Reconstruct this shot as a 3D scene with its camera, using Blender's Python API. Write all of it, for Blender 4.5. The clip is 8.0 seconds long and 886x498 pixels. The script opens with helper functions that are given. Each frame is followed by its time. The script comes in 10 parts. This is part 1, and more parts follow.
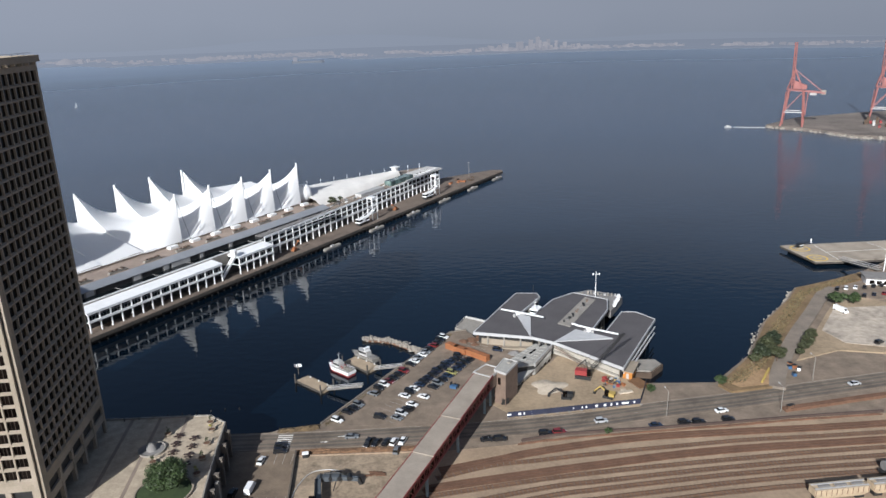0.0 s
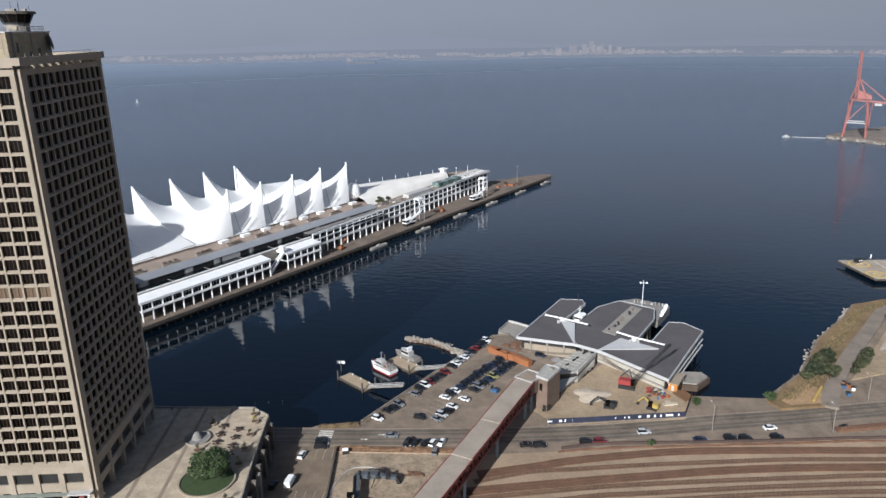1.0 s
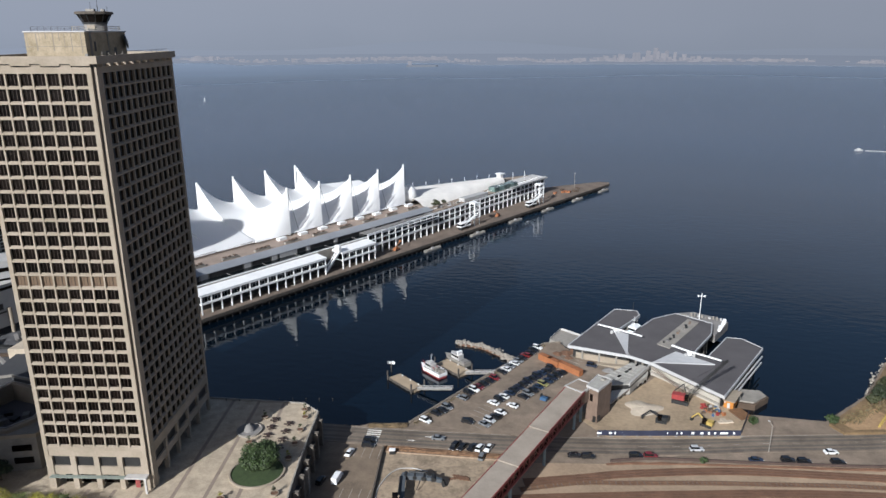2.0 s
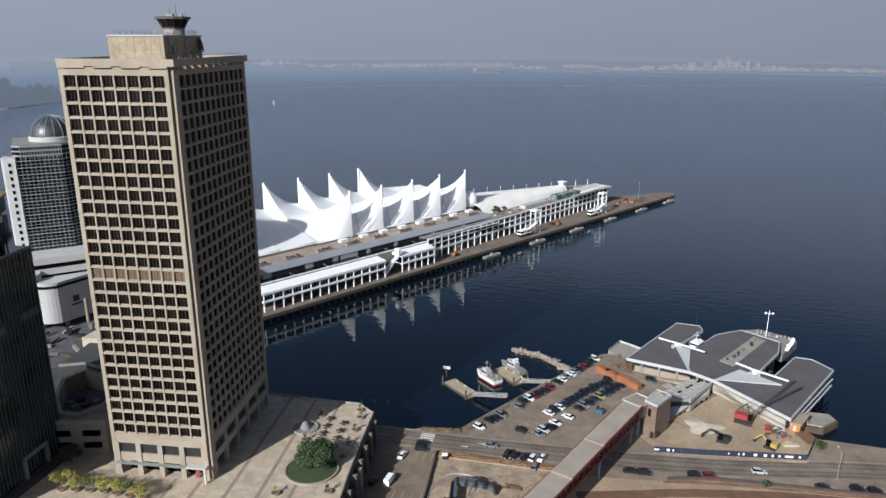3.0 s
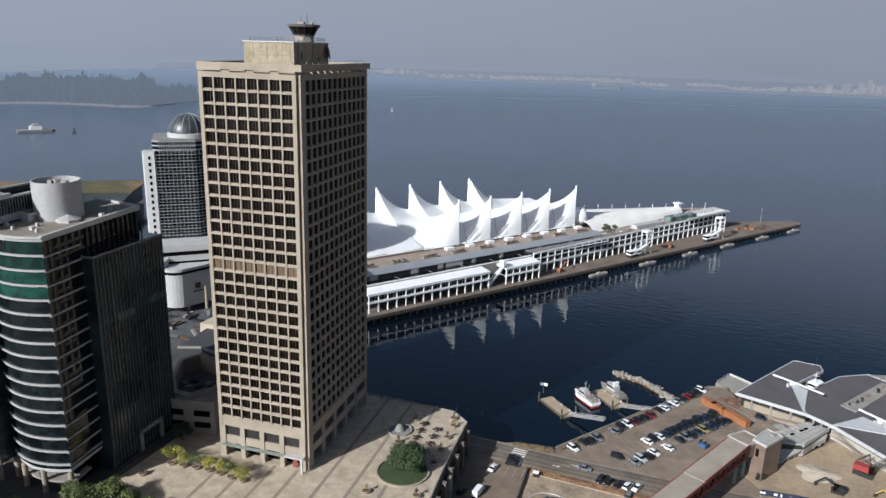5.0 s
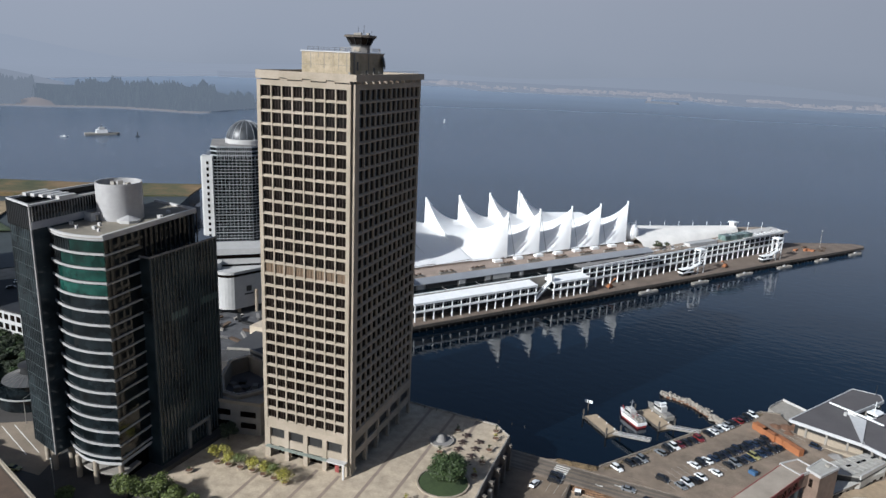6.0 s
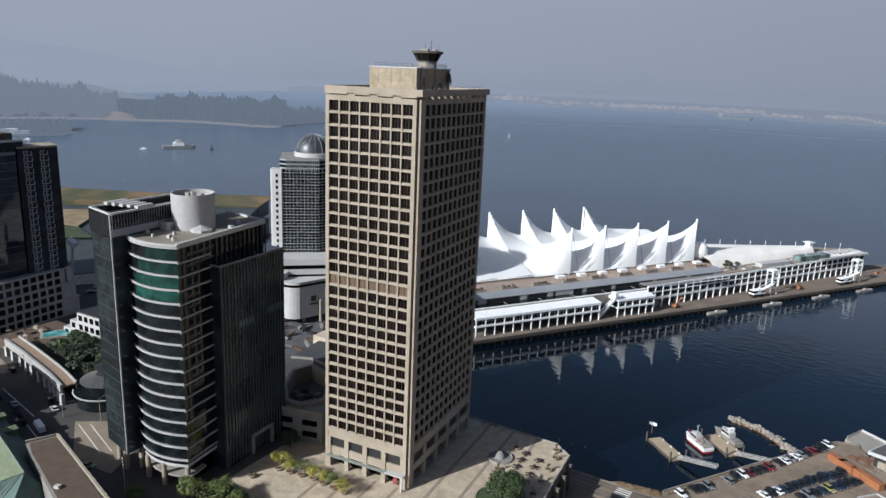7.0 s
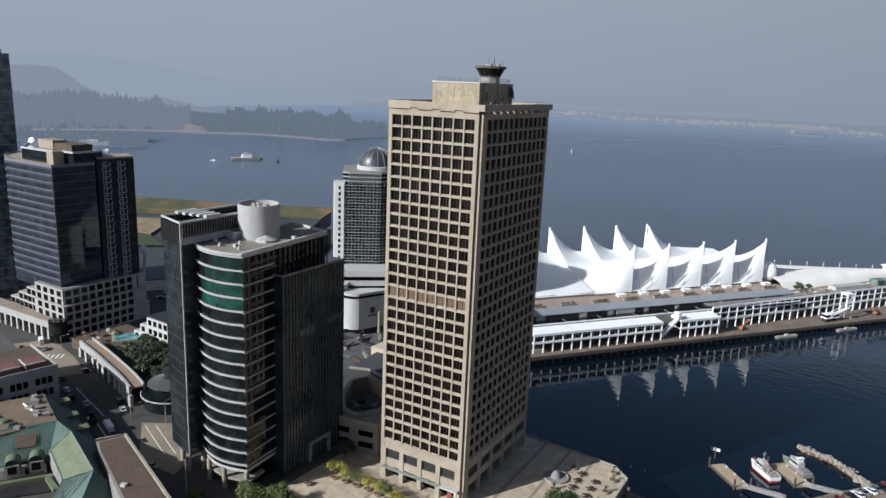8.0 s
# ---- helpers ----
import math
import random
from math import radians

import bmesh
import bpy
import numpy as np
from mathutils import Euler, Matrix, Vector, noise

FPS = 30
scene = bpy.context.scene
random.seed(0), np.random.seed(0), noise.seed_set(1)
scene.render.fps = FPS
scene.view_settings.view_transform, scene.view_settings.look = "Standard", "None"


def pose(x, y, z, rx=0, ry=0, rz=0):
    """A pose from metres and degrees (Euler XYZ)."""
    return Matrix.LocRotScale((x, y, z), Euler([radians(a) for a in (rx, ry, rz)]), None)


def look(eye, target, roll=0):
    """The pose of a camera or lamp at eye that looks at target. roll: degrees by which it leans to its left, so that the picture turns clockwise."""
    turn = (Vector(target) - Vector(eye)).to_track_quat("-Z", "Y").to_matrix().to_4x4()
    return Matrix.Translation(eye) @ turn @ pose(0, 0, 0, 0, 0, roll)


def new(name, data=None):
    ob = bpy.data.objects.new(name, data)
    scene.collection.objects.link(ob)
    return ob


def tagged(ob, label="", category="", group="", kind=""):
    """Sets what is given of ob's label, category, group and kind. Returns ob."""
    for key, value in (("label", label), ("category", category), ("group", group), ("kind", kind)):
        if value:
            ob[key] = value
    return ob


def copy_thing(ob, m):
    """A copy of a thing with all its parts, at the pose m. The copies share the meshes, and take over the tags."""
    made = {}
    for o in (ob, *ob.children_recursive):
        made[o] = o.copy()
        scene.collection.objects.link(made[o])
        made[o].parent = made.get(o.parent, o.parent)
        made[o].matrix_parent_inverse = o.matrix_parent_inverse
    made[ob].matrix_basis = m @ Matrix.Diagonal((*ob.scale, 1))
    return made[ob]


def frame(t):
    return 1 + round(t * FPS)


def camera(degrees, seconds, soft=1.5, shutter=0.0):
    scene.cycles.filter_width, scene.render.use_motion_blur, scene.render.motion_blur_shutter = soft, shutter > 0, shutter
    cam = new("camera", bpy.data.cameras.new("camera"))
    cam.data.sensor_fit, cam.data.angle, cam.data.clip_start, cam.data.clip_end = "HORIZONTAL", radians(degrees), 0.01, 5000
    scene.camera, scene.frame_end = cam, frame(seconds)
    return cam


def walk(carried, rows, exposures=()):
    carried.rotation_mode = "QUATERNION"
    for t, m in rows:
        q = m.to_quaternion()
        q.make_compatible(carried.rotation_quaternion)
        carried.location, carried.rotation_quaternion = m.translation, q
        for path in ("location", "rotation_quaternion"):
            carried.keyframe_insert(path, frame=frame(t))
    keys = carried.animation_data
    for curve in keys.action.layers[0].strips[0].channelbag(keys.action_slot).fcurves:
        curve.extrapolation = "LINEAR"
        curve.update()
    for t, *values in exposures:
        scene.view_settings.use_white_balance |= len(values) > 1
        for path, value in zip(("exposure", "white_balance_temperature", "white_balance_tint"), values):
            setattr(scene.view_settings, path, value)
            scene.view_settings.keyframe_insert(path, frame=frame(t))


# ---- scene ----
# A harbour seen from a high lookout: the camera pans from where it stands.
cam = camera(63.89, 8.0)
EYE = (0.0, 0.0, 136.0)
# seconds, yaw, pitch, roll
PATH = [(0.0, 0.00, -17.67, -1.68), (0.5, 1.92, -17.53, -1.21), (1.0, 3.85, -17.40, -0.91), (1.5, 6.05, -17.25, -0.52), (3.0, 13.37, -16.57, 0.23), (3.5, 15.94, -16.46, 0.39), (4.0, 18.17, -16.31, 0.72), (4.5, 20.30, -16.08, 1.23), (6.0, 26.26, -15.07, 2.58), (6.5, 28.84, -14.58, 2.66), (7.0, 31.50, -14.13, 2.40), (7.5, 34.00, -13.64, 2.42), (8.0, 36.45, -13.19, 2.47)]
walk(cam, [(t, pose(*EYE, 90 + p, 0, y) @ pose(0, 0, 0, 0, 0, r)) for t, y, p, r in PATH],
     [(0.0, 0.34, 5800, 10), (8.0, 0.34, 5700, 8)])

# ---- light ----
SUN_EL, SUN_AZ = 28.5, 202.2     # degrees; azimuth clockwise from +y
sun_way = Vector((math.sin(radians(SUN_AZ)) * math.cos(radians(SUN_EL)), math.cos(radians(SUN_AZ)) * math.cos(radians(SUN_EL)), math.sin(radians(SUN_EL))))
world = bpy.data.worlds.new("world")
scene.world = world
world.use_nodes = True
wt = world.node_tree
sky = wt.nodes.new("ShaderNodeTexSky")
sky.sky_type = "NISHITA"
sky.sun_disc = False
sky.sun_elevation = radians(SUN_EL)
sky.sun_rotation = radians(SUN_AZ)
sky.dust_density = 3.0
sky.air_density = 1.0
wt.nodes["Background"].inputs[1].default_value = 0.055
wt.links.new(sky.outputs[0], wt.nodes["Background"].inputs[0])
sun = new("sun", bpy.data.lights.new("sun", "SUN"))
sun.data.energy = 5.0
sun.data.angle = radians(0.6)
sun.data.color = (1.0, 0.95, 0.87)
sun.matrix_world = look(sun_way * 500, (0, 0, 0))
scene.view_settings.exposure = 0.0


# ---- materials ----
def material(name):
    m = bpy.data.materials.new(name)
    m.use_nodes = True
    return m, m.node_tree, m.node_tree.nodes["Principled BSDF"]


def ramp_node(nt, source, stops):
    r = nt.nodes.new("ShaderNodeValToRGB")
    while len(r.color_ramp.elements) < len(stops):
        r.color_ramp.elements.new(0.5)
    for e, (p, c) in zip(r.color_ramp.elements, stops):
        e.position, e.color = p, (*c, 1.0)
    nt.links.new(source, r.inputs[0])
    return r.outputs[0]


def surface(name, color, rough=0.7, metal=0.0, scale=0.5, vary=0.25, bump=0.2, fine=6.0, vary_object=0.0, spec=0.5, warm=0.0):
    """A surface with broad stains and a fine grain; scale and fine are cycles per metre."""
    m, nt, b = material(name)
    geo = nt.nodes.new("ShaderNodeTexCoord")
    n1 = nt.nodes.new("ShaderNodeTexNoise")
    n1.inputs["Scale"].default_value, n1.inputs["Detail"].default_value, n1.inputs["Roughness"].default_value = scale, 6, 0.65
    n2 = nt.nodes.new("ShaderNodeTexNoise")
    n2.inputs["Scale"].default_value, n2.inputs["Detail"].default_value = fine, 4
    nt.links.new(geo.outputs["Object"], n1.inputs["Vector"])
    nt.links.new(geo.outputs["Object"], n2.inputs["Vector"])
    mix = nt.nodes.new("ShaderNodeMath")
    mix.operation = "MULTIPLY_ADD"
    nt.links.new(n2.outputs[0], mix.inputs[0])
    mix.inputs[1].default_value = 0.4
    nt.links.new(n1.outputs[0], mix.inputs[2])
    lo = [c * (1 - vary) for c in color]
    hi = [min(1.0, c * (1 + vary)) for c in color]
    lo[2] *= 1 - warm
    out = ramp_node(nt, mix.outputs[0], [(0.45, lo), (0.95, hi)])
    if vary_object:
        info = nt.nodes.new("ShaderNodeObjectInfo")
        mul = nt.nodes.new("ShaderNodeMath")
        mul.operation = "MULTIPLY_ADD"
        nt.links.new(info.outputs["Random"], mul.inputs[0])
        mul.inputs[1].default_value, mul.inputs[2].default_value = 2 * vary_object, 1 - vary_object
        hsv = nt.nodes.new("ShaderNodeHueSaturation")
        nt.links.new(mul.outputs[0], hsv.inputs["Value"])
        nt.links.new(out, hsv.inputs["Color"])
        out = hsv.outputs[0]
    nt.links.new(out, b.inputs["Base Color"])
    b.inputs["Roughness"].default_value, b.inputs["Metallic"].default_value = rough, metal
    b.inputs["Specular IOR Level"].default_value = spec
    if bump:
        bn = nt.nodes.new("ShaderNodeBump")
        bn.inputs["Strength"].default_value, bn.inputs["Distance"].default_value = bump, 0.05
        nt.links.new(mix.outputs[0], bn.inputs["Height"])
        nt.links.new(bn.outputs[0], b.inputs["Normal"])
    return m


def glassy(name, color, rough=0.06, spec=0.6, wave=0.15, size=0.25, vary=0.0):
    """Window glass in front of dark rooms: a dark body under a mirror coat, panes slightly out of true."""
    m, nt, b = material(name)
    tc = nt.nodes.new("ShaderNodeTexCoord")
    n = nt.nodes.new("ShaderNodeTexNoise")
    n.inputs["Scale"].default_value, n.inputs["Detail"].default_value = size, 2
    nt.links.new(tc.outputs["Object"], n.inputs["Vector"])
    out = ramp_node(nt, n.outputs[0], [(0.35, [c * 0.5 for c in color]), (0.7, [c * 1.6 for c in color])])
    if vary:
        info = nt.nodes.new("ShaderNodeObjectInfo")
        mul = nt.nodes.new("ShaderNodeMath")
        mul.operation = "MULTIPLY_ADD"
        nt.links.new(info.outputs["Random"], mul.inputs[0])
        mul.inputs[1].default_value, mul.inputs[2].default_value = 2 * vary, 1 - vary
        hsv = nt.nodes.new("ShaderNodeHueSaturation")
        nt.links.new(mul.outputs[0], hsv.inputs["Value"])
        nt.links.new(out, hsv.inputs["Color"])
        out = hsv.outputs[0]
    nt.links.new(out, b.inputs["Base Color"])
    b.inputs["Roughness"].default_value = rough
    b.inputs["Specular IOR Level"].default_value = spec
    bn = nt.nodes.new("ShaderNodeBump")
    bn.inputs["Strength"].default_value, bn.inputs["Distance"].default_value = wave, 0.02
    nt.links.new(n.outputs[0], bn.inputs["Height"])
    nt.links.new(bn.outputs[0], b.inputs["Normal"])
    return m


CONCRETE = surface("concrete", (0.297, 0.250, 0.199), 0.85, scale=0.12, vary=0.22, fine=2.5, warm=0.1)
CONCRETE_GREY = surface("concrete_grey", (0.26, 0.24, 0.21), 0.85, scale=0.2, vary=0.25, fine=3)
PAVING = surface("paving", (0.405, 0.335, 0.247), 0.85, scale=0.3, vary=0.32, fine=2.0)
PAVING_BAND = surface("paving_band", (0.24, 0.19, 0.15), 0.85, scale=0.2, vary=0.2)
WINDOW_DARK = glassy("window_dark", (0.007, 0.005, 0.004), 0.12, spec=0.15, vary=0.5)
WINDOW_BROWN = surface("window_brown_panel", (0.13, 0.085, 0.05), 0.6, scale=1, vary=0.2)
CURTAIN_GLASS = glassy("curtain_glass", (0.008, 0.011, 0.0125), 0.03, spec=0.34, wave=0.25, size=0.35)
SLAB_GLASS = glassy("slab_glass", (0.036, 0.046, 0.050), 0.14, spec=0.25, wave=0.12, size=0.12)
HOTEL_WHITE = surface("hotel_white", (0.42, 0.415, 0.405), 0.6, scale=0.25, vary=0.12, bump=0.05)
TOWER_GRAVEL = surface("tower_gravel", (0.21, 0.185, 0.145), 0.95, scale=0.15, vary=0.3, fine=3)
GREEN_GLASS = glassy("green_glass", (0.008, 0.036, 0.028), 0.05, size=0.3, spec=0.6, vary=0.6)
BLUE_GLASS = glassy("blue_glass", (0.020, 0.026, 0.036), 0.03, spec=0.38, wave=0.5, size=0.2)
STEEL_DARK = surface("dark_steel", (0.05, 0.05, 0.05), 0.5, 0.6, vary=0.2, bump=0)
WHITE_PAINT = surface("white_paint", (0.84, 0.84, 0.83), 0.5, scale=0.3, vary=0.08, bump=0.05)
WHITE_BAND = surface("white_metal", (0.43, 0.42, 0.405), 0.45, scale=0.4, vary=0.1, bump=0.05)
ROOF_GREY = surface("roof_grey", (0.20, 0.19, 0.18), 0.9, scale=0.2, vary=0.25)
ROOF_SLATE = surface("roof_slate", (0.088, 0.081, 0.083), 0.85, scale=0.08, vary=0.2, fine=1.5)
GRAVEL_ROOF = surface("gravel_roof", (0.25, 0.2, 0.155), 0.95, scale=0.15, vary=0.25, fine=4)
COPPER = surface("copper_green", (0.068, 0.108, 0.094), 0.75, scale=0.25, vary=0.3, fine=2)
# paler copper; on the station's south facet it stands for sunlight
COPPER_LIGHT = surface("copper_pale", (0.112, 0.134, 0.078), 0.75, scale=0.25, vary=0.25, fine=2)
ASPHALT = surface("asphalt", (0.172, 0.137, 0.104), 0.9, scale=0.12, vary=0.42, fine=2.2)
ASPHALT_PALE = surface("asphalt_pale", (0.198, 0.154, 0.114), 0.9, scale=0.14, vary=0.42, fine=2.0)
# tone lowered for the shade tall buildings cast on the streets
STREET = surface("street_asphalt", (0.055, 0.05, 0.046), 0.85, scale=0.1, vary=0.25, fine=1.5)
FADED_PAINT = surface("faded_paint", (0.34, 0.31, 0.27), 0.8, scale=1.5, vary=0.4, bump=0)
ROAD_PAINT = surface("road_paint", (0.70, 0.68, 0.62), 0.7, scale=2, vary=0.2, bump=0)
ROAD_YELLOW = surface("road_yellow", (0.62, 0.42, 0.08), 0.7, scale=2, vary=0.2, bump=0)
DIRT = surface("dirt", (0.32, 0.243, 0.158), 0.95, scale=0.07, vary=0.35, fine=0.8)
SAND = surface("sand", (0.46, 0.39, 0.30), 0.95, scale=0.1, vary=0.25, fine=0.8)
BALLAST = surface("ballast", (0.31, 0.228, 0.152), 0.95, scale=0.05, vary=0.3, fine=0.9)
RUST_BED = surface("rusty_ballast", (0.142, 0.076, 0.045), 0.95, scale=0.2, vary=0.35, fine=1.5)
RAIL_STEEL = surface("rail_steel", (0.16, 0.10, 0.07), 0.6, 0.5, vary=0.2, bump=0)
ROCK = surface("rock", (0.28, 0.25, 0.21), 0.9, scale=0.6, vary=0.4, bump=0.5)
GRASS = surface("dry_grass", (0.18, 0.12, 0.06), 0.95, scale=0.12, vary=0.4, fine=1.5)
BARK = surface("bark", (0.10, 0.07, 0.05), 0.9, scale=3, vary=0.3)
TIMBER = surface("timber_deck", (0.165, 0.125, 0.098), 0.9, scale=0.2, vary=0.3, fine=2)
PILE = surface("pile", (0.07, 0.06, 0.05), 0.9, scale=1, vary=0.3)
RED_STEEL = surface("red_steel", (0.22, 0.05, 0.045), 0.6, scale=0.6, vary=0.25, bump=0.05)
# red paled in the paint for the haze in front of the cranes
CRANE_RED = surface("crane_red", (0.31, 0.125, 0.11), 0.6, scale=0.1, vary=0.15, bump=0)
ORANGE = surface("orange_steel", (0.30, 0.12, 0.05), 0.6, scale=0.5, vary=0.25)
YELLOW = surface("machine_yellow", (0.40, 0.29, 0.08), 0.55, scale=1, vary=0.2)
RED = surface("machine_red", (0.27, 0.04, 0.038), 0.5, scale=1, vary=0.2)
BLUE = surface("blue_paint", (0.05, 0.11, 0.21), 0.5, scale=1, vary=0.2)
RUBBER = surface("rubber", (0.02, 0.02, 0.02), 0.8, vary=0.1, bump=0)
BANNER = surface("banner_navy", (0.022, 0.026, 0.05), 0.7, scale=0.3, vary=0.3)
POOL = glassy("pool_water", (0.11, 0.29, 0.29), 0.05)
BRICK_RED = surface("brown_roof", (0.088, 0.060, 0.041), 0.9, scale=0.3, vary=0.3)
STONE = surface("stone_wall", (0.22, 0.205, 0.185), 0.85, scale=0.3, vary=0.2)


def sea_material():
    m, nt, b = material("sea_water")
    tc = nt.nodes.new("ShaderNodeTexCoord")
    mapping = nt.nodes.new("ShaderNodeMapping")
    mapping.inputs["Rotation"].default_value = (0, 0, radians(25))
    mapping.inputs["Scale"].default_value = (1.0, 2.2, 1.0)
    nt.links.new(tc.outputs["Object"], mapping.inputs["Vector"])
    w = nt.nodes.new("ShaderNodeTexNoise")
    w.inputs["Scale"].default_value, w.inputs["Detail"].default_value, w.inputs["Roughness"].default_value = 0.13, 3, 0.45
    nt.links.new(mapping.outputs[0], w.inputs["Vector"])
    big = nt.nodes.new("ShaderNodeTexNoise")
    big.inputs["Scale"].default_value, big.inputs["Detail"].default_value = 0.006, 4
    nt.links.new(mapping.outputs[0], big.inputs["Vector"])
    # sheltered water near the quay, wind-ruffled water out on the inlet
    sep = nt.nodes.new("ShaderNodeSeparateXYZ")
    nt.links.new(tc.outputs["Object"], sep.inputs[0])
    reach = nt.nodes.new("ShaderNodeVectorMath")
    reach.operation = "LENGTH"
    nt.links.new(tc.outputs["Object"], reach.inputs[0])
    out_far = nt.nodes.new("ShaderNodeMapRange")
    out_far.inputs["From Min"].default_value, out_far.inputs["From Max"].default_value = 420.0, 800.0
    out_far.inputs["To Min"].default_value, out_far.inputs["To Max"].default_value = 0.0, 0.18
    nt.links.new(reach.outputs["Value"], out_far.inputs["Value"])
    # distance haze painted into the base colour, paler away from the eye
    far_haze = nt.nodes.new("ShaderNodeMapRange")
    far_haze.inputs["From Min"].default_value, far_haze.inputs["From Max"].default_value = 300.0, 2200.0
    nt.links.new(reach.outputs["Value"], far_haze.inputs["Value"])
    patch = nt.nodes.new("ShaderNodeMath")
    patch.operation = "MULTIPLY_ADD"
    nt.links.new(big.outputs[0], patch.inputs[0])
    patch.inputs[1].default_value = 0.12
    nt.links.new(far_haze.outputs[0], patch.inputs[2])
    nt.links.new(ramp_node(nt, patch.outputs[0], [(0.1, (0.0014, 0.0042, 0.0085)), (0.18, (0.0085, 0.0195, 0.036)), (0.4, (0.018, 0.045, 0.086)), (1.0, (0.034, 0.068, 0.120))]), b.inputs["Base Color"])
    rough = nt.nodes.new("ShaderNodeMath")
    rough.operation = "MULTIPLY_ADD"
    nt.links.new(big.outputs[0], rough.inputs[0])
    rough.inputs[1].default_value = 0.02
    nt.links.new(out_far.outputs[0], rough.inputs[2])
    nt.links.new(rough.outputs[0], b.inputs["Roughness"])
    b.inputs["IOR"].default_value = 1.47
    # reflections tinted blue by hand
    b.inputs["Specular Tint"].default_value = (0.84, 0.94, 1.0, 1)
    bn = nt.nodes.new("ShaderNodeBump")
    bn.inputs["Distance"].default_value = 0.25
    ruffle = nt.nodes.new("ShaderNodeMapRange")
    ruffle.inputs["From Min"].default_value, ruffle.inputs["From Max"].default_value = 330.0, 900.0
    ruffle.inputs["To Min"].default_value, ruffle.inputs["To Max"].default_value = 0.3, 1.0
    nt.links.new(reach.outputs["Value"], ruffle.inputs["Value"])
    nt.links.new(ruffle.outputs[0], bn.inputs["Strength"])
    nt.links.new(w.outputs[0], bn.inputs["Height"])
    nt.links.new(bn.outputs[0], b.inputs["Normal"])
    return m


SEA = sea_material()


# ---- mesh helpers ----
class Mesh:
    """Collects simple solids, to become one mesh."""

    def __init__(self):
        self.v, self.f = [], []

    def add(self, verts, faces):
        n = len(self.v)
        self.v += [tuple(p) for p in verts]
        self.f += [tuple(n + i for i in face) for face in faces]
        return self

    def box(self, x0, x1, y0, y1, z0, z1, m=None):
        vs = [Vector((x, y, z)) for z in (z0, z1) for x, y in ((x0, y0), (x1, y0), (x1, y1), (x0, y1))]
        if m is not None:
            vs = [m @ p for p in vs]
        return self.add(vs, [(3, 2, 1, 0), (4, 5, 6, 7), (0, 1, 5, 4), (1, 2, 6, 5), (2, 3, 7, 6), (3, 0, 4, 7)])

    def prism(self, poly, z0, z1, m=None):
        area = sum(a[0] * b[1] - b[0] * a[1] for a, b in zip(poly, poly[1:] + poly[:1]))
        n = len(poly)
        tops = list(z1) if isinstance(z1, (list, tuple)) else [z1] * n
        if area <= 0:
            poly, tops = poly[::-1], tops[::-1]
        vs = [Vector((x, y, z0)) for x, y in poly] + [Vector((x, y, z)) for (x, y), z in zip(poly, tops)]
        if m is not None:
            vs = [m @ p for p in vs]
        return self.add(vs, [tuple(range(n))[::-1], tuple(range(n, 2 * n))] + [(i, (i + 1) % n, n + (i + 1) % n, n + i) for i in range(n)])

    def tube(self, a, b, r0, r1=None, n=8):
        """A round bar from a to b."""
        r1 = r0 if r1 is None else r1
        a, b = Vector(a), Vector(b)
        q = (b - a).to_track_quat("Z", "Y").to_matrix()
        ring = [Vector((math.cos(2 * math.pi * k / n), math.sin(2 * math.pi * k / n), 0)) for k in range(n)]
        vs = [a + q @ p * r0 for p in ring] + [b + q @ p * r1 for p in ring]
        return self.add(vs, [tuple(range(n))[::-1], tuple(range(n, 2 * n))] + [(i, (i + 1) % n, n + (i + 1) % n, n + i) for i in range(n)])

    def bar(self, a, b, w, h=None):
        """A square bar from a to b."""
        h = w if h is None else h
        a, b = Vector(a), Vector(b)
        d = b - a
        side = d.cross(Vector((0, 0, 1)))
        side = side.normalized() if side.length > 1e-6 else Vector((1, 0, 0))
        up = side.cross(d).normalized()
        vs = [p + side * s * w / 2 + up * t * h / 2 for p in (a, b) for s, t in ((-1, -1), (1, -1), (1, 1), (-1, 1))]
        return self.add(vs, [(3, 2, 1, 0), (4, 5, 6, 7), (0, 1, 5, 4), (1, 2, 6, 5), (2, 3, 7, 6), (3, 0, 4, 7)])

    def grid(self, points):
        """A sheet from rows of points."""
        rows, cols = len(points), len(points[0])
        n = len(self.v)
        self.v += [tuple(p) for row in points for p in row]
        self.f += [(n + r * cols + c, n + r * cols + c + 1, n + (r + 1) * cols + c + 1, n + (r + 1) * cols + c) for r in range(rows - 1) for c in range(cols - 1)]
        return self

    def lathe(self, profile, n=24, cx=0.0, cy=0.0, a0=0.0, a1=2 * math.pi):
        """Turns (radius, height) pairs round an upright axis."""
        pts = [[(cx + r * math.cos(a0 + (a1 - a0) * k / n), cy + r * math.sin(a0 + (a1 - a0) * k / n), z) for k in range(n + 1)] for r, z in profile]
        return self.grid(pts)

    def data(self, name):
        me = bpy.data.meshes.new(name)
        me.from_pydata(self.v, [], self.f)
        me.validate()
        return me


def part(name, mesh, mat, parent=None, label="", smooth=False, m=None):
    """One mesh object, under a thing or a part."""
    me = mesh.data(name) if isinstance(mesh, Mesh) else mesh
    if not me.materials:
        me.materials.append(mat)
    if smooth:
        me.polygons.foreach_set("use_smooth", [True] * len(me.polygons))
    ob = new(name, me)
    ob.parent = parent
    if m is not None:
        ob.matrix_basis = m
    return tagged(ob, label)


def thing(name, m, label, category, group="", kind=""):
    """An empty at the base of a thing."""
    ob = new(name)
    ob.matrix_basis = m
    return tagged(ob, label, category, group, kind)


def structure(name, mesh, mat, label="", category="", m=None, smooth=False):
    ob = part(name, mesh, mat, None, "", smooth, m)
    return tagged(ob, label, category, "", "structure")


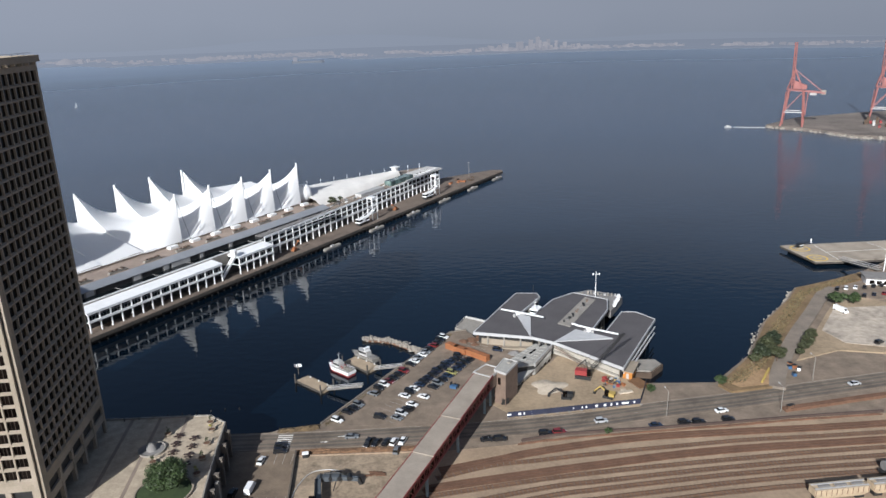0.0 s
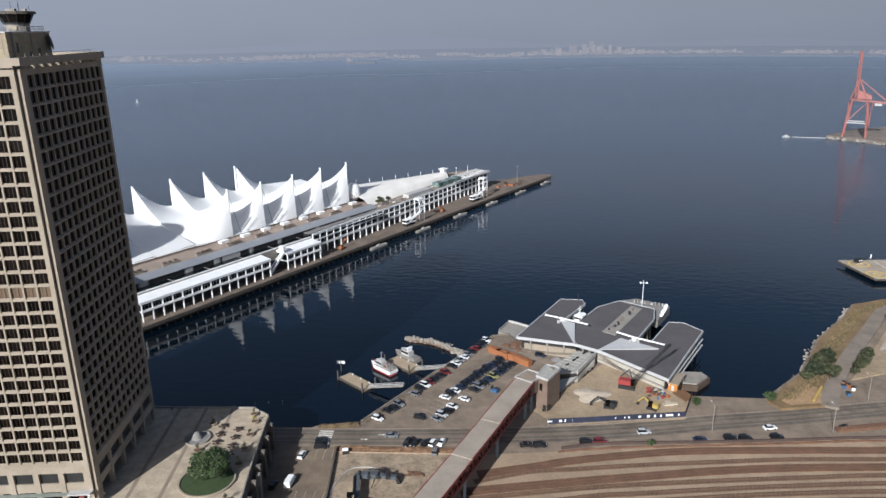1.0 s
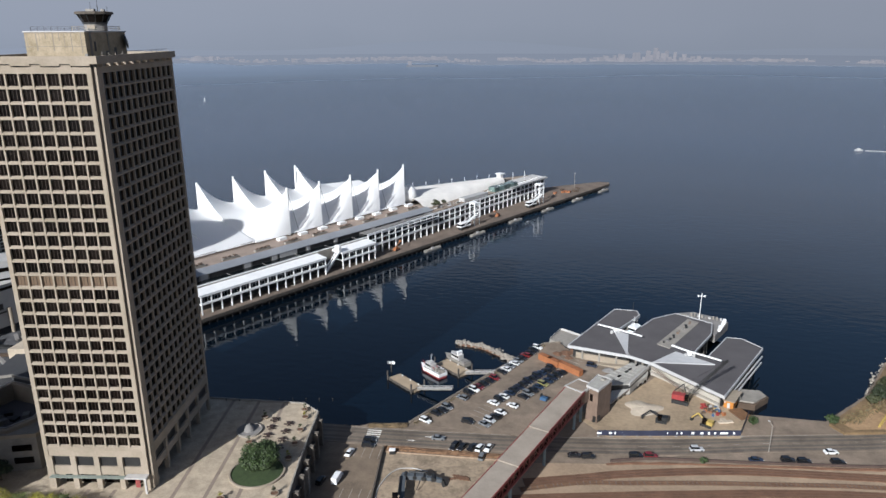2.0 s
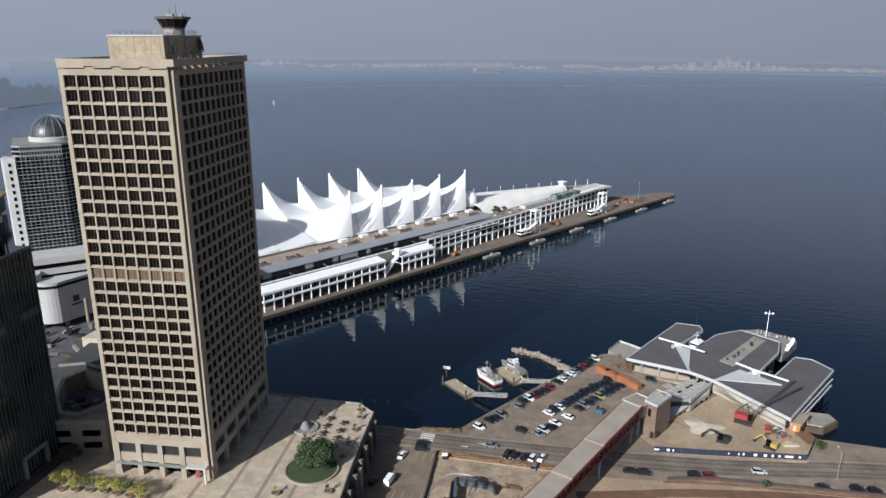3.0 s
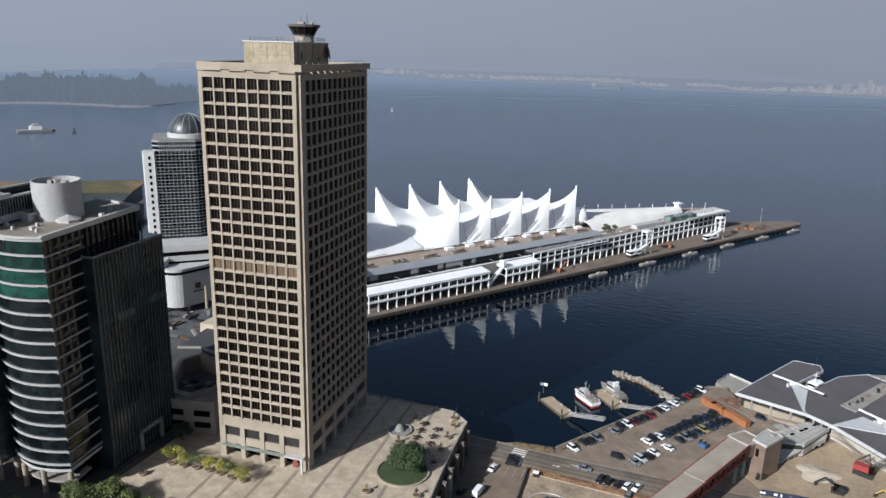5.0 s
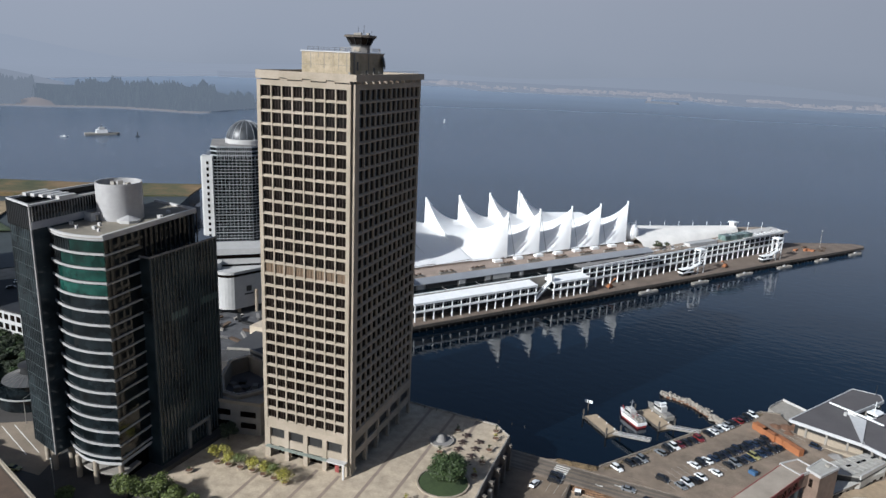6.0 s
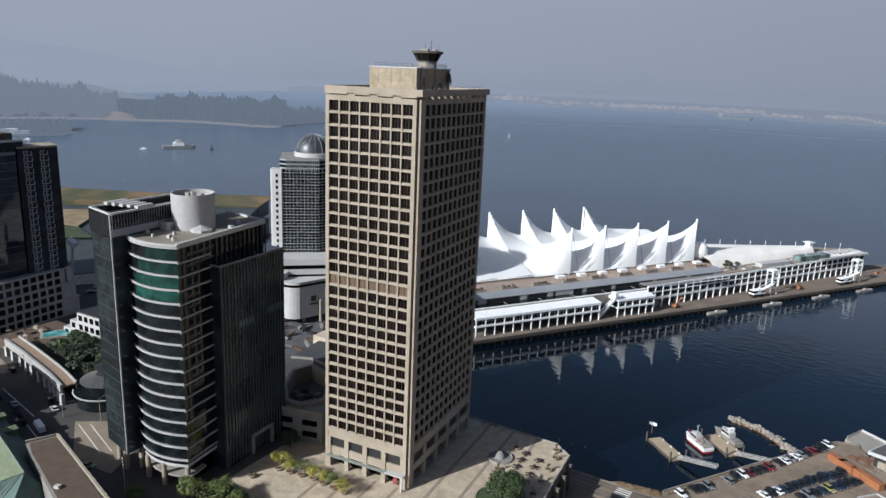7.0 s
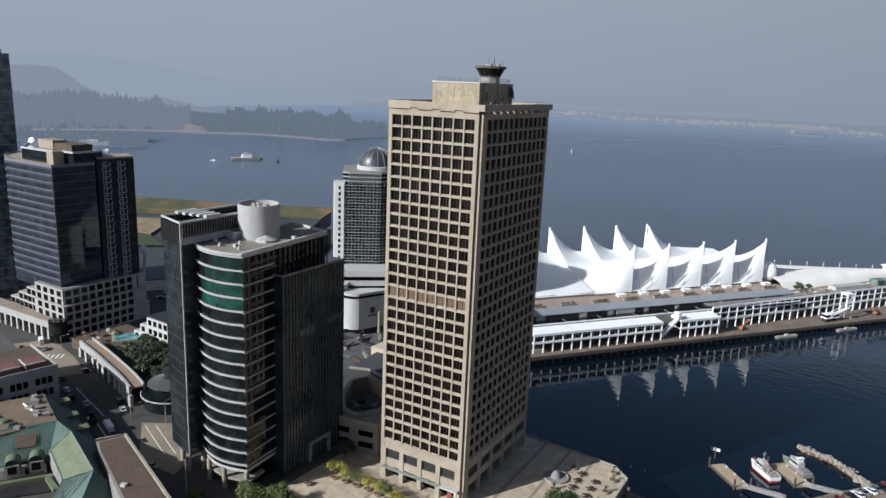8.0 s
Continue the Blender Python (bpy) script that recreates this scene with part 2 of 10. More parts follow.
def pieces(name, data, mat, parent, places):
    """Alike pieces on one mesh, each an object of its own."""
    if not data.materials:
        data.materials.append(mat)
    for m in places:
        ob = new(name, data)
        ob.parent = parent
        ob.matrix_basis = m


def shift(x, y, z=0.0):
    return Matrix.Translation((x, y, z))


def strip(line, width, z0, z1):
    """One continuous band along a polyline."""
    pts = [Vector((x, y, 0)) for x, y in line]
    m = Mesh()
    vs, n = [], len(pts)
    for i, p in enumerate(pts):
        d = (pts[min(i + 1, n - 1)] - pts[max(i - 1, 0)]).normalized()
        s = Vector((-d.y, d.x, 0)) * width / 2
        vs += [(p.x - s.x, p.y - s.y, z0), (p.x + s.x, p.y + s.y, z0), (p.x + s.x, p.y + s.y, z1), (p.x - s.x, p.y - s.y, z1)]
    faces = [(0, 1, 2, 3), (4 * n - 1, 4 * n - 2, 4 * n - 3, 4 * n - 4)]
    for i in range(n - 1):
        a, b = 4 * i, 4 * i + 4
        faces += [(a + q, b + q, b + (q + 1) % 4, a + (q + 1) % 4) for q in range(4)]
    return m.add(vs, [f[::-1] for f in faces])


def smooth_line(pts, n=6):
    """A gentle curve through points."""
    out = []
    for i in range(len(pts) - 1):
        p0, p1, p2, p3 = pts[max(i - 1, 0)], pts[i], pts[i + 1], pts[min(i + 2, len(pts) - 1)]
        for k in range(n):
            t = k / n
            out.append(tuple(0.5 * (2 * p1[c] + (p2[c] - p0[c]) * t + (2 * p0[c] - 5 * p1[c] + 4 * p2[c] - p3[c]) * t * t + (3 * p1[c] - p0[c] - 3 * p2[c] + p3[c]) * t ** 3) for c in (0, 1)))
    return out + [pts[-1]]


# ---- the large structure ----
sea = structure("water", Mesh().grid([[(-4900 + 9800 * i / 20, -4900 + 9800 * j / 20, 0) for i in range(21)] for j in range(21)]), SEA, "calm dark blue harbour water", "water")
LOW = 4.0      # quay level
HIGH = 15.5    # city level
coast = [(-900, 150), (-560, 240), (-420, 290), (-330, 330), (-250, 330), (-190, 300), (-166, 262), (-150, 212), (-112, 209), (-72, 207), (-58, 215),
         (-44, 217.5), (-20.4, 256.7), (2, 291), (9, 293), (15, 282), (46, 266), (67, 251), (75, 240), (101, 239), (123, 261), (143, 293), (166, 319), (176, 333), (201, 343),
         (222, 354), (247, 371), (300, 395), (420, 430), (900, 500), (1500, 600), (1500, -600), (-900, -600)]
structure("ground", Mesh().prism(coast, -3, LOW), ASPHALT_PALE, "dusty pale asphalt quay land", "ground")
upper = [(-900, 130), (-560, 225), (-400, 270), (-330, 310), (-250, 318), (-196, 290), (-172, 255), (-160, 210), (-154, 206), (-152, 121), (-146, 120), (-72, 119), (-72, -300), (-900, -300)]
structure("ground_upper", Mesh().prism(upper, 0, HIGH), STREET, "dark asphalt city street ground", "ground")


# haze and sky behind everything, with faint hills
def haze_material():
    m = bpy.data.materials.new("haze")
    m.use_nodes = True
    nt = m.node_tree
    nt.nodes.remove(nt.nodes["Principled BSDF"])
    em = nt.nodes.new("ShaderNodeEmission")
    tc = nt.nodes.new("ShaderNodeTexCoord")
    sep = nt.nodes.new("ShaderNodeSeparateXYZ")
    nt.links.new(tc.outputs["Object"], sep.inputs[0])
    n = nt.nodes.new("ShaderNodeTexNoise")
    n.inputs["Scale"].default_value, n.inputs["Detail"].default_value = 0.0012, 4
    nt.links.new(tc.outputs["Object"], n.inputs["Vector"])
    h = nt.nodes.new("ShaderNodeMath")
    h.operation = "MULTIPLY_ADD"
    nt.links.new(n.outputs[0], h.inputs[0])
    h.inputs[1].default_value = 260.0
    nt.links.new(sep.outputs[2], h.inputs[2])
    k = nt.nodes.new("ShaderNodeMath")
    k.operation = "MULTIPLY"
    nt.links.new(h.outputs[0], k.inputs[0])
    k.inputs[1].default_value = 1 / 3000.0
    col = ramp_node(nt, k.outputs[0], [(0.0, (0.268, 0.290, 0.330)), (0.1, (0.315, 0.331, 0.371)), (0.3, (0.357, 0.363, 0.400)), (0.5, (0.27, 0.32, 0.40)), (0.9, (0.15, 0.23, 0.38))])
    nt.links.new(col, em.inputs["Color"])
    side = nt.nodes.new("ShaderNodeMapRange")
    side.inputs["From Min"].default_value, side.inputs["From Max"].default_value = -4300.0, 3000.0
    side.inputs["To Min"].default_value, side.inputs["To Max"].default_value = 0.85, 0.645
    nt.links.new(sep.outputs[0], side.inputs["Value"])
    nt.links.new(side.outputs[0], em.inputs["Strength"])
    nt.links.new(em.outputs[0], nt.nodes["Material Output"].inputs[0])
    return m


HAZE = haze_material()
structure("backdrop_sky", Mesh().lathe([(4700, -60), (4700, 100), (4700, 300), (4700, 600), (4700, 1000), (4690, 1500)], 64), HAZE, "hazy grey-blue sky over the far shore", "sky", smooth=True)



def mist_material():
    """Haze painted on a flat sheet, denser with the distance from the eye."""
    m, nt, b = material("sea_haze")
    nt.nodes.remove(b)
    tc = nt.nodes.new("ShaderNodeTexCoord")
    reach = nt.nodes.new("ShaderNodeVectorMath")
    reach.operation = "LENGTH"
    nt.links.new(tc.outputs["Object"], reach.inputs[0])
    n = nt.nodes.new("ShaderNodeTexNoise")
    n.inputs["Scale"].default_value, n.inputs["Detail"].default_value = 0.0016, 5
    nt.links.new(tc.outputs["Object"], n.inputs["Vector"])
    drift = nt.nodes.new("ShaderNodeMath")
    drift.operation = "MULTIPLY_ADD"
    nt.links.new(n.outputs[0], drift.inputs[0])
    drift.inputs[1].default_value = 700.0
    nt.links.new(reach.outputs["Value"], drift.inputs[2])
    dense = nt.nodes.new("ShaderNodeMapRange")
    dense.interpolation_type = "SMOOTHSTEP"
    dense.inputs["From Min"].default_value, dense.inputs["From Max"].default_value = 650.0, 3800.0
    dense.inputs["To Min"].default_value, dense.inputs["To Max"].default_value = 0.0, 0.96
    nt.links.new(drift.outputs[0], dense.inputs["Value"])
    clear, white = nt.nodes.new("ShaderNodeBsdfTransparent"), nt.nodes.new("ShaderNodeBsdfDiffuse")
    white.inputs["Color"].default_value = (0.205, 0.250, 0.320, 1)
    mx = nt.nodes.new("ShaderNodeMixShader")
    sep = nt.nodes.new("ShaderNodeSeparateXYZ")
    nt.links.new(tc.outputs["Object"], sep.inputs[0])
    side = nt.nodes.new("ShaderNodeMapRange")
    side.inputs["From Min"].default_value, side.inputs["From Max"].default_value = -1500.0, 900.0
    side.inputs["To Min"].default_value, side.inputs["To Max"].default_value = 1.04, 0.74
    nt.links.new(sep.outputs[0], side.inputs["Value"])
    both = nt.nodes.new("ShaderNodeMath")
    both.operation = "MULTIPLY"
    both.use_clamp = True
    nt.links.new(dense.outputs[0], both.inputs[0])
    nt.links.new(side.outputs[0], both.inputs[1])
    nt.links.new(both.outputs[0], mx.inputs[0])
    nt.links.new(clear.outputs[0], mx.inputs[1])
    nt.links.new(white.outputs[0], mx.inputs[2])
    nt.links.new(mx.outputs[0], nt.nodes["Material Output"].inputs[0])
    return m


# added sheet just above the sea that stands in for haze
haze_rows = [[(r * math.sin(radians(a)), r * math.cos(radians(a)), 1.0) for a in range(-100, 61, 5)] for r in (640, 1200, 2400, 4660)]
structure("backdrop_haze", Mesh().grid(haze_rows), mist_material(), "added see-through sheet imitating bluish haze over the far water", "haze")

# ---- office tower of precast concrete ----
TOWER = pose(-103.9, 156.3, 14.0, 0, 0, 6.2)
tower = thing("office_tower", TOWER, "tall beige precast concrete office tower with deep square windows", "skyscraper")
TW, TL = 30.2, 45.3       # south face along -x, east face along +y
FLOORS, FH, WB = 28, 3.57, 13.2
WT = WB + FLOORS * FH     # top of the window grid
DEEP = 0.78
part("core", Mesh().box(-TW + DEEP, -DEEP - 0.6, DEEP, TL - DEEP, 4.5, WT + 1.1), STEEL_DARK, tower)
part("lobby", Mesh().box(-TW + 3, -4, 3.0, TL - 3, 0, 5.0), WINDOW_DARK, tower, "dark glazed lobby set back under the tower")


def facade(bays, width, edge, half):
    """One face of the grid, in x along the face, y into it: columns, sloping sills and heads."""
    m = Mesh()
    bay = (width - 2 * edge) / bays
    m.box(0, edge, 0, DEEP, 0, WT + 1.1)
    m.box(width - edge, width, 0, DEEP, 0, WT + 1.1)
    for k in range(1, bays):
        x = edge + k * bay
        m.box(x - half, x + half, 0.1, DEEP, WB, WT)
    for f in range(FLOORS + 1):
        z = WB + f * FH
        for k in range(bays):
            x0, x1 = edge + k * bay + (half if k else 0), edge + (k + 1) * bay - (half if k < bays - 1 else 0)
            low, high = (z - 0.34, z + 0.03) if f else (z - 1.0, z + 0.03)
            if f == 0:
                x0, x1 = edge + k * bay, edge + (k + 1) * bay
            pr = [(0.0, low), (0.0, high), (DEEP, high + 0.42), (DEEP, low)]
            if f == FLOORS:
                x0, x1 = edge + k * bay, edge + (k + 1) * bay
                pr = [(0.0, low), (0.0, z + 1.1), (DEEP, z + 1.1), (DEEP, low)]
            m.add([(x, y, zz) for x in (x0, x1) for y, zz in pr], [(0, 1, 2, 3), (7, 6, 5, 4), (0, 4, 5, 1), (1, 5, 6, 2), (2, 6, 7, 3), (3, 7, 4, 0)])
    return m, bay


south, bay_s = facade(8, TW - 1.6, 1.15, 0.215)
part("south_wall", south, CONCRETE, tower, m=shift(-TW, 0))
east, bay_e = facade(12, TL - 3.2, 0.9, 0.175)
FACE_E = pose(-0.6, 2.4, 0, 0, 0, 90)
part("east_wall", east, CONCRETE, tower, m=FACE_E)
part("west_wall", east.data("west_wall"), CONCRETE, tower, m=pose(-TW, TL - 0.8, 0, 0, 0, -90))
part("north_wall", south.data("north_wall"), CONCRETE, tower, m=pose(-0.8, TL, 0, 0, 0, 180))
part("corner", Mesh().box(-1.75, -0.66, 0.8, 2.42, 0, WT + 1.1), CONCRETE, tower, "recessed concrete corner")
# windows: one mesh, one object each on the two faces in view
wm = Mesh()
wm.box(-1.55, 1.55, 0.0, 0.06, 0, 3.0)
window_data = wm.data("window")
rows_s = [(shift(-TW, 0) @ shift(1.15 + (k + 0.5) * bay_s, DEEP - 0.12, WB + f * FH + 0.42)) for f in range(FLOORS) for k in range(8)]
brown_row = [m for i, m in enumerate(rows_s) if i // 8 == 13]
pieces("window", window_data, WINDOW_DARK, tower, [m for i, m in enumerate(rows_s) if i // 8 != 13])
panel_data = wm.data("spandrel_panel")
pieces("spandrel_panel", panel_data, WINDOW_BROWN, tower, brown_row)
mull = Mesh().box(0.26, 0.40, -0.10, 0.02, 0, 3.0).box(-0.62, -0.56, -0.06, 0.02, 0, 3.0).data("mullion")
pieces("mullion", mull, surface("bronze_mullion", (0.045, 0.032, 0.024), 0.5, 0.3, vary=0.2, bump=0), tower, rows_s)
east_ob = next(o for o in tower.children if o.name == "east_wall")
slot = Mesh().box(-1.62, 1.62, 0, 0.06, 0, 3.0).data("window")
pieces("window", slot, WINDOW_DARK, east_ob, [shift(0.9 + (k + 0.5) * bay_e, DEEP - 0.12, WB + f * FH + 0.42) for f in range(FLOORS) for k in range(12)])
# base: spandrels over the open ground storey, with slots and piers
x0, x1, n = -TW + 1.15, -2.75, 4
w = (x1 - x0) / n
part("spandrel", Mesh().box(x0, x1, 0.15, 0.8, 10.2, WB - 1.0), CONCRETE, tower)
for k in range(n):
    part("balustrade", Mesh().box(x0 + k * w + 0.75, x0 + (k + 1) * w - 0.75, 0.3, 0.9, 4.4, 7.0), CONCRETE, tower)
for k in range(n + 1):
    part("pier", Mesh().box(x0 + k * w - 0.75, x0 + k * w + 0.75, 0.02, 1.2, 0, 10.2), CONCRETE, tower)
y0, y1, n = 2.5, TL - 1.7, 5
w = (y1 - y0) / n
part("spandrel", Mesh().box(-1.3, -0.65, y0, y1, 10.2, WB - 1.0), CONCRETE, tower)
part("balustrade", Mesh().box(-1.3, -0.70, y0, y1, 4.6, 7.0), CONCRETE, tower)
for k in range(1, n):
    part("pier", Mesh().box(-1.7, -0.55, y0 + k * w - 0.6, y0 + k * w + 0.6, 0, 10.2), CONCRETE, tower)
part("slot_glass", Mesh().box(-TW + 1.2, -1.6, 1.0, TL - 1.2, 7.0, 10.2), WINDOW_DARK, tower)
part("glass_canopy", Mesh().box(-TW + 1.0, -8.0, -1.4, 0.0, 4.2, 4.35), surface("canopy_glass", (0.20, 0.235, 0.21), 0.25, vary=0.15, bump=0), tower, "thin green glass canopy")
part("entrance_canopy", Mesh().box(-7.6, -1.6, -2.0, 0.0, 4.6, 5.0).box(-2.2, -1.7, -2.0, -1.5, 0, 4.6), WHITE_BAND, tower, "white entrance canopy on a pier")
part("entrance_door", Mesh().box(-6.2, -4.9, 0.9, 1.1, 0, 2.3), RED_STEEL, tower, "red entrance panel")
# cornice: parapet band standing clear on brackets
TOP = WT + 1.1
cor = Mesh()
cor.box(-TW - 0.15, 0.15, -0.25, 0.4, TOP + 0.75, TOP + 2.5)
cor.box(-TW - 0.15, 0.15, TL - 0.4, TL + 0.2, TOP + 0.75, TOP + 2.5)
for x0, x1 in ((-TW - 0.15, -TW + 0.45), (-0.45, 0.15)):
    cor.box(x0, x1, 0.4, TL - 0.4, TOP + 0.75, TOP + 2.5)
tab = (TW - 1.6) / 4
for k in range(4):      # the slot under the parapet steps up over each tab
    x = -TW + k * tab
    cor.box(x + (0 if k == 0 else 0.35 * tab), x + tab, -0.25, 0.4, TOP + 0.32, TOP + 0.75)
part("parapet", cor, CONCRETE, tower)
for k in range(1, 4):
    x = -TW + k * tab
    part("slot_tab", Mesh().box(x, x + 0.35 * tab, 0.0, 0.7, TOP, TOP + 0.5), CONCRETE, tower)
for k in range(11):
    y = 2.6 + k * (TL - 5) / 10
    part("bracket", Mesh().prism([(-1.2, y - 0.3), (0.05, y - 0.3), (0.05, y + 0.3), (-1.2, y + 0.3)], TOP, TOP + 0.78), CONCRETE, tower)
part("roof", Mesh().box(-TW + 0.95, -1.3, 0.95, TL - 0.95, TOP - 0.3, TOP + 1.2), ROOF_GREY, tower)
stop_bar = Mesh()
for k in range(12):
    stop_bar.bar((-0.5, 4 + k * 3.4, TOP + 2.5), (-0.5, 4 + k * 3.4, TOP + 3.2), 0.08)
stop_bar.bar((-0.5, 4, TOP + 3.2), (-0.5, 41.4, TOP + 3.2), 0.08)
part("parapet_rail", stop_bar, CONCRETE_GREY, tower)
ph = thing("penthouse", TOWER, "beige concrete roof house with plant rooms", "roof house")
PZ = TOP + 1.2
part("body", Mesh().box(-22.2, -7.2, 10, 31.2, PZ, PZ + 6.6), surface("stained_concrete", (0.30, 0.245, 0.175), 0.85, scale=0.3, vary=0.4, fine=2.5, warm=0.2), ph)
part("coping", Mesh().box(-22.4, -7.0, 9.8, 31.4, PZ + 6.6, PZ + 6.9), WHITE_BAND, ph)
rail2 = Mesh()
for k in range(9):
    rail2.bar((-21.8 + 1.7 * k, 12.5, PZ + 6.9), (-21.8 + 1.7 * k, 12.5, PZ + 7.9), 0.07)
for z in (7.4, 7.9):
    rail2.bar((-21.8, 12.5, PZ + z), (-8.2, 12.5, PZ + z), 0.07)
part("roof_rail", rail2, STEEL_DARK, ph)
for y in (12.0, 12.6, 21.0):
    part("pipe", Mesh().tube((-7.05, y, PZ + 1.0), (-7.05, y, PZ + 7.6), 0.12, n=6), ROOF_GREY, ph)
part("joint_line", Mesh().box(-22.25, -7.15, 9.93, 9.99, PZ + 3.2, PZ + 3.32), TOWER_GRAVEL, ph)
rnd = random.Random(71)
for k in range(9):
    x, h = -21.5 + 1.6 * k + rnd.uniform(-0.5, 0.5), rnd.uniform(1.2, 4.8)
    part("rust_streak", Mesh().box(x - 0.06, x + rnd.uniform(0.05, 0.3), 9.975, 9.992, PZ + 6.4 - h, PZ + 6.4), TOWER_GRAVEL, ph)
part("pipe_frame", Mesh().box(-7.3, -6.7, 9.2, 9.8, PZ - 0.4, PZ + 1.6), ROOF_GREY, ph)
for y, w, z0, z1 in ((14, 0.8, 2.0, 4.4), (19.5, 1.6, 0.4, 2.0), (24, 1.2, 0.4, 2.8)):
    part("louvre", Mesh().box(-7.2, -7.12, y, y + w, PZ + z0, PZ + z1), STEEL_DARK, ph)
dish = Mesh().lathe([(0.0, 0.35), (1.2, 0.25), (1.9, 0.0), (1.9, -0.1)], 20)
part("dish", dish, STEEL_DARK, ph, "round aerial dish", True, pose(-6.3, 29.5, PZ + 4.2, 0, 80, 20))
cab = thing("control_tower_cab", TOWER @ shift(-9.5, 20.5, PZ + 6.9), "dark harbour control tower cab with sloping glass", "control tower")
part("shaft", Mesh().lathe([(2.75, 0), (2.75, 1.8)], 12), ROOF_GREY, cab)
part("sill_ring", Mesh().lathe([(2.7, 1.75), (3.05, 1.8), (3.05, 2.05), (2.8, 2.1)], 12), STEEL_DARK, cab)
part("cab_glazing", Mesh().lathe([(2.75, 2.05), (2.9, 2.1), (4.05, 4.05), (4.0, 4.1)], 12), WINDOW_DARK, cab)
for k in range(12):
    a = 2 * math.pi * k / 12
    part("cab_mullion", Mesh().bar((2.93 * math.cos(a), 2.93 * math.sin(a), 2.1), (4.1 * math.cos(a), 4.1 * math.sin(a), 4.1), 0.14), STEEL_DARK, cab)
part("cab_roof", Mesh().lathe([(0, 4.75), (4.2, 4.7), (4.55, 4.6), (4.55, 4.05), (3.9, 4.0)], 12), surface("cab_roof_brown", (0.09, 0.075, 0.06), 0.8, vary=0.25), cab, "weathered brown cab roof")
for x, y, w in ((-1.5, 0.8, 0.7), (0.6, -1.6, 0.5), (1.8, 1.2, 0.4)):
    part("roof_unit", Mesh().box(x - w, x + w, y - w, y + w, 4.7, 5.3), CONCRETE_GREY, cab)
part("shaft_window", Mesh().box(-1.0, 1.0, -0.1, 0.1, 0.4, 1.4), CONCRETE, cab, "pale shaft window", m=shift(0.2, -2.72))
rail = Mesh()
for k in range(24):
    a, b2 = 2 * math.pi * k / 24, 2 * math.pi * (k + 1) / 24
    p, q = (5.6 * math.cos(a), 5.6 * math.sin(a)), (5.6 * math.cos(b2), 5.6 * math.sin(b2))
    rail.bar((*p, 0), (*p, 1.1), 0.08)
    for z in (0.55, 1.1):
        rail.bar((*p, z), (*q, z), 0.08)
part("rail", rail, CONCRETE_GREY, cab)
for x, y, h in ((-1, 0.5, 2.4), (1.5, -1, 1.8), (0.2, 1.8, 3.0), (3, 1, 1.4)):
    part("antenna", Mesh().tube((x, y, 4.6), (x, y, 4.6 + h), 0.05, n=5), STEEL_DARK, cab)

# ---- plaza round the tower ----
PL = 14.0
plaza_poly = [(-158, 119), (-59, 119), (-62, 130), (-66.0, 156), (-68.6, 172.7), (-70.4, 186.6), (-72.2, 203.5), (-78.6, 208.5), (-112, 207.5), (-150, 206), (-158, 180)]
plaza = structure("plaza", Mesh().prism(plaza_poly, 0, PL), PAVING, "pale concrete paved plaza deck", "plaza")

# ---- dark glass office building ----
GB = pose(-155, 118, HIGH, 0, 0, 5)
glass_building = thing("glass_office_building", GB, "dark glass office building with curved white-banded front", "office building")
GH = 72.3
STOREY = 3.92
FRONT_BAND = surface("front_band", (0.35, 0.34, 0.33), 0.5, scale=0.4, vary=0.15, bump=0.05)
arc = []
for k in range(13):
    s = k / 12
    arc.append((-22 + 22 * s, 2.0 - 2.0 * s - 4 * 3.2 * s * (1 - s)))
body = arc + [(-3.2, 38.5), (-22, 42)]
inner = [(x + (0.35 if x < -11 else -0.35), y + 0.5) for x, y in arc] + [(-3.6, 38.1), (-21.6, 41.5)]
part("body", Mesh().prism(inner, 7.5, GH - 0.2), CURTAIN_GLASS, glass_building, "dark reflecting curtain glass")
for k in range(17):
    z = GH - 0.9 - k * STOREY
    band = strip([(x, y + 0.25) for x, y in arc], 0.40, z + 0.16, z + 0.70)
    part("floor_band", band, FRONT_BAND, glass_building)
part("roof", Mesh().prism(body, GH - 0.2, GH), TOWER_GRAVEL, glass_building)
edge = Mesh()
for (xa, ya), (xb, yb) in zip(arc, arc[1:]):
    edge.prism([(xa, ya - 0.1), (xb, yb - 0.1), (xb, yb + 0.6), (xa, ya + 0.6)], GH, GH + 0.5)
part("roof_edge", edge, WHITE_BAND, glass_building)
part("roof_edge", strip([(-0.25, 0.1), (-3.4, 38.3), (-22, 41.8)], 0.8, GH - 0.7, GH + 0.7), WHITE_BAND, glass_building)
slab = [(-19.5, -4.2), (-32, -0.8), (-30.5, 34), (-21, 34), (-19.5, 5)]
part("west_slab", Mesh().prism(slab, 7.5, 76), SLAB_GLASS, glass_building, "taller dark glass slab")
part("slab_parapet", strip(slab + slab[:1], 0.4, 76, 79.0), CURTAIN_GLASS, glass_building)
part("slab_coping", strip(slab + slab[:1], 0.7, 79.0, 79.5), WHITE_BAND, glass_building)
# copy of the slab glass, toned apart for the shaded east side
EAST_GLASS = glassy("east_glass", (0.024, 0.034, 0.037), 0.1, spec=0.45, wave=0.12, size=0.12)
part("east_slab", Mesh().box(-3, 2.0, 13.0, 41, -1.6, 64), EAST_GLASS, glass_building, "lower dark glass slab with upright fins")
DRUM = surface("drum_metal", (0.36, 0.35, 0.345), 0.5, scale=0.5, vary=0.12)
part("drum", Mesh().lathe([(6.2, 0), (6.2, 10.4)], 64), DRUM, glass_building, "round pale metal roof drum", True, shift(-14.2, 20.1, GH))
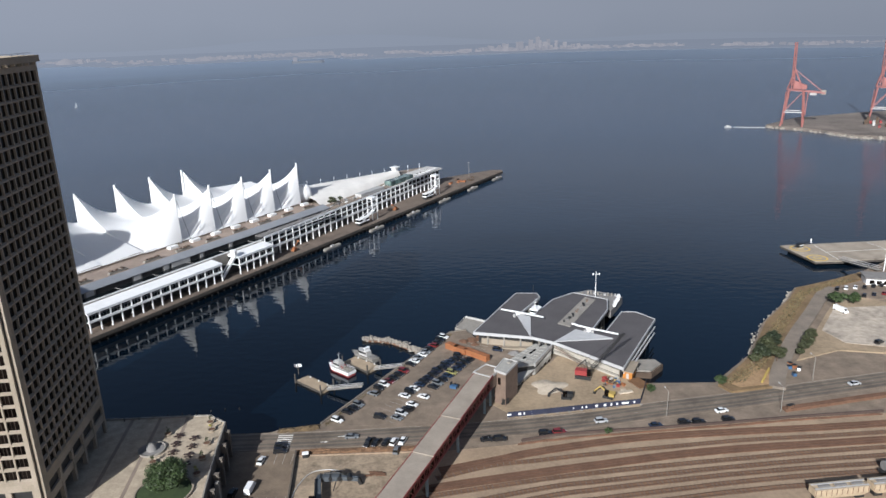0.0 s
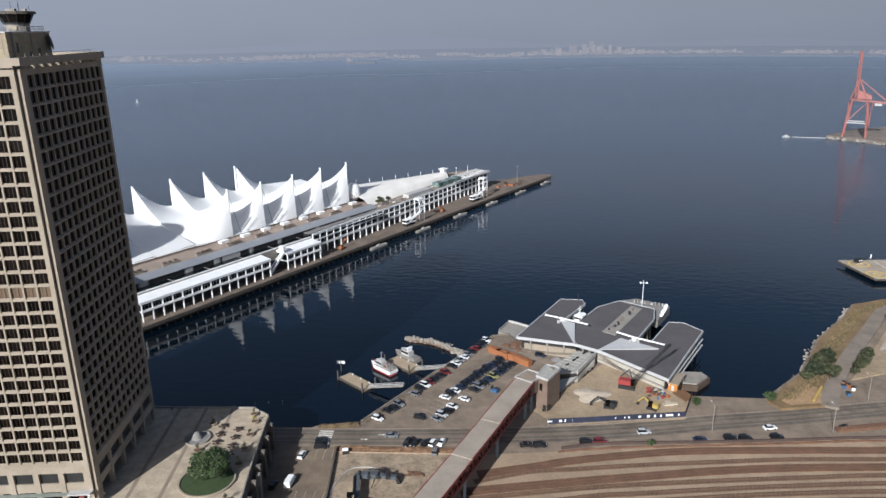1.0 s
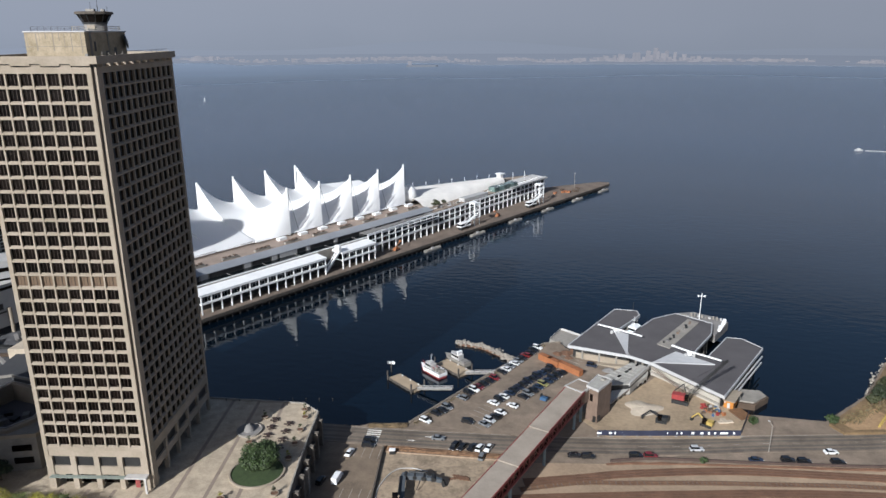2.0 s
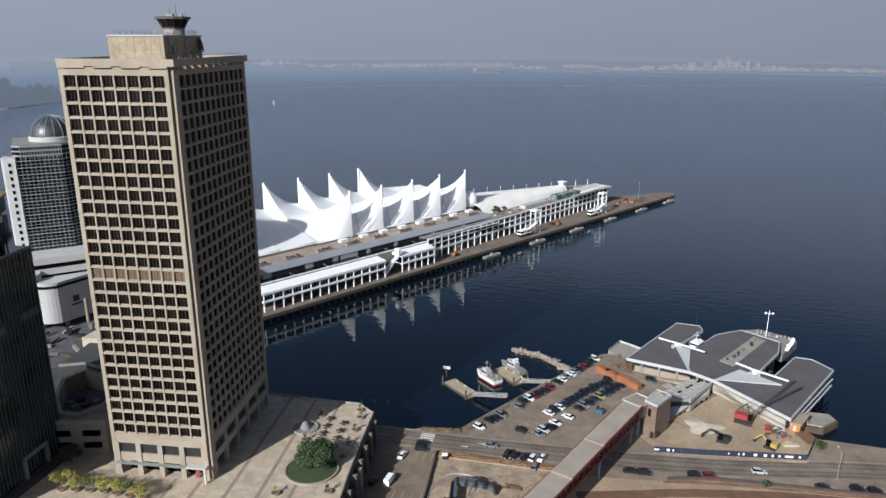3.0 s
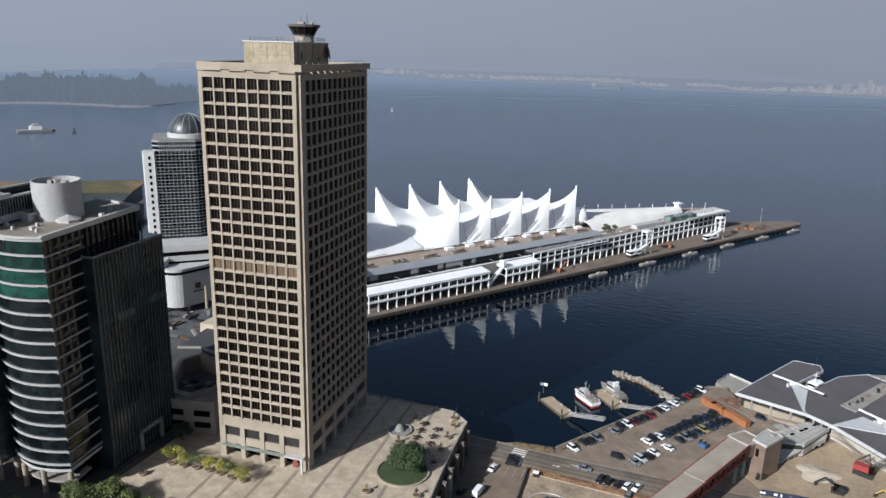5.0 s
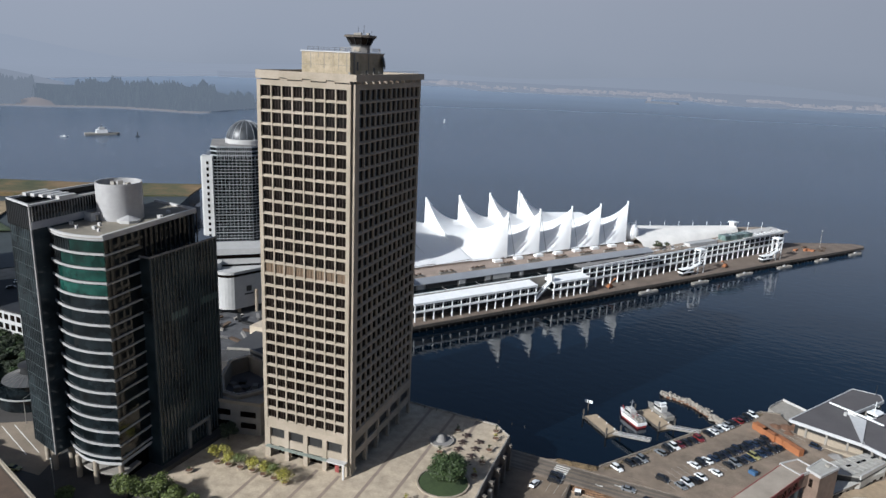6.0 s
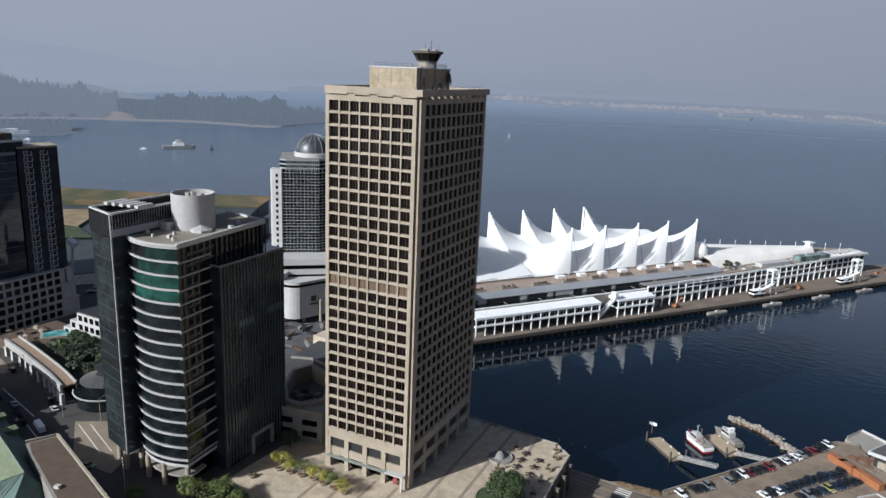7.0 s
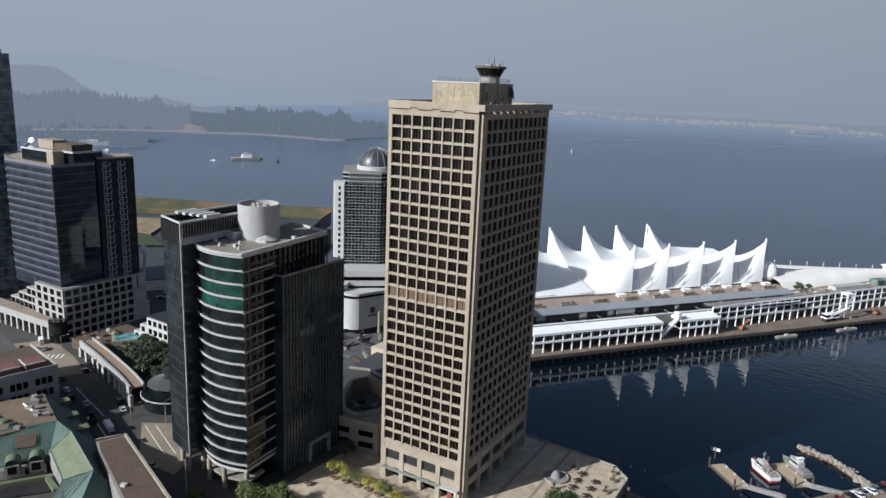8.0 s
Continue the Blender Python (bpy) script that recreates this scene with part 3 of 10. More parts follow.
part("drum_lip", Mesh().lathe([(6.2, 10.4), (5.85, 10.4), (5.85, 8.6)], 64), DRUM, glass_building, "", False, shift(-14.2, 20.1, GH))
part("drum_floor", Mesh().lathe([(5.85, 8.6), (0.01, 8.6)], 32), ROOF_GREY, glass_building, "", False, shift(-14.2, 20.1, GH))
for k in range(5):
    part("drum_gear", Mesh().box(-0.7, 0.7, -0.5, 0.5, 8.6, 10.0 + 0.25 * (k % 3)), WHITE_BAND if k % 2 else CONCRETE_GREY, glass_building, m=pose(-16.6 + 1.3 * k, 20.6 + 0.8 * (k % 2), GH, 0, 0, 25 * k))


# ---- vegetation ----
def leaf_cloud(lobes, count, size, seed):
    """Many small leaves scattered through overlapping lobes (x, y, z, radius)."""
    rnd = random.Random(seed)
    m = Mesh()
    total = sum(l[3] ** 2 for l in lobes)
    for lx, ly, lz, lr in lobes:
        for k in range(int(count * lr * lr / total)):
            d = Vector((rnd.gauss(0, 1), rnd.gauss(0, 1), rnd.gauss(0, 1))).normalized()
            r = lr * rnd.random() ** 0.35 * rnd.uniform(0.8, 1.08)
            c = Vector((lx, ly, lz)) + Vector((d.x * r, d.y * r, d.z * r * 0.8))
            u = Vector((rnd.gauss(0, 1), rnd.gauss(0, 1), rnd.gauss(0, 0.6))).normalized()
            v = u.cross(d + Vector((0, 0, 0.3))).normalized() if abs(u.dot(d)) < 0.98 else u.orthogonal().normalized()
            s = size * rnd.uniform(0.6, 1.3)
            m.add([c - u * s, c + v * s * 0.6, c + u * s, c - v * s * 0.6], [(0, 1, 2, 3)])
    return m


def tree(m, height, radius, mat, label, seed=0, leaves=1400, size=0.32, group=""):
    rnd = random.Random(seed)
    t = thing("tree", m, label, "tree", group)
    trunk = Mesh().tube((0, 0, 0), (0.1, 0, height * 0.5), radius * 0.085, radius * 0.05, 8)
    lobes = []
    for k in range(9):
        a = k * 2.4 + rnd.uniform(-0.4, 0.4)
        r = radius * rnd.uniform(0.3, 0.68)
        z = height * rnd.uniform(0.48, 0.82)
        lobes.append((r * math.cos(a), r * math.sin(a), z, radius * rnd.uniform(0.34, 0.5)))
        trunk.tube((0.05, 0, height * rnd.uniform(0.25, 0.45)), (r * math.cos(a), r * math.sin(a), z), radius * 0.035, radius * 0.012, 5)
    lobes.append((0, 0, height * 0.84, radius * 0.45))
    part("trunk", trunk, BARK, t)
    part("crown", leaf_cloud(lobes, leaves, size, seed + 1), mat, t)
    return t


def leaf_material(name, color):
    m, nt, b = material(name)
    g = nt.nodes.new("ShaderNodeNewGeometry")
    out = ramp_node(nt, g.outputs["Random Per Island"], [(0.0, [c * 0.5 for c in color]), (0.6, color), (1.0, [min(1, c * 1.7) for c in color])])
    nt.links.new(out, b.inputs["Base Color"])
    b.inputs["Roughness"].default_value = 0.6
    return m


LEAF_DARK = leaf_material("leaf_dark", (0.026, 0.036, 0.015))
LEAF_MID = leaf_material("leaf_mid", (0.036, 0.058, 0.017))
LEAF_GOLD = leaf_material("leaf_gold", (0.26, 0.24, 0.035))
LEAF_OLIVE = leaf_material("leaf_olive", (0.048, 0.054, 0.022))
LEAF_BRIGHT = leaf_material("leaf_bright", (0.085, 0.108, 0.024))

# ---- cruise and convention pier with sails ----
# x runs out along the pier, y across it away from the near apron
PIER = Matrix(((0.53, -0.848, 0, -162), (0.848, 0.53, 0, 301), (0, 0, 1, 0), (0, 0, 0, 1)))
pier = thing("convention_pier", PIER, "long white convention pier building on a timber apron", "pier building")
part("apron", Mesh().prism([(-40, -3), (408, -3), (413, 0), (410, 8), (372, 26), (330, 45), (250, 78), (120, 100), (-40, 100)], 2.6, 4.0), surface("apron_deck", (0.152, 0.118, 0.092), 0.9, scale=0.12, vary=0.35, fine=1.5), pier, "weathered timber apron deck")
part("fascia", Mesh().box(-40, 408, -3.4, -3.0, 2.2, 3.8), PILE, pier)
pile_me = Mesh().tube((0, 0, -2), (0, 0, 2.7), 0.45, n=8).data("apron_post")
pieces("apron_post", pile_me, PILE, pier, [shift(-30 + 4.4 * k, -2.4) for k in range(100)])
# dark wall standing in for shaded back rows of piles
part("back_bulkhead", Mesh().box(-40, 400, -1.0, 0.0, -1, 2.6), PILE, pier)
# near gallery: white roof on columns, with a glazed band
part("hall_wall", Mesh().box(-30, 118, 9.0, 95, 4, 15.6), CONCRETE_GREY, pier, "grey hall wall")
for x0, x1 in ((-1, 79.0), (90.5, 118)):
    part("gallery_roof", Mesh().prism([(x0, 0.6), (x1, 0.6), (x1, 9.0), (x0, 9.0)], 13.4, [14.2, 14.2, 15.0, 15.0]), WHITE_PAINT, pier, "white sheet metal gallery roof")
    part("gallery_floor", Mesh().box(x0 + 0.3, x1 - 0.3, 1.0, 9.0, 8.9, 9.4), WHITE_PAINT, pier)
    part("gallery_sill", Mesh().box(x0 + 0.3, x1 - 0.3, 0.5, 1.3, 9.0, 10.0), WHITE_PAINT, pier)
    part("gallery_fascia", Mesh().box(x0 + 0.3, x1 - 0.3, 0.6, 1.3, 13.0, 13.4), WHITE_PAINT, pier)
    part("gallery_glass", Mesh().box(x0 + 0.6, x1 - 0.6, 1.5, 8.9, 9.6, 13.4), CURTAIN_GLASS, pier)
    n = round((x1 - x0) / 5.75)
    for k in range(n + 1):
        x = x0 + 0.8 + k * (x1 - x0 - 1.6) / n
        part("column", Mesh().box(x - 0.26, x + 0.26, 0.7, 1.3, 4, 13.5), WHITE_PAINT, pier)
        if k < n:
            w = (x1 - x0 - 1.6) / n
            mm = Mesh()
            for q in (1, 2):
                mm.box(x + q * w / 3 - 0.06, x + q * w / 3 + 0.06, 1.3, 1.5, 9.6, 13.4)
            mm.box(x, x + w, 1.3, 1.5, 11.9, 12.0)
            part("window_frame", mm, WHITE_BAND, pier)
# shade of the open bays, built as a solid dark block
part("gallery_shade", Mesh().box(-1, 118, 6.5, 9.0, 4, 8.9), STEEL_DARK, pier, "solid dark block standing in for shade under the gallery")
stair = Mesh()
for k in range(16):
    stair.box(79.6 + k * 0.68, 80.3 + k * 0.68, 1.5, 3.6, 5 + k * 0.62, 5.5 + k * 0.62)
stair.bar((79.4, 1.4, 6.2), (90.6, 1.4, 16.0), 0.25, 0.7).bar((79.4, 3.7, 6.2), (90.6, 3.7, 16.0), 0.25, 0.7)
stair.box(88.6, 90.6, 1.0, 4.6, 15.6, 18.4)
part("stair", stair, WHITE_PAINT, pier, "white escape stair")
# upper storey behind the gallery, dark openings and the sloping grey parapet
part("upper_wall", Mesh().box(-30, 186, 15.5, 24, 15.6, 18.6), CONCRETE_GREY, pier)
part("glazed_strip", Mesh().box(-30, 186, 9.7, 15.5, 15.6, 15.75), CURTAIN_GLASS, pier, "dark glazed strip behind the gallery")
part("ledge", Mesh().box(-30, 186, 9.2, 9.7, 15.5, 16.1), WHITE_PAINT, pier, "white ledge")
for k, (x0, x1) in enumerate(((-24, -12), (9, 13), (35, 39), (53, 56), (58, 70), (77, 79), (98, 100), (129, 131), (156, 159), (179, 185))):
    part("wall_panel", Mesh().box(x0, x1, 15.2, 15.4, 15.9, 18.3), WHITE_BAND, pier)
for k in range(9):
    part("strip_bar", Mesh().box(-20 + 22 * k, -19.7 + 22 * k, 9.7, 15.5, 15.75, 15.95), ROOF_GREY, pier)
# solid dark slabs stand for the unlit depth of the openings
for x0, x1 in ((-10, 8), (14, 34), (40, 52), (57, 76), (80, 97), (101, 128), (132, 155), (160, 178)):
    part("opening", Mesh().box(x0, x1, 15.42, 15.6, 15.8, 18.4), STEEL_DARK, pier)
slope = Mesh().prism([(-30, 15.0), (187, 15.0), (187, 21.0), (-30, 21.0)], 18.5, [18.9, 18.9, 20.5, 20.5])
part("parapet_slope", slope, surface("zinc", (0.33, 0.34, 0.36), 0.5, 0.3, scale=0.1, vary=0.12), pier, "sloping grey metal parapet")
part("terrace", Mesh().box(-30, 187, 21.0, 95, 17.6, 20.0), surface("terrace_tiles", (0.30, 0.235, 0.19), 0.9, scale=0.1, vary=0.25, fine=1.0), pier, "brown tiled terrace")
for k in range(9):
    x = 12 + 20.5 * k
    pl = part("planter", Mesh().box(x - 5, x + 5, 23.2, 25.0, 20.0, 21.0), CONCRETE_GREY, pier)
    sh = Mesh()
    rnd = random.Random(k)
    for j in range(26):
        cx, cy, cz, r = x + rnd.uniform(-4.6, 4.6), 24.1 + rnd.uniform(-0.7, 0.7), 21.1 + rnd.uniform(0, 0.7), rnd.uniform(0.3, 0.7)
        sh.lathe([(0.01, cz - r * 0.5), (r, cz), (r * 0.6, cz + r * 0.6), (0.01, cz + r * 0.9)], 6, cx, cy)
    tagged(part("shrubs", sh, BARK, pl), "", "", "", "stuff")
for k in range(8):
    x = 70 + 15.5 * k
    part("skylight", Mesh().box(x, x + 5.5, 31, 34, 20, 21.4), WHITE_PAINT, pier)
# added reflector, hidden by the fabric, that brightens the sails from below
part("hall_floor", Mesh().box(8, 178, 48, 88, 20.0, 20.06), HOTEL_WHITE, pier, "unseen white sheet added to bounce light up into the sails")
# sails
def fabric_material():
    """Coated white fabric that lets some daylight through."""
    m = surface("sail_fabric", (0.95, 0.95, 0.94), 0.6, scale=0.05, vary=0.04, bump=0)
    nt = m.node_tree
    tr = nt.nodes.new("ShaderNodeBsdfTranslucent")
    tr.inputs["Color"].default_value = (0.93, 0.93, 0.93, 1)
    mx = nt.nodes.new("ShaderNodeMixShader")
    mx.inputs[0].default_value = 0.26
    nt.links.new(nt.nodes["Principled BSDF"].outputs[0], mx.inputs[1])
    nt.links.new(tr.outputs[0], mx.inputs[2])
    nt.links.new(mx.outputs[0], nt.nodes["Material Output"].inputs[0])
    return m


FABRIC = fabric_material()
masts_f = [(82, 37), (106.5, 37), (132, 37), (156.5, 37), (181, 37)]


def sail(u0, u1, front_peak, back_peak):
    """One taut saddle between two mast lines; ridges run down from the front and back mast heads."""
    n = 14
    ss = [i / n for i in range(n + 1)]
    ridge = [(u0 + (u1 - u0) * s, 37 + (9 * (1 - s) if front_peak else 0), 21.6 + (26.0 * (0.22 * s + 0.78 * s ** 2.3) if front_peak else 0.6 * s)) for s in ss]
    back = [(u0 + (u1 - u0) * s, 91 - (0 if back_peak else 9 * s), 32 + (16.0 * (0.2 * (1 - s) + 0.8 * (1 - s) ** 2.2) if back_peak else 0.0)) for s in ss]
    rows = []
    for j in range(17):
        q = j / 16
        row = []
        for s, a, b in zip(ss, ridge, back):
            z = 21.6 + 10.4 * q + (a[2] - 21.6) * (1 - q) ** 2.4 + (b[2] - 32) * q ** 2.4 + 3.0 * q * (1 - q)
            row.append((a[0] * (1 - q) + b[0] * q, a[1] * (1 - q) + b[1] * q, z))
        rows.append(row)
    ob = part("sail", Mesh().grid(rows), FABRIC, pier, "taut white fabric sail", True)
    for peak, line, foot_v, foot_z in ((front_peak, ridge, 35.4, 21.2), (back_peak, back, 91.4, 30.0)):
        if peak:
            flap = []
            for j in range(7):
                q = j / 6
                flap.append([(p[0], foot_v * (1 - q) + p[1] * q, foot_z * (1 - q) + p[2] * q) for p in line])
            part("edge_flap", Mesh().grid(flap), FABRIC, ob, "", True)
    part("edge_cable", Mesh().tube((u0 + 0.6, 36.4, 21.6), (u1 - 0.6, 36.4, 21.6), 0.35, n=6), WHITE_PAINT, ob)
    # gusset that joins the sail to the low edge of its neighbour
    low = [(u0, 37 + 54 * j / 16, 21.6 + 10.4 * j / 16 + (26.0 if front_peak and u0 > 60 else 0) * (1 - j / 16) ** 2.4 + 3.0 * (j / 16) * (1 - j / 16)) for j in range(17)]
    high = [r[0] for r in rows]
    gusset = [[tuple(a + (b - a) * f for a, b in zip(p, q)) for p, q in zip(low, high)] for f in (0, 0.25, 0.5, 0.75, 1)]
    part("gusset", Mesh().grid(gusset), FABRIC, ob, "", True)
    # made-up white leaf that imitates an oval of sunlight on the flap
    if front_peak and u0 > 60:
        leaf = [(0.0, 0.0), (0.25, 0.7), (0.5, 0.95), (0.75, 0.75), (1.0, 0.0), (0.75, -0.75), (0.5, -0.95), (0.25, -0.7)]
        du, dz = 10.0, 7.6
        leaf_rim = [(u0 + 5.5 + du * f - 0.6 * w, 35.9, 22.6 + dz * f + 1.0 * w) for f, w in leaf]
        eye = Mesh().add([(u0 + 10.3, 35.75, 26.6)] + leaf_rim, [(0, 1 + i, 1 + (i + 1) % 8) for i in range(8)])
        part("vent_hood", eye, FABRIC, ob, "leaf-shaped white sheet standing in for a patch of sunlight")
    return ob


sail(32, 57, False, True)
sail(7, 32, False, True)
sail(57, 82, True, True)
sail(82, 106.5, True, True)
sail(106.5, 132, True, True)
sail(132, 156.5, True, True)
sail(156.5, 181, True, False)
mast_me = Mesh().tube((0, 0, 0), (0, 0, 28.8), 0.8, 0.6, 12).data("mast")
pieces("mast", mast_me, WHITE_PAINT, pier, [shift(u, v, 20) for u, v in masts_f] + [shift(u - 50, 91.4, 20) for u, v in masts_f])
for u, v in masts_f:
    part("stay", Mesh().tube((u + 0.3, v, 47), (u + 5, v - 3, 20.5), 0.10, n=5), STEEL_DARK, pier)
    part("stay", Mesh().tube((u - 50, 91, 47), (u - 56, 94, 20.5), 0.10, n=5), STEEL_DARK, pier)
part("end_sphere", Mesh().lathe([(5.2 * math.cos(a), 26 + 6.5 * math.sin(a)) for a in [(-8 + i) * math.pi / 16 for i in range(17)]], 20, 190, 40), WHITE_PAINT, pier, "round white plant housing", True)
# outer hall: two storeys of white frames over the apron, stepping back towards the end
part("outer_hall", Mesh().prism([(118, 11), (215, 15), (335, 21), (335, 34), (245, 72), (118, 92)], 4, 17.2), STEEL_DARK, pier, "dark glazed outer hall")
part("outer_roof", Mesh().prism([(118, 10), (187, 13), (187, 90), (118, 92)], 17.2, 17.6), ROOF_GREY, pier)
part("roof_deck", Mesh().prism([(186, 13), (337, 20), (337, 35), (245, 74), (186, 90)], 17.2, 18.0), GRAVEL_ROOF, pier, "pale roof terrace")


def front_y(x):
    return 7.5 + (x - 118) * (0.055 if x < 215 else 0.058)


n = 34
xs = [118 + k * (335 - 118) / n for k in range(n + 1)]
for k, x in enumerate(xs):
    y = front_y(x)
    part("column", Mesh().box(x - (0.42 if k % 4 == 2 else 0.24), x + 0.24, y - 0.3, y + 0.4, 4, 17.6), WHITE_PAINT, pier)
    if k < n:
        xb, yb = xs[k + 1], front_y(xs[k + 1])
        for z0, z1 in ((9.0, 10.3), (13.2, 13.8), (16.7, 17.9)):
            part("beam", Mesh().prism([(x, y - 0.2), (xb, yb - 0.2), (xb, yb + 0.5), (x, y + 0.5)], z0, z1), WHITE_PAINT, pier)
        part("infill_glass", Mesh().prism([(x, y + 0.9), (xb, yb + 0.9), (xb, yb + 1.2), (x, y + 1.2)], 10.3, 16.7), CURTAIN_GLASS, pier)
        if k % 3 == 1:
            part("shed_panel", Mesh().prism([(x, y + 2.4), (xb, yb + 2.4), (xb, yb + 2.8), (x, y + 2.8)], 4, 8.9), CONCRETE_GREY, pier)
vault = []
for j in range(15):
    a = j / 14
    row = []
    for i in range(21):
        s = i / 20
        x = 188 + 105 * s
        y0, y1 = 24 + 6 * s, 84 - 44 * s
        row.append((x, y0 + (y1 - y0) * a, 18.0 + (7.4 - 2.2 * s) * math.sin(math.pi * min(1, max(0, a))) ** 0.42))
    vault.append(row)
part("vault_roof", Mesh().grid(vault), surface("vault_white", (0.76, 0.73, 0.68), 0.7, scale=0.1, vary=0.12), pier, "broad white vaulted roof", True)
part("vault_end", Mesh().box(292.6, 293.2, 30, 40, 18, 22), CURTAIN_GLASS, pier)
glassy("green_glass_pale", (0.12, 0.17, 0.155), 0.1, spec=0.5)
part("roof_house", Mesh().box(262, 292, 17.5, 24, 18, 21.5), bpy.data.materials["green_glass_pale"], pier, "green glass roof house")
part("roof_house", Mesh().box(222, 250, 15.5, 21, 18, 20.4), WHITE_BAND, pier)
part("lookout", Mesh().box(291, 295, 34, 37.5, 22, 25.4).box(290, 296, 33, 38.5, 25.4, 26.0), WHITE_PAINT, pier, "small white lookout house")
for k in range(9):
    x = 300 + 4.2 * k
    part("roof_bay", Mesh().prism([(x, 17.2), (x + 3.0, 17.4), (x + 3.0, 33), (x, 33)], 17.8, [18.3, 18.3, 18.9, 18.9]), WHITE_BAND, pier)
for k in range(12):
    x = 205 + 10.5 * k
    part("lamp_post", Mesh().tube((x, 86 - (x - 188) * 0.42, 18), (x, 86 - (x - 188) * 0.42, 24.5), 0.16, n=6), WHITE_PAINT, pier)
rnd = random.Random(17)
for k in range(30):
    x = 193 + 4.6 * k
    y = 15.5 + (x - 188) * 0.05 + rnd.uniform(0, 5)
    part("terrace_seat", Mesh().box(-rnd.uniform(0.6, 1.8), rnd.uniform(0.6, 1.8), -0.5, 0.5, 0, rnd.uniform(0.4, 1.1)), rnd.choice((WHITE_BAND, CONCRETE_GREY, ROOF_GREY, TIMBER, WHITE_PAINT)), pier, m=pose(x, y, 18.0, 0, 0, rnd.uniform(-10, 20)))
terrace_rail = Mesh()
for k in range(31):
    x = 188 + 147 * k / 30
    terrace_rail.bar((x, front_y(x) + 5.2, 18.0), (x, front_y(x) + 5.2, 19.1), 0.12)
terrace_rail.bar((188, front_y(188) + 5.2, 19.1), (335, front_y(335) + 5.2, 19.1), 0.12)
part("terrace_rail", terrace_rail, WHITE_PAINT, pier)
for k in range(11):
    x = 283 + 5 * k
    y = front_y(x)
    part("eave_strut", Mesh().bar((x, y - 1.6, 18.4), (x, y + 3.0, 15.0), 0.45, 0.6).bar((x, y - 1.6, 18.4), (x, y + 5.0, 18.6), 0.3, 0.4), WHITE_PAINT, pier)
part("eave", Mesh().prism([(281, front_y(281) - 1.8), (336, front_y(336) - 1.8), (338, front_y(336) + 1.2), (281, front_y(281) + 1.0)], 18.3, 18.7), WHITE_BAND, pier)
for k, (x, y) in enumerate(((192, 18.5), (197, 19.5), (203, 19.0), (199, 23.5))):
    tree(PIER @ pose(x, y, 18.0), 5.2, 2.2, LEAF_OLIVE, "small olive green tree on the roof terrace", 400 + k, 420, 0.34, "terrace trees")
# boarding bridges
for ux in (219, 303):
    b = part("boarding_bridge", Mesh().box(ux - 3, ux + 3, 1.5, 6.5, 19.2, 20.2), WHITE_PAINT, pier, "white passenger boarding bridge on rails")
    for dx in (-2.7, 2.7):
        for y in (1.8, 6.2):
            part("leg", Mesh().box(ux + dx - 0.24, ux + dx + 0.24, y - 0.24, y + 0.24, 4, 19.2), WHITE_PAINT, b)
    for z in (9, 14):
        part("brace", Mesh().box(ux - 3, ux + 3, 1.6, 2.0, z, z + 0.4), WHITE_PAINT, b)
        part("brace", Mesh().bar((ux - 2.7, 1.8, z), (ux + 2.7, 1.8, z + 5), 0.25), WHITE_PAINT, b)
    part("gangway", Mesh().bar((ux - 16, 1.2, 7.2), (ux - 2, 1.2, 11.6), 2.4, 0.5).bar((ux - 16, 0.1, 9.2), (ux - 2, 0.1, 13.6), 0.25, 0.3).bar((ux - 16, 2.3, 9.2), (ux - 2, 2.3, 13.6), 0.25, 0.3), WHITE_PAINT, b)
    for q in range(8):
        part("gangway_post", Mesh().bar((ux - 16 + 2 * q, 0.1, 7.2 + 0.63 * q), (ux - 16 + 2 * q, 0.1, 9.2 + 0.63 * q), 0.2), WHITE_PAINT, b)
    part("cabin", Mesh().box(ux - 20, ux - 9, 0.0, 4.0, 6.2, 7.0).box(ux - 20, ux - 9, 0.0, 4.0, 8.5, 8.9), WHITE_PAINT, b)
    part("cabin_glass", Mesh().box(ux - 19.6, ux - 9.4, 0.3, 3.7, 7.0, 8.5), CURTAIN_GLASS, b)
    for dx in (-19, -11):
        part("cabin_frame", Mesh().box(ux + dx, ux + dx + 0.6, 0.4, 3.6, 4, 6.2), STEEL_DARK, b)
part("end_mast", Mesh().tube((372, 12, 4), (372, 12, 17), 0.2, 0.12, 8).box(371.6, 372.4, 11.6, 12.4, 16.8, 17.5), CONCRETE_GREY, pier, "slim grey light mast")
for k, ux in enumerate((163, 211, 257, 302, 348, 393)):
    fl = thing("fender_float", PIER @ shift(ux, -5.2), "pale floating fender beside the apron", "fender", "fenders along the apron")
    part("hull", Mesh().prism([(-8, -0.7), (-7, -1.4), (7, -1.4), (8, -0.7), (8, 0.7), (7, 1.4), (-7, 1.4), (-8, 0.7)], -0.4, 1.0), CONCRETE_GREY, fl)
    part("bollard", Mesh().box(-1.2, 1.2, -0.6, 0.6, 1.0, 1.9), WHITE_BAND, fl)


def lift(m, label):
    """A boom lift on wheels."""
    t = thing("boom_lift", m, label, "boom lift", "lifts on the apron")
    part("chassis", Mesh().box(-2.2, 2.2, -1.1, 1.1, 0.6, 1.6).box(-1.6, 1.0, -0.9, 0.9, 1.6, 2.5), ORANGE, t)
    part("boom", Mesh().bar((-1.2, 0, 2.2), (4.6, 0, 5.0), 0.4, 0.4), ORANGE, t)
    part("basket", Mesh().box(4.4, 5.6, -0.7, 0.7, 4.7, 5.7), ORANGE, t)
    for x in (-1.5, 1.5):
        for y in (-1.1, 1.1):
            part("wheel", Mesh().tube((x, y - 0.2, 0.6), (x, y + 0.2, 0.6), 0.6, n=12), RUBBER, t)


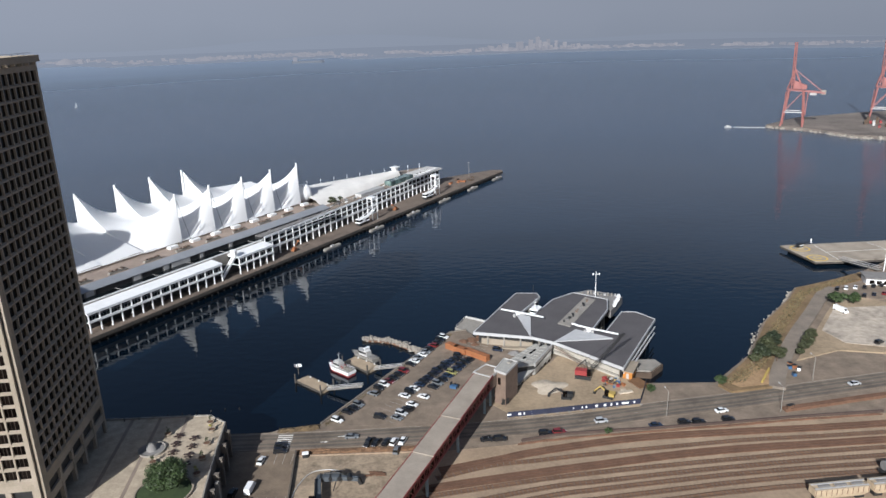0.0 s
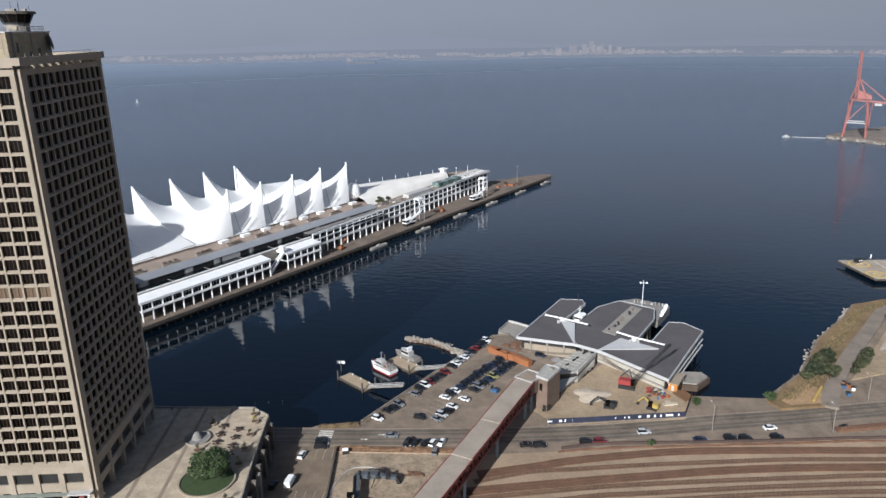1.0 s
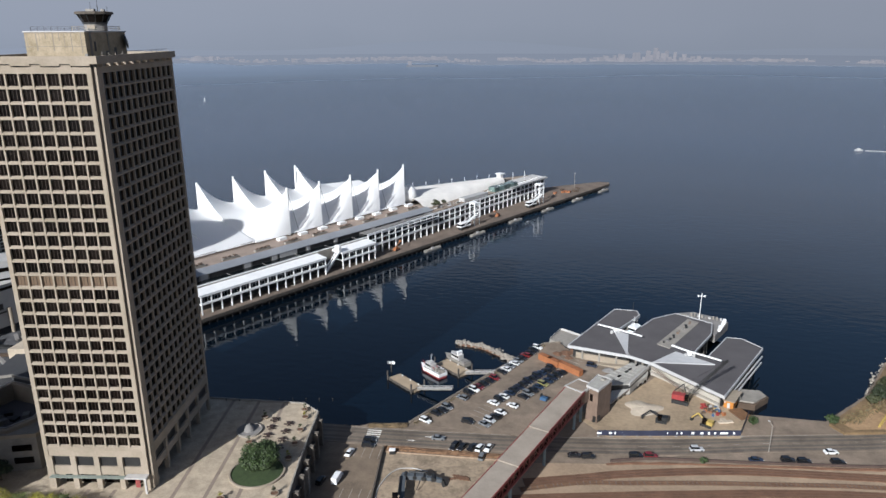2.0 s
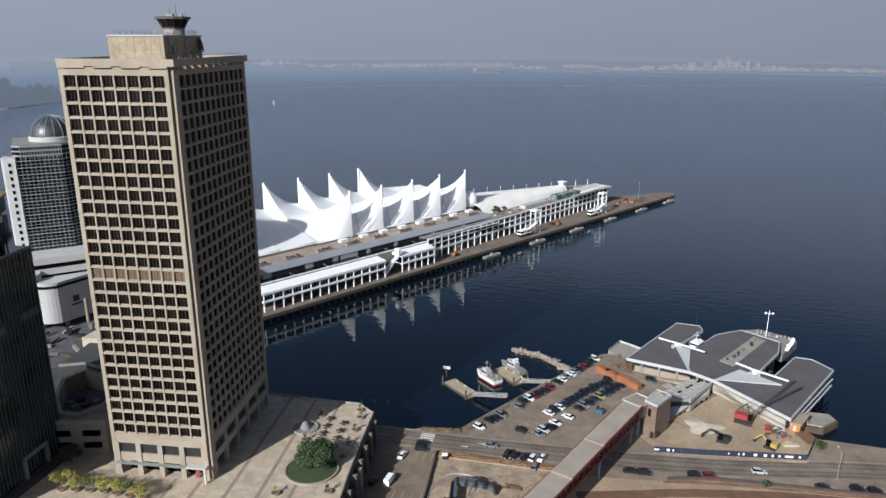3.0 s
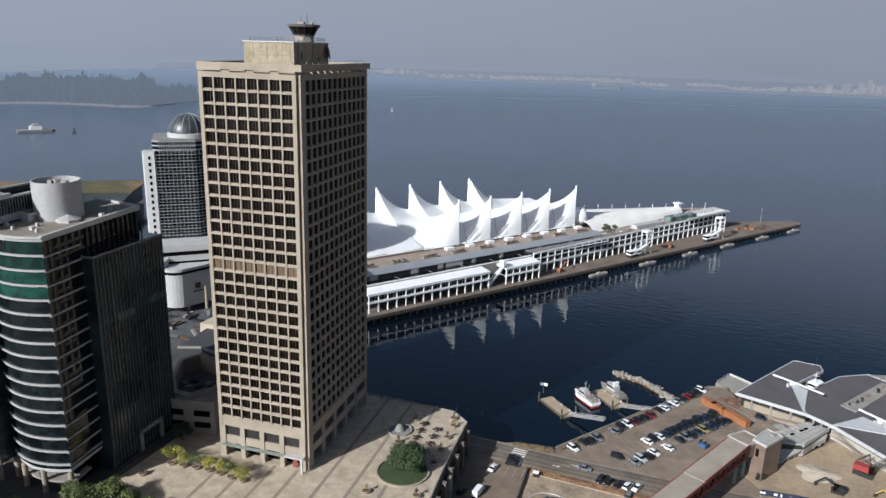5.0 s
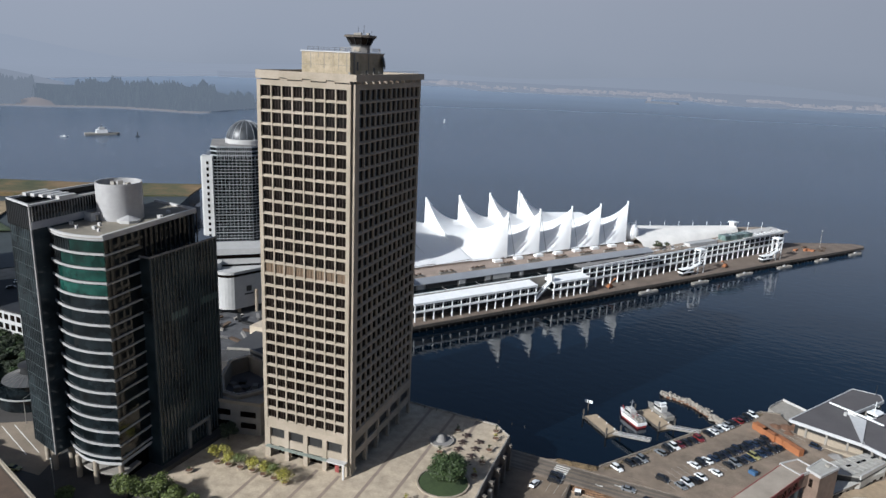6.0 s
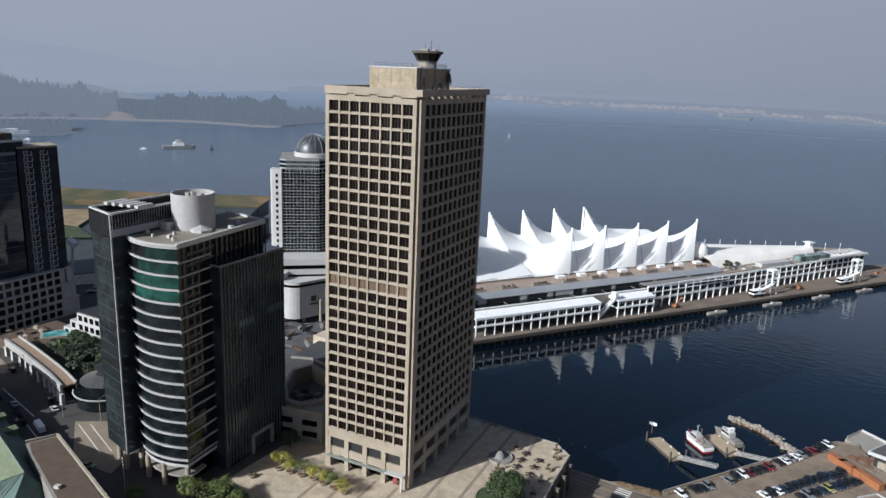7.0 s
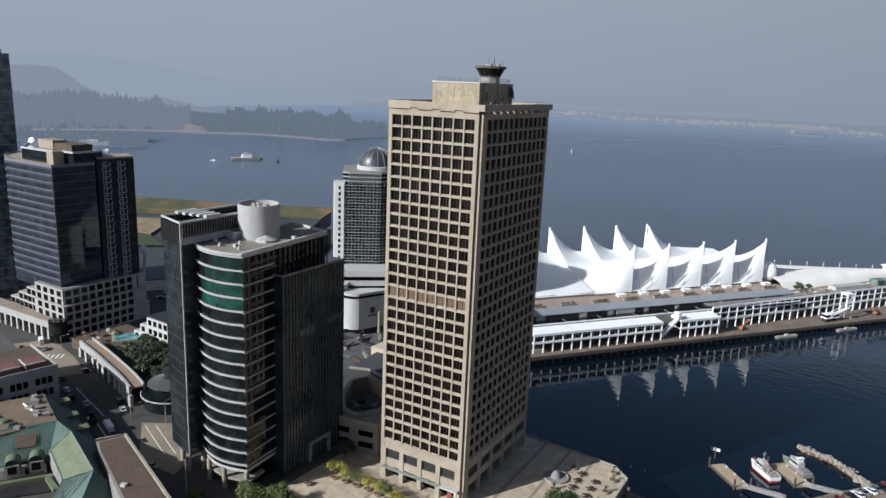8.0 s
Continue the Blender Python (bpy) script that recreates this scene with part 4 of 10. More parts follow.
lift(PIER @ pose(137, 2.5, 4, 0, 0, 10), "orange boom lift on the timber apron")
lift(PIER @ pose(247, 4, 4, 0, 0, 190), "orange boom lift by the white columns")
for k in range(9):
    rnd = random.Random(k + 40)
    c = thing("crate", PIER @ pose(340 + rnd.uniform(0, 36), 3 + rnd.uniform(0, 14), 4, 0, 0, rnd.uniform(0, 90)), "rusty orange crate on the pier end", "crate", "crates on the pier end")
    part("body", Mesh().box(-2.2, 2.2, -1.0, 1.0, 0, rnd.choice((0.8, 1.3, 1.9))), ORANGE if k % 2 else BRICK_RED, c)

# ---- quay, roads and rail yard ----


WORN_LANE = surface("worn_lane", (0.118, 0.098, 0.078), 0.88, scale=0.12, vary=0.45, fine=1.5)
road_line = smooth_line([(-140, 207), (-62, 207.5), (-30, 208.5), (10, 211), (45, 215), (75, 221), (105, 226), (135, 232), (170, 239), (230, 252), (400, 290), (900, 380)])
road = structure("road", strip(road_line, 11.0, LOW - 0.5, LOW + 0.02), ASPHALT, "waterfront asphalt road", "road")
part("road_shoulder", strip(smooth_line([(20, 204.5), (60, 209.8), (90, 213), (118, 216.5)]), 9, LOW - 0.4, LOW + 0.012), ASPHALT_PALE, road)
for off in (-5.2, 5.2):
    side = [(x, y + off) for x, y in road_line]
    part("kerb", strip(side, 0.3, LOW - 0.3, LOW + 0.12), ASPHALT_PALE, road)
for i in range(10, len(road_line) - 14, 2):
    (xa, ya), (xb, yb) = road_line[i], road_line[i + 1]
    part("lane_mark", strip([(xa, ya), (xa + (xb - xa) * 0.5, ya + (yb - ya) * 0.5)], 0.1, LOW, LOW + 0.03), FADED_PAINT, road)
for off, w in ((-3.6, 1.3), (-1.6, 1.1), (1.5, 1.2), (3.5, 1.3)):
    part("worn_lane", strip([(x, y + off) for x, y in road_line], w, LOW, LOW + 0.025), WORN_LANE, road)
part("edge_line", strip([(x, y + 4.7) for x, y in road_line], 0.12, LOW, LOW + 0.03), FADED_PAINT, road)
for k in range(7):
    part("crossing_stripe", Mesh().box(-57.5, -52.6, 203.2 + k * 1.25, 203.8 + k * 1.25, LOW, LOW + 0.035), ROAD_PAINT, road)
for x in (-41.5, -36):
    for y in ((206.5,) if x < -40 else (209.5,)):
        part("lane_arrow", Mesh().prism([(x - 1.2, y - 0.15), (x + 0.4, y - 0.15), (x + 0.4, y - 0.5), (x + 1.4, y), (x + 0.4, y + 0.5), (x + 0.4, y + 0.15), (x - 1.2, y + 0.15)], LOW, LOW + 0.035), ROAD_PAINT, road)
# parking on the quay
lot = structure("parking_lot", Mesh().prism([(-43, 217), (-20, 256), (1.5, 289.5), (6, 288), (19, 262), (10, 243), (-5, 214)], LOW - 0.5, LOW + 0.03), ASPHALT_PALE, "pale worn asphalt quay parking lot", "parking lot")
quay_dir = Vector((23.0, 36.0, 0)).normalized()
for k in range(27):
    p = Vector((-12.5, 236.0, 0)) + quay_dir * (k - 7) * 2.75
    part("bay_line", strip([(p.x - 4.1, p.y + 2.7), (p.x + 4.1, p.y - 2.7)], 0.12, LOW, LOW + 0.045), FADED_PAINT, lot)
wall_line = [(-44.3, 217.8), (-20.6, 257), (2, 291.4), (9.2, 293.4)]
structure("quay_wall", strip(wall_line, 0.6, -3, LOW + 0.35), surface("quay_stone", (0.20, 0.17, 0.135), 0.9, scale=0.5, vary=0.4), "low concrete quay wall along the water", "wall")
def berm(name, line, width, height, mat, label, seed):
    """Rough ridge of earth along a line."""
    line = smooth_line(line, 6)
    rnd = random.Random(seed)
    rows = []
    for i, (x, y) in enumerate(line):
        (xa, ya), (xb, yb) = line[max(i - 1, 0)], line[min(i + 1, len(line) - 1)]
        d = Vector((xb - xa, yb - ya, 0)).normalized()
        end = 0.0 if i in (0, len(line) - 1) else 1.0
        row = []
        for j in range(7):
            o = (j / 6 - 0.5) * width + rnd.uniform(-0.25, 0.25)
            row.append((x - d.y * o, y + d.x * o, LOW - 0.05 + end * height * math.sin(math.pi * j / 6) ** 0.7 * rnd.uniform(0.5, 1.2)))
        rows.append(row)
    return structure(name, Mesh().grid(rows), mat, label, "verge")


weed_rows = Mesh()
rnd = random.Random(41)
quay_edge = smooth_line([(-42.6, 216.8), (-19.6, 255.6), (2.6, 289.4)], 8)
for k in range(900):
    i = rnd.randrange(len(quay_edge) - 1)
    f = rnd.random()
    x = quay_edge[i][0] * (1 - f) + quay_edge[i + 1][0] * f + rnd.gauss(0, 0.35)
    y = quay_edge[i][1] * (1 - f) + quay_edge[i + 1][1] * f + rnd.gauss(0, 0.35)
    h, w, a = rnd.uniform(0.1, 0.45), rnd.uniform(0.1, 0.4), rnd.uniform(0, 6.3)
    weed_rows.add([(x - w * math.cos(a), y - w * math.sin(a), LOW), (x + w * math.cos(a), y + w * math.sin(a), LOW), (x + w * math.sin(a), y - w * math.cos(a), LOW), (x, y, LOW + h)], [(0, 1, 3), (1, 2, 3), (2, 0, 3)])
tagged(part("quay_weeds", weed_rows, leaf_material("quay_weed", (0.10, 0.075, 0.04))), "dry weeds along the quay edge", "weeds", "", "stuff")

# small lot below the plaza
low_lot = structure("lower_lot", Mesh().prism([(-70, 150), (-71, 201.5), (-50.2, 201.5), (-46, 150)], LOW - 0.5, LOW + 0.02), surface("brown_asphalt", (0.165, 0.125, 0.088), 0.9, scale=0.15, vary=0.4, fine=2), "brown asphalt lot under the plaza wall", "parking lot")
for k in range(5):
    part("bay_line", Mesh().box(-58.5 + 2.7 * k, -58.35 + 2.7 * k, 194.5, 200, LOW, LOW + 0.035), FADED_PAINT, low_lot)
for k in range(4):
    part("bay_line", Mesh().box(-57 + 2.8 * k, -56.85 + 2.8 * k, 172, 178, LOW, LOW + 0.035), FADED_PAINT, low_lot)
# works yard west of the footbridge
structure("works_yard", Mesh().prism([(-49.2, 199.5), (-44.5, 150), (-17, 150), (-6, 186), (-9, 198.5)], LOW - 0.5, LOW + 0.04), surface("yard_dirt", (0.30, 0.232, 0.16), 0.95, scale=0.16, vary=0.55, fine=0.9), "pale sandy works yard", "yard")
structure("yard_wall", strip([(-49.6, 200.5), (-44.9, 150)], 0.5, LOW, LOW + 1.2), surface("dark_fence", (0.09, 0.075, 0.06), 0.9, scale=0.8, vary=0.4), "low dark wall between lot and yard", "wall")
verge_rust = surface("rusty_verge", (0.165, 0.094, 0.05), 0.95, scale=0.5, vary=0.55, fine=2)
structure("verge", strip(smooth_line([(-50, 200.4), (-30, 200.6), (-12, 200.8), (-4, 201.8)]), 3.6, LOW - 0.4, LOW + 0.10), verge_rust, "rusty brown dirt verge", "verge")
berm("verge_berm", [(-49, 200.6), (-40, 200.9), (-30, 200.8), (-22, 201.0), (-14, 200.8), (-6, 201.6)], 3.0, 0.75, verge_rust, "rough rusty earth heaped on the verge", 3)
structure("yard_kerb", strip([(-49.0, 198.5), (-30, 198.7), (-10, 198.9)], 0.35, LOW, LOW + 0.45), surface("kerb_tan", (0.30, 0.22, 0.15), 0.9, scale=0.5, vary=0.4), "low crumbling kerb of the yard", "kerb")
bank_grass = surface("rusty_bank", (0.115, 0.08, 0.042), 0.95, scale=0.5, vary=0.55, fine=2)
structure("bank", Mesh().prism([(-58.5, 215.0), (-44.2, 217.4), (-46, 213.6), (-58.5, 212.8)], 0, LOW + 0.2), bank_grass, "dry brown grass bank by the water", "verge")
berm("bank_grass", [(-58, 213.8), (-53, 214.2), (-48, 215.0), (-44.5, 216.0)], 3.0, 0.9, bank_grass, "rough dry grass on the bank", 5)
berm("track_verge", [(22, 201.6), (40, 204.4), (70, 207.0), (97, 209.2), (118, 211.4), (150, 213.6)], 1.4, 0.5, RUST_BED, "dark earth along the track wall", 7)

# ---- rail yard ----
yard_poly = [(-22, 150), (-6, 186), (-2, 199), (20, 201.5), (60, 207.2), (97, 210.3), (118, 212.5), (160, 214.8), (400, 240), (900, 300), (900, 120), (-22, 120)]
structure("rail_yard", Mesh().prism(yard_poly, LOW - 0.6, LOW + 0.05), BALLAST, "pale brown gravel rail yard", "rail yard")
tracks = [
    [(-3, 188.2), (14, 192.8), (30, 197.4), (62, 203.1), (100, 205.3), (146, 207.6), (300, 219), (600, 243)],
    [(-4, 184.5), (13, 190.2), (29, 192.4), (48, 195.1), (73, 197.8), (98, 200.2), (143, 202.4), (300, 213), (600, 236)],
    [(-6, 178.6), (-3, 180.2), (28, 186), (47, 189.2), (72, 193.2), (97, 195.7), (141, 198.2), (300, 208), (600, 230)],
    [(-10, 174.5), (-6, 176), (28, 182.6), (46, 185.2), (70, 188), (94, 190.4), (138, 194), (300, 203.5), (600, 224)],
    [(-13, 168), (27, 178.2), (45, 180.8), (69, 183.9), (93, 186.5), (136, 189.8), (300, 199), (600, 219)],
    [(-16, 163), (27, 174.2), (44, 177), (68, 180.2), (91, 182.8), (133, 185.8), (300, 195), (600, 214)],
    [(-18, 158), (27, 170), (44, 172.8), (67, 176), (90, 179), (131, 182), (300, 191), (600, 209)],
    [(-18, 153), (27, 165.5), (44, 168.5), (67, 172), (88, 174.7), (128, 177.6), (300, 187), (600, 204)],
]
BED_PALE = surface("stained_ballast", (0.165, 0.096, 0.056), 0.95, scale=0.15, vary=0.35, fine=1.2)
tie_data = Mesh().box(-1.3, 1.3, -0.14, 0.14, 0, 0.12).data("sleeper")
for n_track, line in enumerate(tracks):
    line = smooth_line(line, 8)
    t = thing("railway_track", Matrix.Identity(4), "rusty railway track on a dark stained bed", "railway track", "tracks of the rail yard", "structure")
    part("track_bed", strip(line, 2.0 if n_track not in (0, 2) else 3.8, LOW, LOW + (0.24 if n_track in (0, 2) else 0.1)), RUST_BED if n_track in (0, 2) else BED_PALE, t)
    pts = [Vector((x, y, 0)) for x, y in line]
    for off in (-0.72, 0.72):
        sid = []
        for i, p in enumerate(pts):
            d = (pts[min(i + 1, len(pts) - 1)] - pts[max(i - 1, 0)]).normalized()
            sid.append((p.x - d.y * off, p.y + d.x * off))
        part("rail", strip(sid, 0.14, LOW + 0.2, LOW + 0.38), RAIL_STEEL, t)
    places = []
    for a, b in zip(pts, pts[1:]):
        d = b - a
        for k in range(int(d.length / 1.3)):
            q = a + d * (k * 1.3 / d.length)
            if q.x < 150:
                places.append(pose(q.x, q.y, LOW + 0.1, 0, 0, math.degrees(math.atan2(d.y, d.x)) + 90))
    pieces("sleeper", tie_data, TIMBER, t, places[:150])
structure("track_wall", strip(smooth_line([(24, 203.2), (39, 206.4), (70, 208.5), (97, 210.6), (118, 212.7), (150, 214.8)]), 0.5, LOW, LOW + 0.9), surface("rusty_wall", (0.075, 0.05, 0.04), 0.9, scale=0.5, vary=0.3), "low rusty retaining wall by the tracks", "wall")
structure("spur_wall", strip(smooth_line([(117, 217.5), (135, 221), (158, 225.5), (230, 238)]), 2.2, LOW, LOW + 1.1), RUST_BED, "rusty earth bank beside the road", "wall")
# hopper cars at the edge of the yard
for x, y, c in ((110, 169.9, "beige"), (127.5, 171.7, "beige")):
    car = thing("hopper_car", pose(x, y, LOW + 0.3, 0, 0, 6), c + " covered hopper freight car on the track", "freight car", "freight cars")
    part("body", Mesh().add([(sx * lx, sy * wy, z) for z, lx, wy in ((1.2, 6.6, 1.3), (2.2, 8.2, 1.5), (4.3, 8.2, 1.5)) for sx, sy in ((-1, -1), (1, -1), (1, 1), (-1, 1))],
                            [(3, 2, 1, 0), (8, 9, 10, 11)] + [(a + i, a + (i + 1) % 4, a + 4 + (i + 1) % 4, a + 4 + i) for a in (0, 4) for i in range(4)]), surface("beige_steel", (0.42, 0.33, 0.22), 0.7, scale=0.6, vary=0.25), car)
    for k in range(11):
        part("side_rib", Mesh().box(-8.0 + 1.58 * k, -7.85 + 1.58 * k, -1.58, 1.58, 2.2, 4.3), RUST_BED, car)
    part("roof_rim", Mesh().box(-8.3, 8.3, -1.62, -1.42, 4.2, 4.5).box(-8.3, 8.3, 1.42, 1.62, 4.2, 4.5), CONCRETE, car)
    part("walkway", Mesh().box(-8, 8, -1.2, -0.8, 4.35, 4.5).box(-8, 8, 0.8, 1.2, 4.35, 4.5), WHITE_BAND, car)
    for k in range(3):
        part("hatch", Mesh().box(-6.5 + 5 * k, -3.0 + 5 * k, -0.4, 0.4, 4.3, 4.6), ROOF_GREY, car)
    for dx in (-6, 6):
        part("truck", Mesh().box(dx - 1.3, dx + 1.3, -0.9, 0.9, 0.1, 1.1), STEEL_DARK, car)
tank = thing("tank_car", pose(136, 181.2, LOW + 0.3, 0, 0, 5), "grey and black tank freight car on the track", "freight car", "freight cars")
part("tank", Mesh().tube((-7, 0, 2.6), (7, 0, 2.6), 1.45, n=16), ROOF_GREY, tank)
part("frame", Mesh().box(-8, 8, -0.7, 0.7, 0.4, 1.2), STEEL_DARK, tank)

# ---- east shore ----
structure("shore_bank", Mesh().prism([(101, 236), (104, 230.5), (122, 233.5), (126.5, 246), (146.2, 274), (168.9, 303), (184.4, 323), (194, 332), (222, 344), (222, 352), (201, 341.5), (176, 331), (166, 317), (143, 291), (123, 259)], 0.5, LOW + 0.9), GRASS, "dry grass shore bank", "verge")
structure("bare_patch", Mesh().prism([(106, 236), (108, 233), (121, 235), (124, 243), (121, 249), (114, 244)], LOW, LOW + 0.95), surface("bare_earth", (0.33, 0.215, 0.115), 0.95, scale=0.3, vary=0.3, fine=1.5), "bare orange-brown earth by the road", "verge")
structure("shore_path", strip(smooth_line([(121.5, 232.5), (128.0, 245.4), (146.2, 272.4), (168.9, 301.5), (184.4, 321.7), (193.9, 329.2)]), 5.8, LOW, LOW + 1.0), surface("path_grey", (0.205, 0.17, 0.135), 0.9, scale=0.15, vary=0.3, fine=2), "worn grey paved path along the shore", "path")
structure("gravel_yard", Mesh().prism([(163, 281), (181, 305), (203, 305), (300, 330), (300, 262), (184, 262), (166, 268)], LOW, LOW + 0.7), surface("white_gravel", (0.42, 0.36, 0.29), 0.95, scale=0.09, vary=0.5, fine=0.5), "pale bare gravel yard", "yard")
structure("dirt_margin", Mesh().prism([(139, 254), (152, 270), (175, 300), (188, 316), (200, 316), (210, 310), (320, 336), (320, 255), (186, 256), (160, 262)], LOW, LOW + 0.5), DIRT, "brown dirt margin of the yard", "verge")
structure("east_lot", Mesh().prism([(190, 320), (206, 334), (330, 365), (330, 338), (206, 313)], LOW, LOW + 0.9), ASPHALT_PALE, "asphalt lot by the shore", "parking lot")
rock_me = []
for k in range(4):
    rnd = random.Random(k)
    bm = bmesh.new()
    bmesh.ops.create_icosphere(bm, subdivisions=1, radius=1.0)
    for v in bm.verts:
        v.co = Vector((v.co.x * rnd.uniform(0.7, 1.2), v.co.y * rnd.uniform(0.6, 1.1), v.co.z * rnd.uniform(0.5, 0.9)))
    me = bpy.data.meshes.new("rock")
    bm.to_mesh(me)
    bm.free()
    me.materials.append(ROCK)
    rock_me.append(me)


def rocks(name, line, width, count, size, z, label, seed=1):
    t = thing(name, Matrix.Identity(4), label, "rocks")
    rnd = random.Random(seed)
    line = smooth_line(line, 5)
    for k in range(count):
        i = rnd.randrange(len(line) - 1)
        f = rnd.random()
        x = line[i][0] * (1 - f) + line[i + 1][0] * f + rnd.gauss(0, width / 2)
        y = line[i][1] * (1 - f) + line[i + 1][1] * f + rnd.gauss(0, width / 2)
        ob = new("rock", rock_me[k % 4])
        ob.parent = t
        s = size * rnd.uniform(0.5, 1.4)
        ob.matrix_basis = pose(x, y, z + rnd.uniform(-0.4, 0.6), 0, 0, rnd.uniform(0, 360)) @ Matrix.Diagonal((s, s, s, 1))


rocks("shore_rocks", [(101, 240), (123, 262), (143, 294), (166, 320), (176, 334), (201, 344), (222, 355)], 1.7, 420, 0.62, 1.0, "broken pale rocks along the shore", 2)
rocks("breakwater", [(-36.5, 294.2), (-25, 291.5), (-15, 283.5), (-9, 277)], 1.9, 520, 0.62, 0.7, "narrow rock breakwater in the water", 3)
structure("breakwater_core", strip(smooth_line([(-36, 294), (-25, 291.3), (-15, 283.5), (-7, 277)]), 3.0, -3, 0.75), RUST_BED, "brown earth core of the breakwater", "breakwater")
rocks("quay_rocks", [(-44, 218.5), (-21, 257.6), (1, 291.5)], 0.9, 260, 0.75, 1.9, "small rocks at the foot of the quay", 4)

# ---- harbour ferry terminal ----
ferry = thing("ferry_terminal", shift(0, 0, -4.35) @ Matrix.Scale(1.032, 4), "low harbour ferry terminal with dark slate-grey roofs", "ferry terminal")
west_wing = [(11.6, 268.9), (33.6, 311.5), (43.3, 310.7), (44.0, 305.6), (32.2, 286.4), (35.2, 262.4)]
middle_wing = [(35.2, 262.4), (32.2, 286.4), (38.0, 284.1), (49.5, 302.3), (60.4, 310.0), (74.1, 300.4), (71.4, 288.6), (60.4, 268.2), (43.6, 256.6)]
east_wing = [(43.6, 256.6), (60.4, 268.2), (65.1, 265.1), (76.9, 285.6), (82.9, 285.1), (88.8, 276.7), (64.6, 233.6)]
trim_mat = surface("roof_trim", (0.46, 0.46, 0.46), 0.5, scale=0.5, vary=0.12, bump=0.05)
for poly in (west_wing, middle_wing, east_wing):
    cx, cy = sum(p[0] for p in poly) / len(poly), sum(p[1] for p in poly) / len(poly)
    part("roof", Mesh().prism([(cx + (x - cx) * 0.985, cy + (y - cy) * 0.985) for x, y in poly], 13.2, 13.95), ROOF_SLATE, ferry, "dark slate-grey roof")
    part("roof_trim", strip(poly + poly[:1], 0.4, 12.9, 14.1), trim_mat, ferry, "pale metal roof edge")
    part("body", Mesh().prism([(cx + (x - cx) * 0.9, cy + (y - cy) * 0.9) for x, y in poly], 1.5, 12.5), STEEL_DARK, ferry)
    for (xa, ya), (xb, yb) in zip(poly, poly[1:] + poly[:1]):
        for s in (0.2, 0.5, 0.8):
            x, y = cx + (xa + (xb - xa) * s - cx) * 0.93, cy + (ya + (yb - ya) * s - cy) * 0.93
            part("post", Mesh().tube((x, y, -2), (x, y, 12.5), 0.4, n=8), CONCRETE_GREY, ferry)
part("front_wall", strip([(43.5, 259.3), (64.0, 236.6)], 0.6, 4, 11.5), surface("aged_white_wall", (0.40, 0.37, 0.315), 0.8, scale=0.3, vary=0.2), ferry, "aged white front wall")
part("front_wall", strip([(15.0, 270.5), (35.5, 264.6)], 0.6, 4, 10.5), CONCRETE, ferry, "beige front wall")
part("wall_band", strip([(43.2, 259.0), (63.7, 236.3)], 0.9, 9.2, 9.8), CONCRETE_GREY, ferry)
part("ramp", Mesh().bar((16, 268.5, 6.5), (34, 262.2, 9.0), 2.2, 1.2), CONCRETE, ferry, "beige access ramp")
part("floor_slab", Mesh().prism([(10, 270), (33, 311), (45, 311), (62, 311), (82, 309), (91, 277), (66, 233), (42, 256)], 1.0, 2.4), CONCRETE_GREY, ferry)
part("roof_wedge", Mesh().add([(34.4, 261.4, 14.06), (31.0, 286.0, 14.06), (36.8, 282.0, 14.06), (34.4, 261.4, 14.3), (31.0, 286.0, 14.6), (36.8, 282.0, 14.6)], [(0, 1, 2), (3, 5, 4), (0, 3, 4, 1), (1, 4, 5, 2), (2, 5, 3, 0)]), trim_mat, ferry, "pale grey roof wedge")
part("roof_wedge", Mesh().add([(43.0, 257.0, 14.06), (53.5, 267.5, 14.06), (66.5, 258.0, 14.06), (43.0, 257.0, 14.3), (53.5, 267.5, 14.6), (66.5, 258.0, 14.6)], [(0, 1, 2), (3, 5, 4), (0, 3, 4, 1), (1, 4, 5, 2), (2, 5, 3, 0)]), trim_mat, ferry, "pale grey roof wedge")
for a, m_, b in (((24.4, 286.3), (31.6, 285.4), (41.4, 276.2)), ((52.0, 268.8), (58.5, 266.5), (68.4, 257.2))):
    part("roof_beam", Mesh().bar((*a, 16.6), (*m_, 15.4), 0.6, 0.5).bar((*m_, 15.4), (*b, 16.6), 0.6, 0.5), WHITE_PAINT, ferry, "white winged roof beam")
    part("beam_post", Mesh().box(m_[0] - 0.8, m_[0] + 0.8, m_[1] - 0.8, m_[1] + 0.8, 13.9, 15.0), WHITE_PAINT, ferry)
    for dx in (-1.6, 1.4):
        part("vent", Mesh().tube((m_[0] + dx, m_[1] - 1.8, 13.9), (m_[0] + dx, m_[1] - 1.8, 15.2), 0.6, n=10), WHITE_BAND, ferry)
part("skylight", Mesh().prism([(47.3, 274.8), (51.8, 271.0), (68.6, 300.0), (64.4, 303.4)], 13.9, 14.25), CONCRETE_GREY, ferry, "long grey skylight strip")
rnd = random.Random(55)
for k in range(12):
    f = (k + 1.0) / 13
    x, y, w = 49.6 + 16.9 * f + rnd.uniform(-0.9, 0.9), 273.4 + 28.2 * f + rnd.uniform(-0.6, 0.6), rnd.uniform(0.25, 0.6)
    part("roof_vent", Mesh().box(x - w, x + w, y - w, y + w * rnd.uniform(0.6, 1.8), 14.2, 14.5 + rnd.uniform(0.1, 0.6)), rnd.choice((STEEL_DARK, STEEL_DARK, TIMBER, ROOF_GREY)), ferry)
rnd = random.Random(5)
# plain block in place of the moored ship, greyed for its shaded side
deck = part("outer_deck", Mesh().prism([(60.4, 310), (62.6, 316.5), (70, 319), (81.5, 312), (83, 308.5), (74.1, 293)], 8.0, 11.6), ROOF_GREY, ferry, "grey deck block standing in for a dark-hulled ship")
